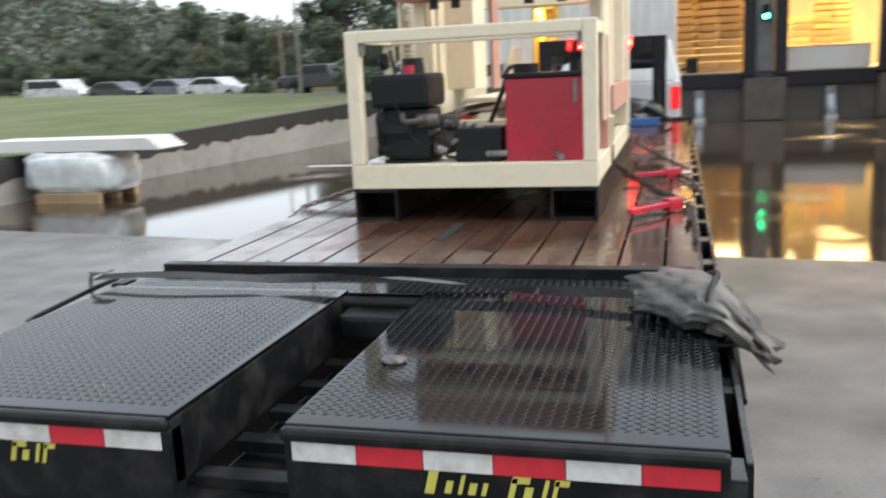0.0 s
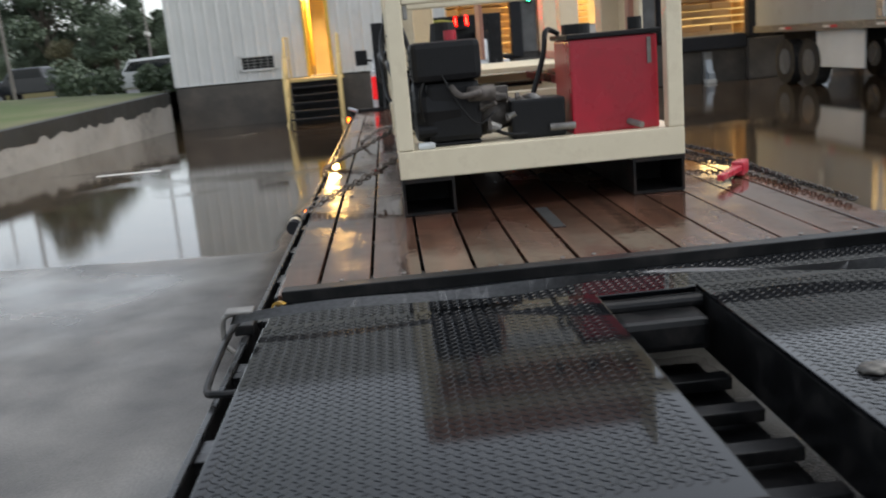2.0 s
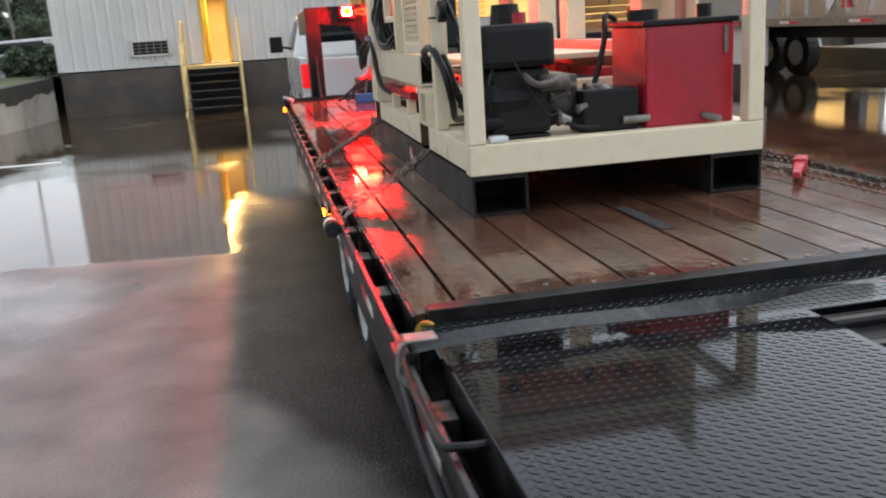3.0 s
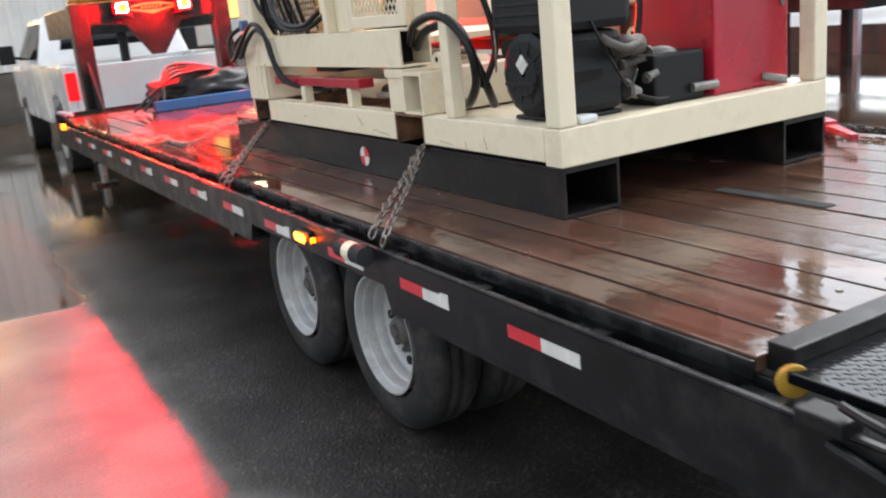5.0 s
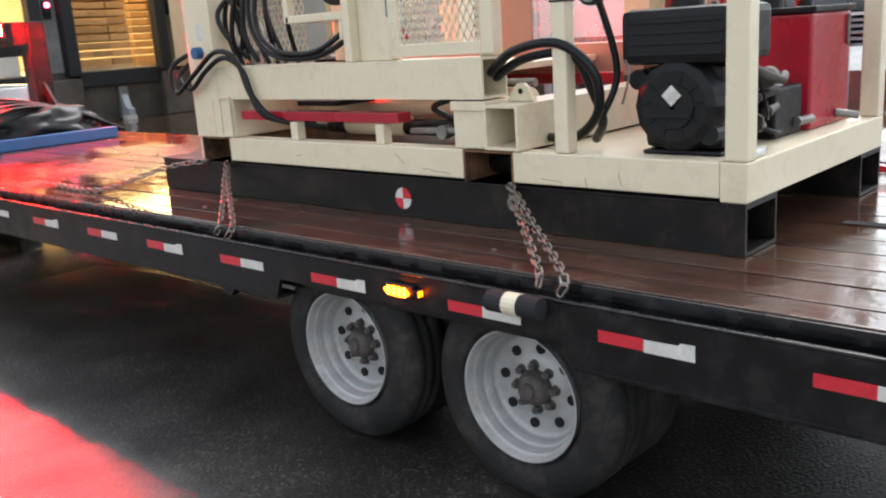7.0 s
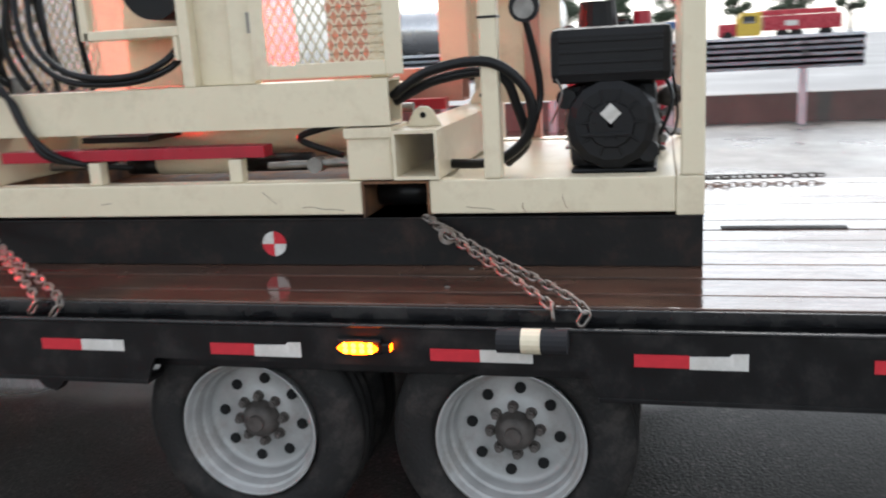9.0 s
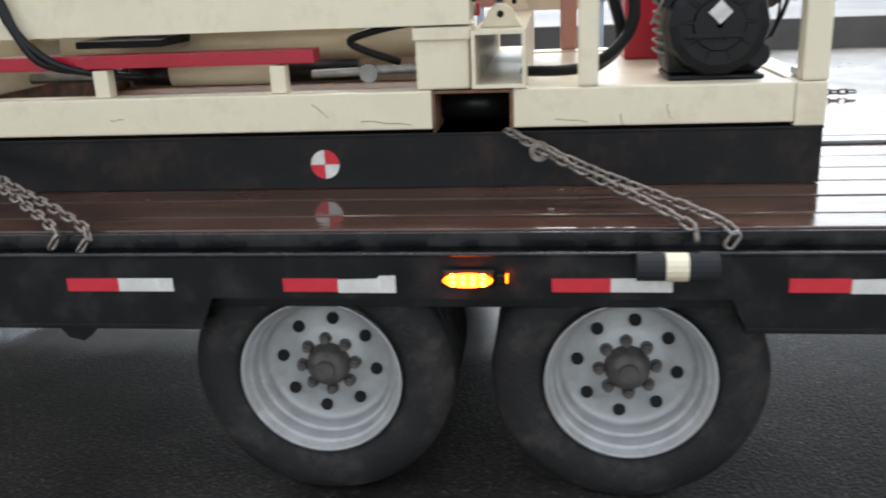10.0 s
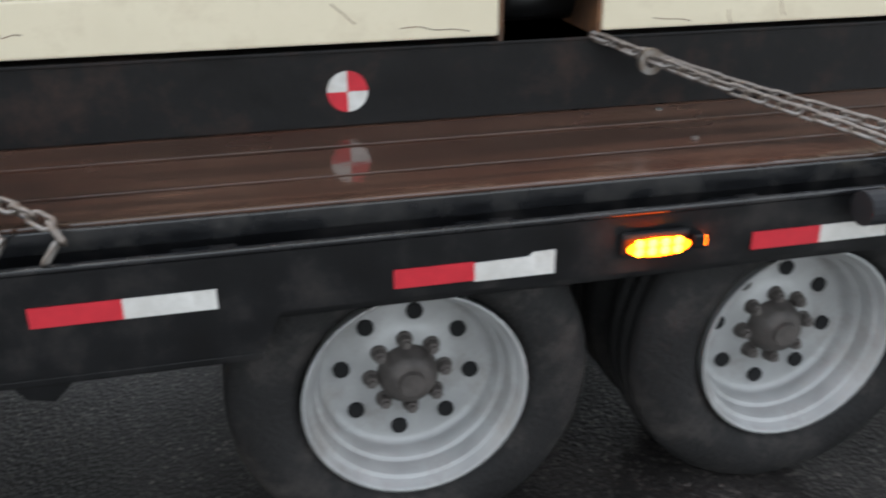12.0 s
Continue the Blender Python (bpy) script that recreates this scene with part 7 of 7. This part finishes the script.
hi = [(-TW + 0.17, 15.28), (TW - 0.17, 15.28), (TW - 0.17, 16.75), (-TW + 0.17, 16.75)]
vl = [bm.verts.new((x, y, 1.34)) for x, y in lo]
vh = [bm.verts.new((x, y, 1.95)) for x, y in hi]
vb = [bm.verts.new((x, y, 0.55)) for x, y in lo]
bm.faces.new(vh)
bm.faces.new(vb[::-1])
for k in range(4):
    j = (k + 1) % 4
    bm.faces.new((vl[k], vl[j], vh[j], vh[k]))
    bm.faces.new((vb[k], vb[j], vl[j], vl[k]))
bmesh.ops.recalc_face_normals(bm, faces=bm.faces)
bmesh.ops.bevel(bm, geom=list(bm.edges), offset=0.05, segments=2, affect="EDGES", profile=0.6)
cab = part("cab", bm, M_WHITE, pk)
bm = bmesh.new()
q = [(-0.72, 15.145, 1.40), (0.72, 15.145, 1.40), (0.62, 15.235, 1.84), (-0.62, 15.235, 1.84)]
f = bm.faces.new([bm.verts.new((x, y - 0.004, z)) for x, y, z in q])
bmesh.ops.solidify(bm, geom=[f], thickness=0.006)
part("rear_window", bm, M_GLASS, cab)
for s in (-1, 1):
    bm = bmesh.new()
    q = [(s * 1.0, 15.35, 1.40), (s * 1.0, 17.35, 1.40), (s * 0.86, 16.7, 1.86), (s * 0.86, 15.4, 1.86)]
    f = bm.faces.new([bm.verts.new((x + s * 0.004, y, z)) for x, y, z in q])
    bmesh.ops.solidify(bm, geom=[f], thickness=0.006)
    part("side_window", bm, M_GLASS, cab)
    part("tail_lamp", B(s * 0.93 - 0.065, s * 0.93 + 0.065, 13.17, 13.24, 0.92, 1.24, 0.015), M_TAIL, pk, "red glowing tail lamp")
    mr = part("mirror", B(s * 1.2 - 0.11, s * 1.2 + 0.11, 16.9, 16.98, 1.35, 1.62, 0.02), M_BLACK, pk)
    part("mirror_arm", C((s * 1.0, 16.95, 1.42), (s * 1.12, 16.94, 1.44), 0.02, seg=8), M_BLACK, mr)
    for y in (14.22, 17.9):
        w = part("wheel", C((s * 0.74, y, 0.41), (s * 1.0, y, 0.41), 0.41, seg=28), M_TYRE, pk)
        part("rim", C((s * 0.99, y, 0.41), (s * 1.008, y, 0.41), 0.24, seg=20), M_RIM, w)
part("bonnet", B(-0.98, 0.98, 17.61, 18.9, 0.6, 1.3, 0.08), M_WHITE, pk)
part("bumper", B(-0.98, 0.98, 13.0, 13.15, 0.55, 0.75, 0.03), M_STEEL, pk)
part("frame", B(-0.5, 0.5, 13.3, 18.6, 0.45, 0.6, 0.01), M_BLACK, pk)
part("hitch", C((-0.05, 14.3, 0.86), (-0.05, 14.3, 1.7), 0.06, seg=14), M_BLACK, trailer)
part("neck_cross", B(-0.74, 0.63, NY + 1.62, NY + 1.9, 1.64, 1.9, 0.01), M_BLACK, trailer)

# ---------------------------------------------------------------- what moves
FLASHES = [(0.14, 0.37), (0.73, 1.07), (1.43, 1.7), (2.13, 2.47), (2.77, 3.13), (3.5, 3.8), (4.2, 4.45), (4.77, 5.1), (5.5, 5.85), (6.17, 6.47),
           (6.9, 7.2), (7.55, 7.85), (8.27, 8.45), (8.85, 9.05), (9.6, 9.85), (10.35, 10.55), (11.0, 11.15), (11.6, 11.75)]


def motions():
    for d in BEACONS:
        rows, turn = [(0.0, pose(0, 0, 0, 0, 0, 170))], 170
        for a, b in FLASHES:
            rows += [(a - 0.1, pose(0, 0, 0, 0, 0, 170)), (a - 0.0667, pose(0, 0, 0, 0, 0, 113)), (a - 0.0333, pose(0, 0, 0, 0, 0, 57)), (a, pose(0, 0, 0, 0, 0, 0)),
                     (b, pose(0, 0, 0, 0, 0, 0)), (b + 0.0333, pose(0, 0, 0, 0, 0, 57)), (b + 0.0667, pose(0, 0, 0, 0, 0, 113)), (b + 0.1, pose(0, 0, 0, 0, 0, 170))]
        rows += [(12.0, pose(0, 0, 0, 0, 0, 170))]
        walk(d, sorted({round(t, 4): (round(t, 4), m) for t, m in rows}.values(), key=lambda r: r[0]))


motions()
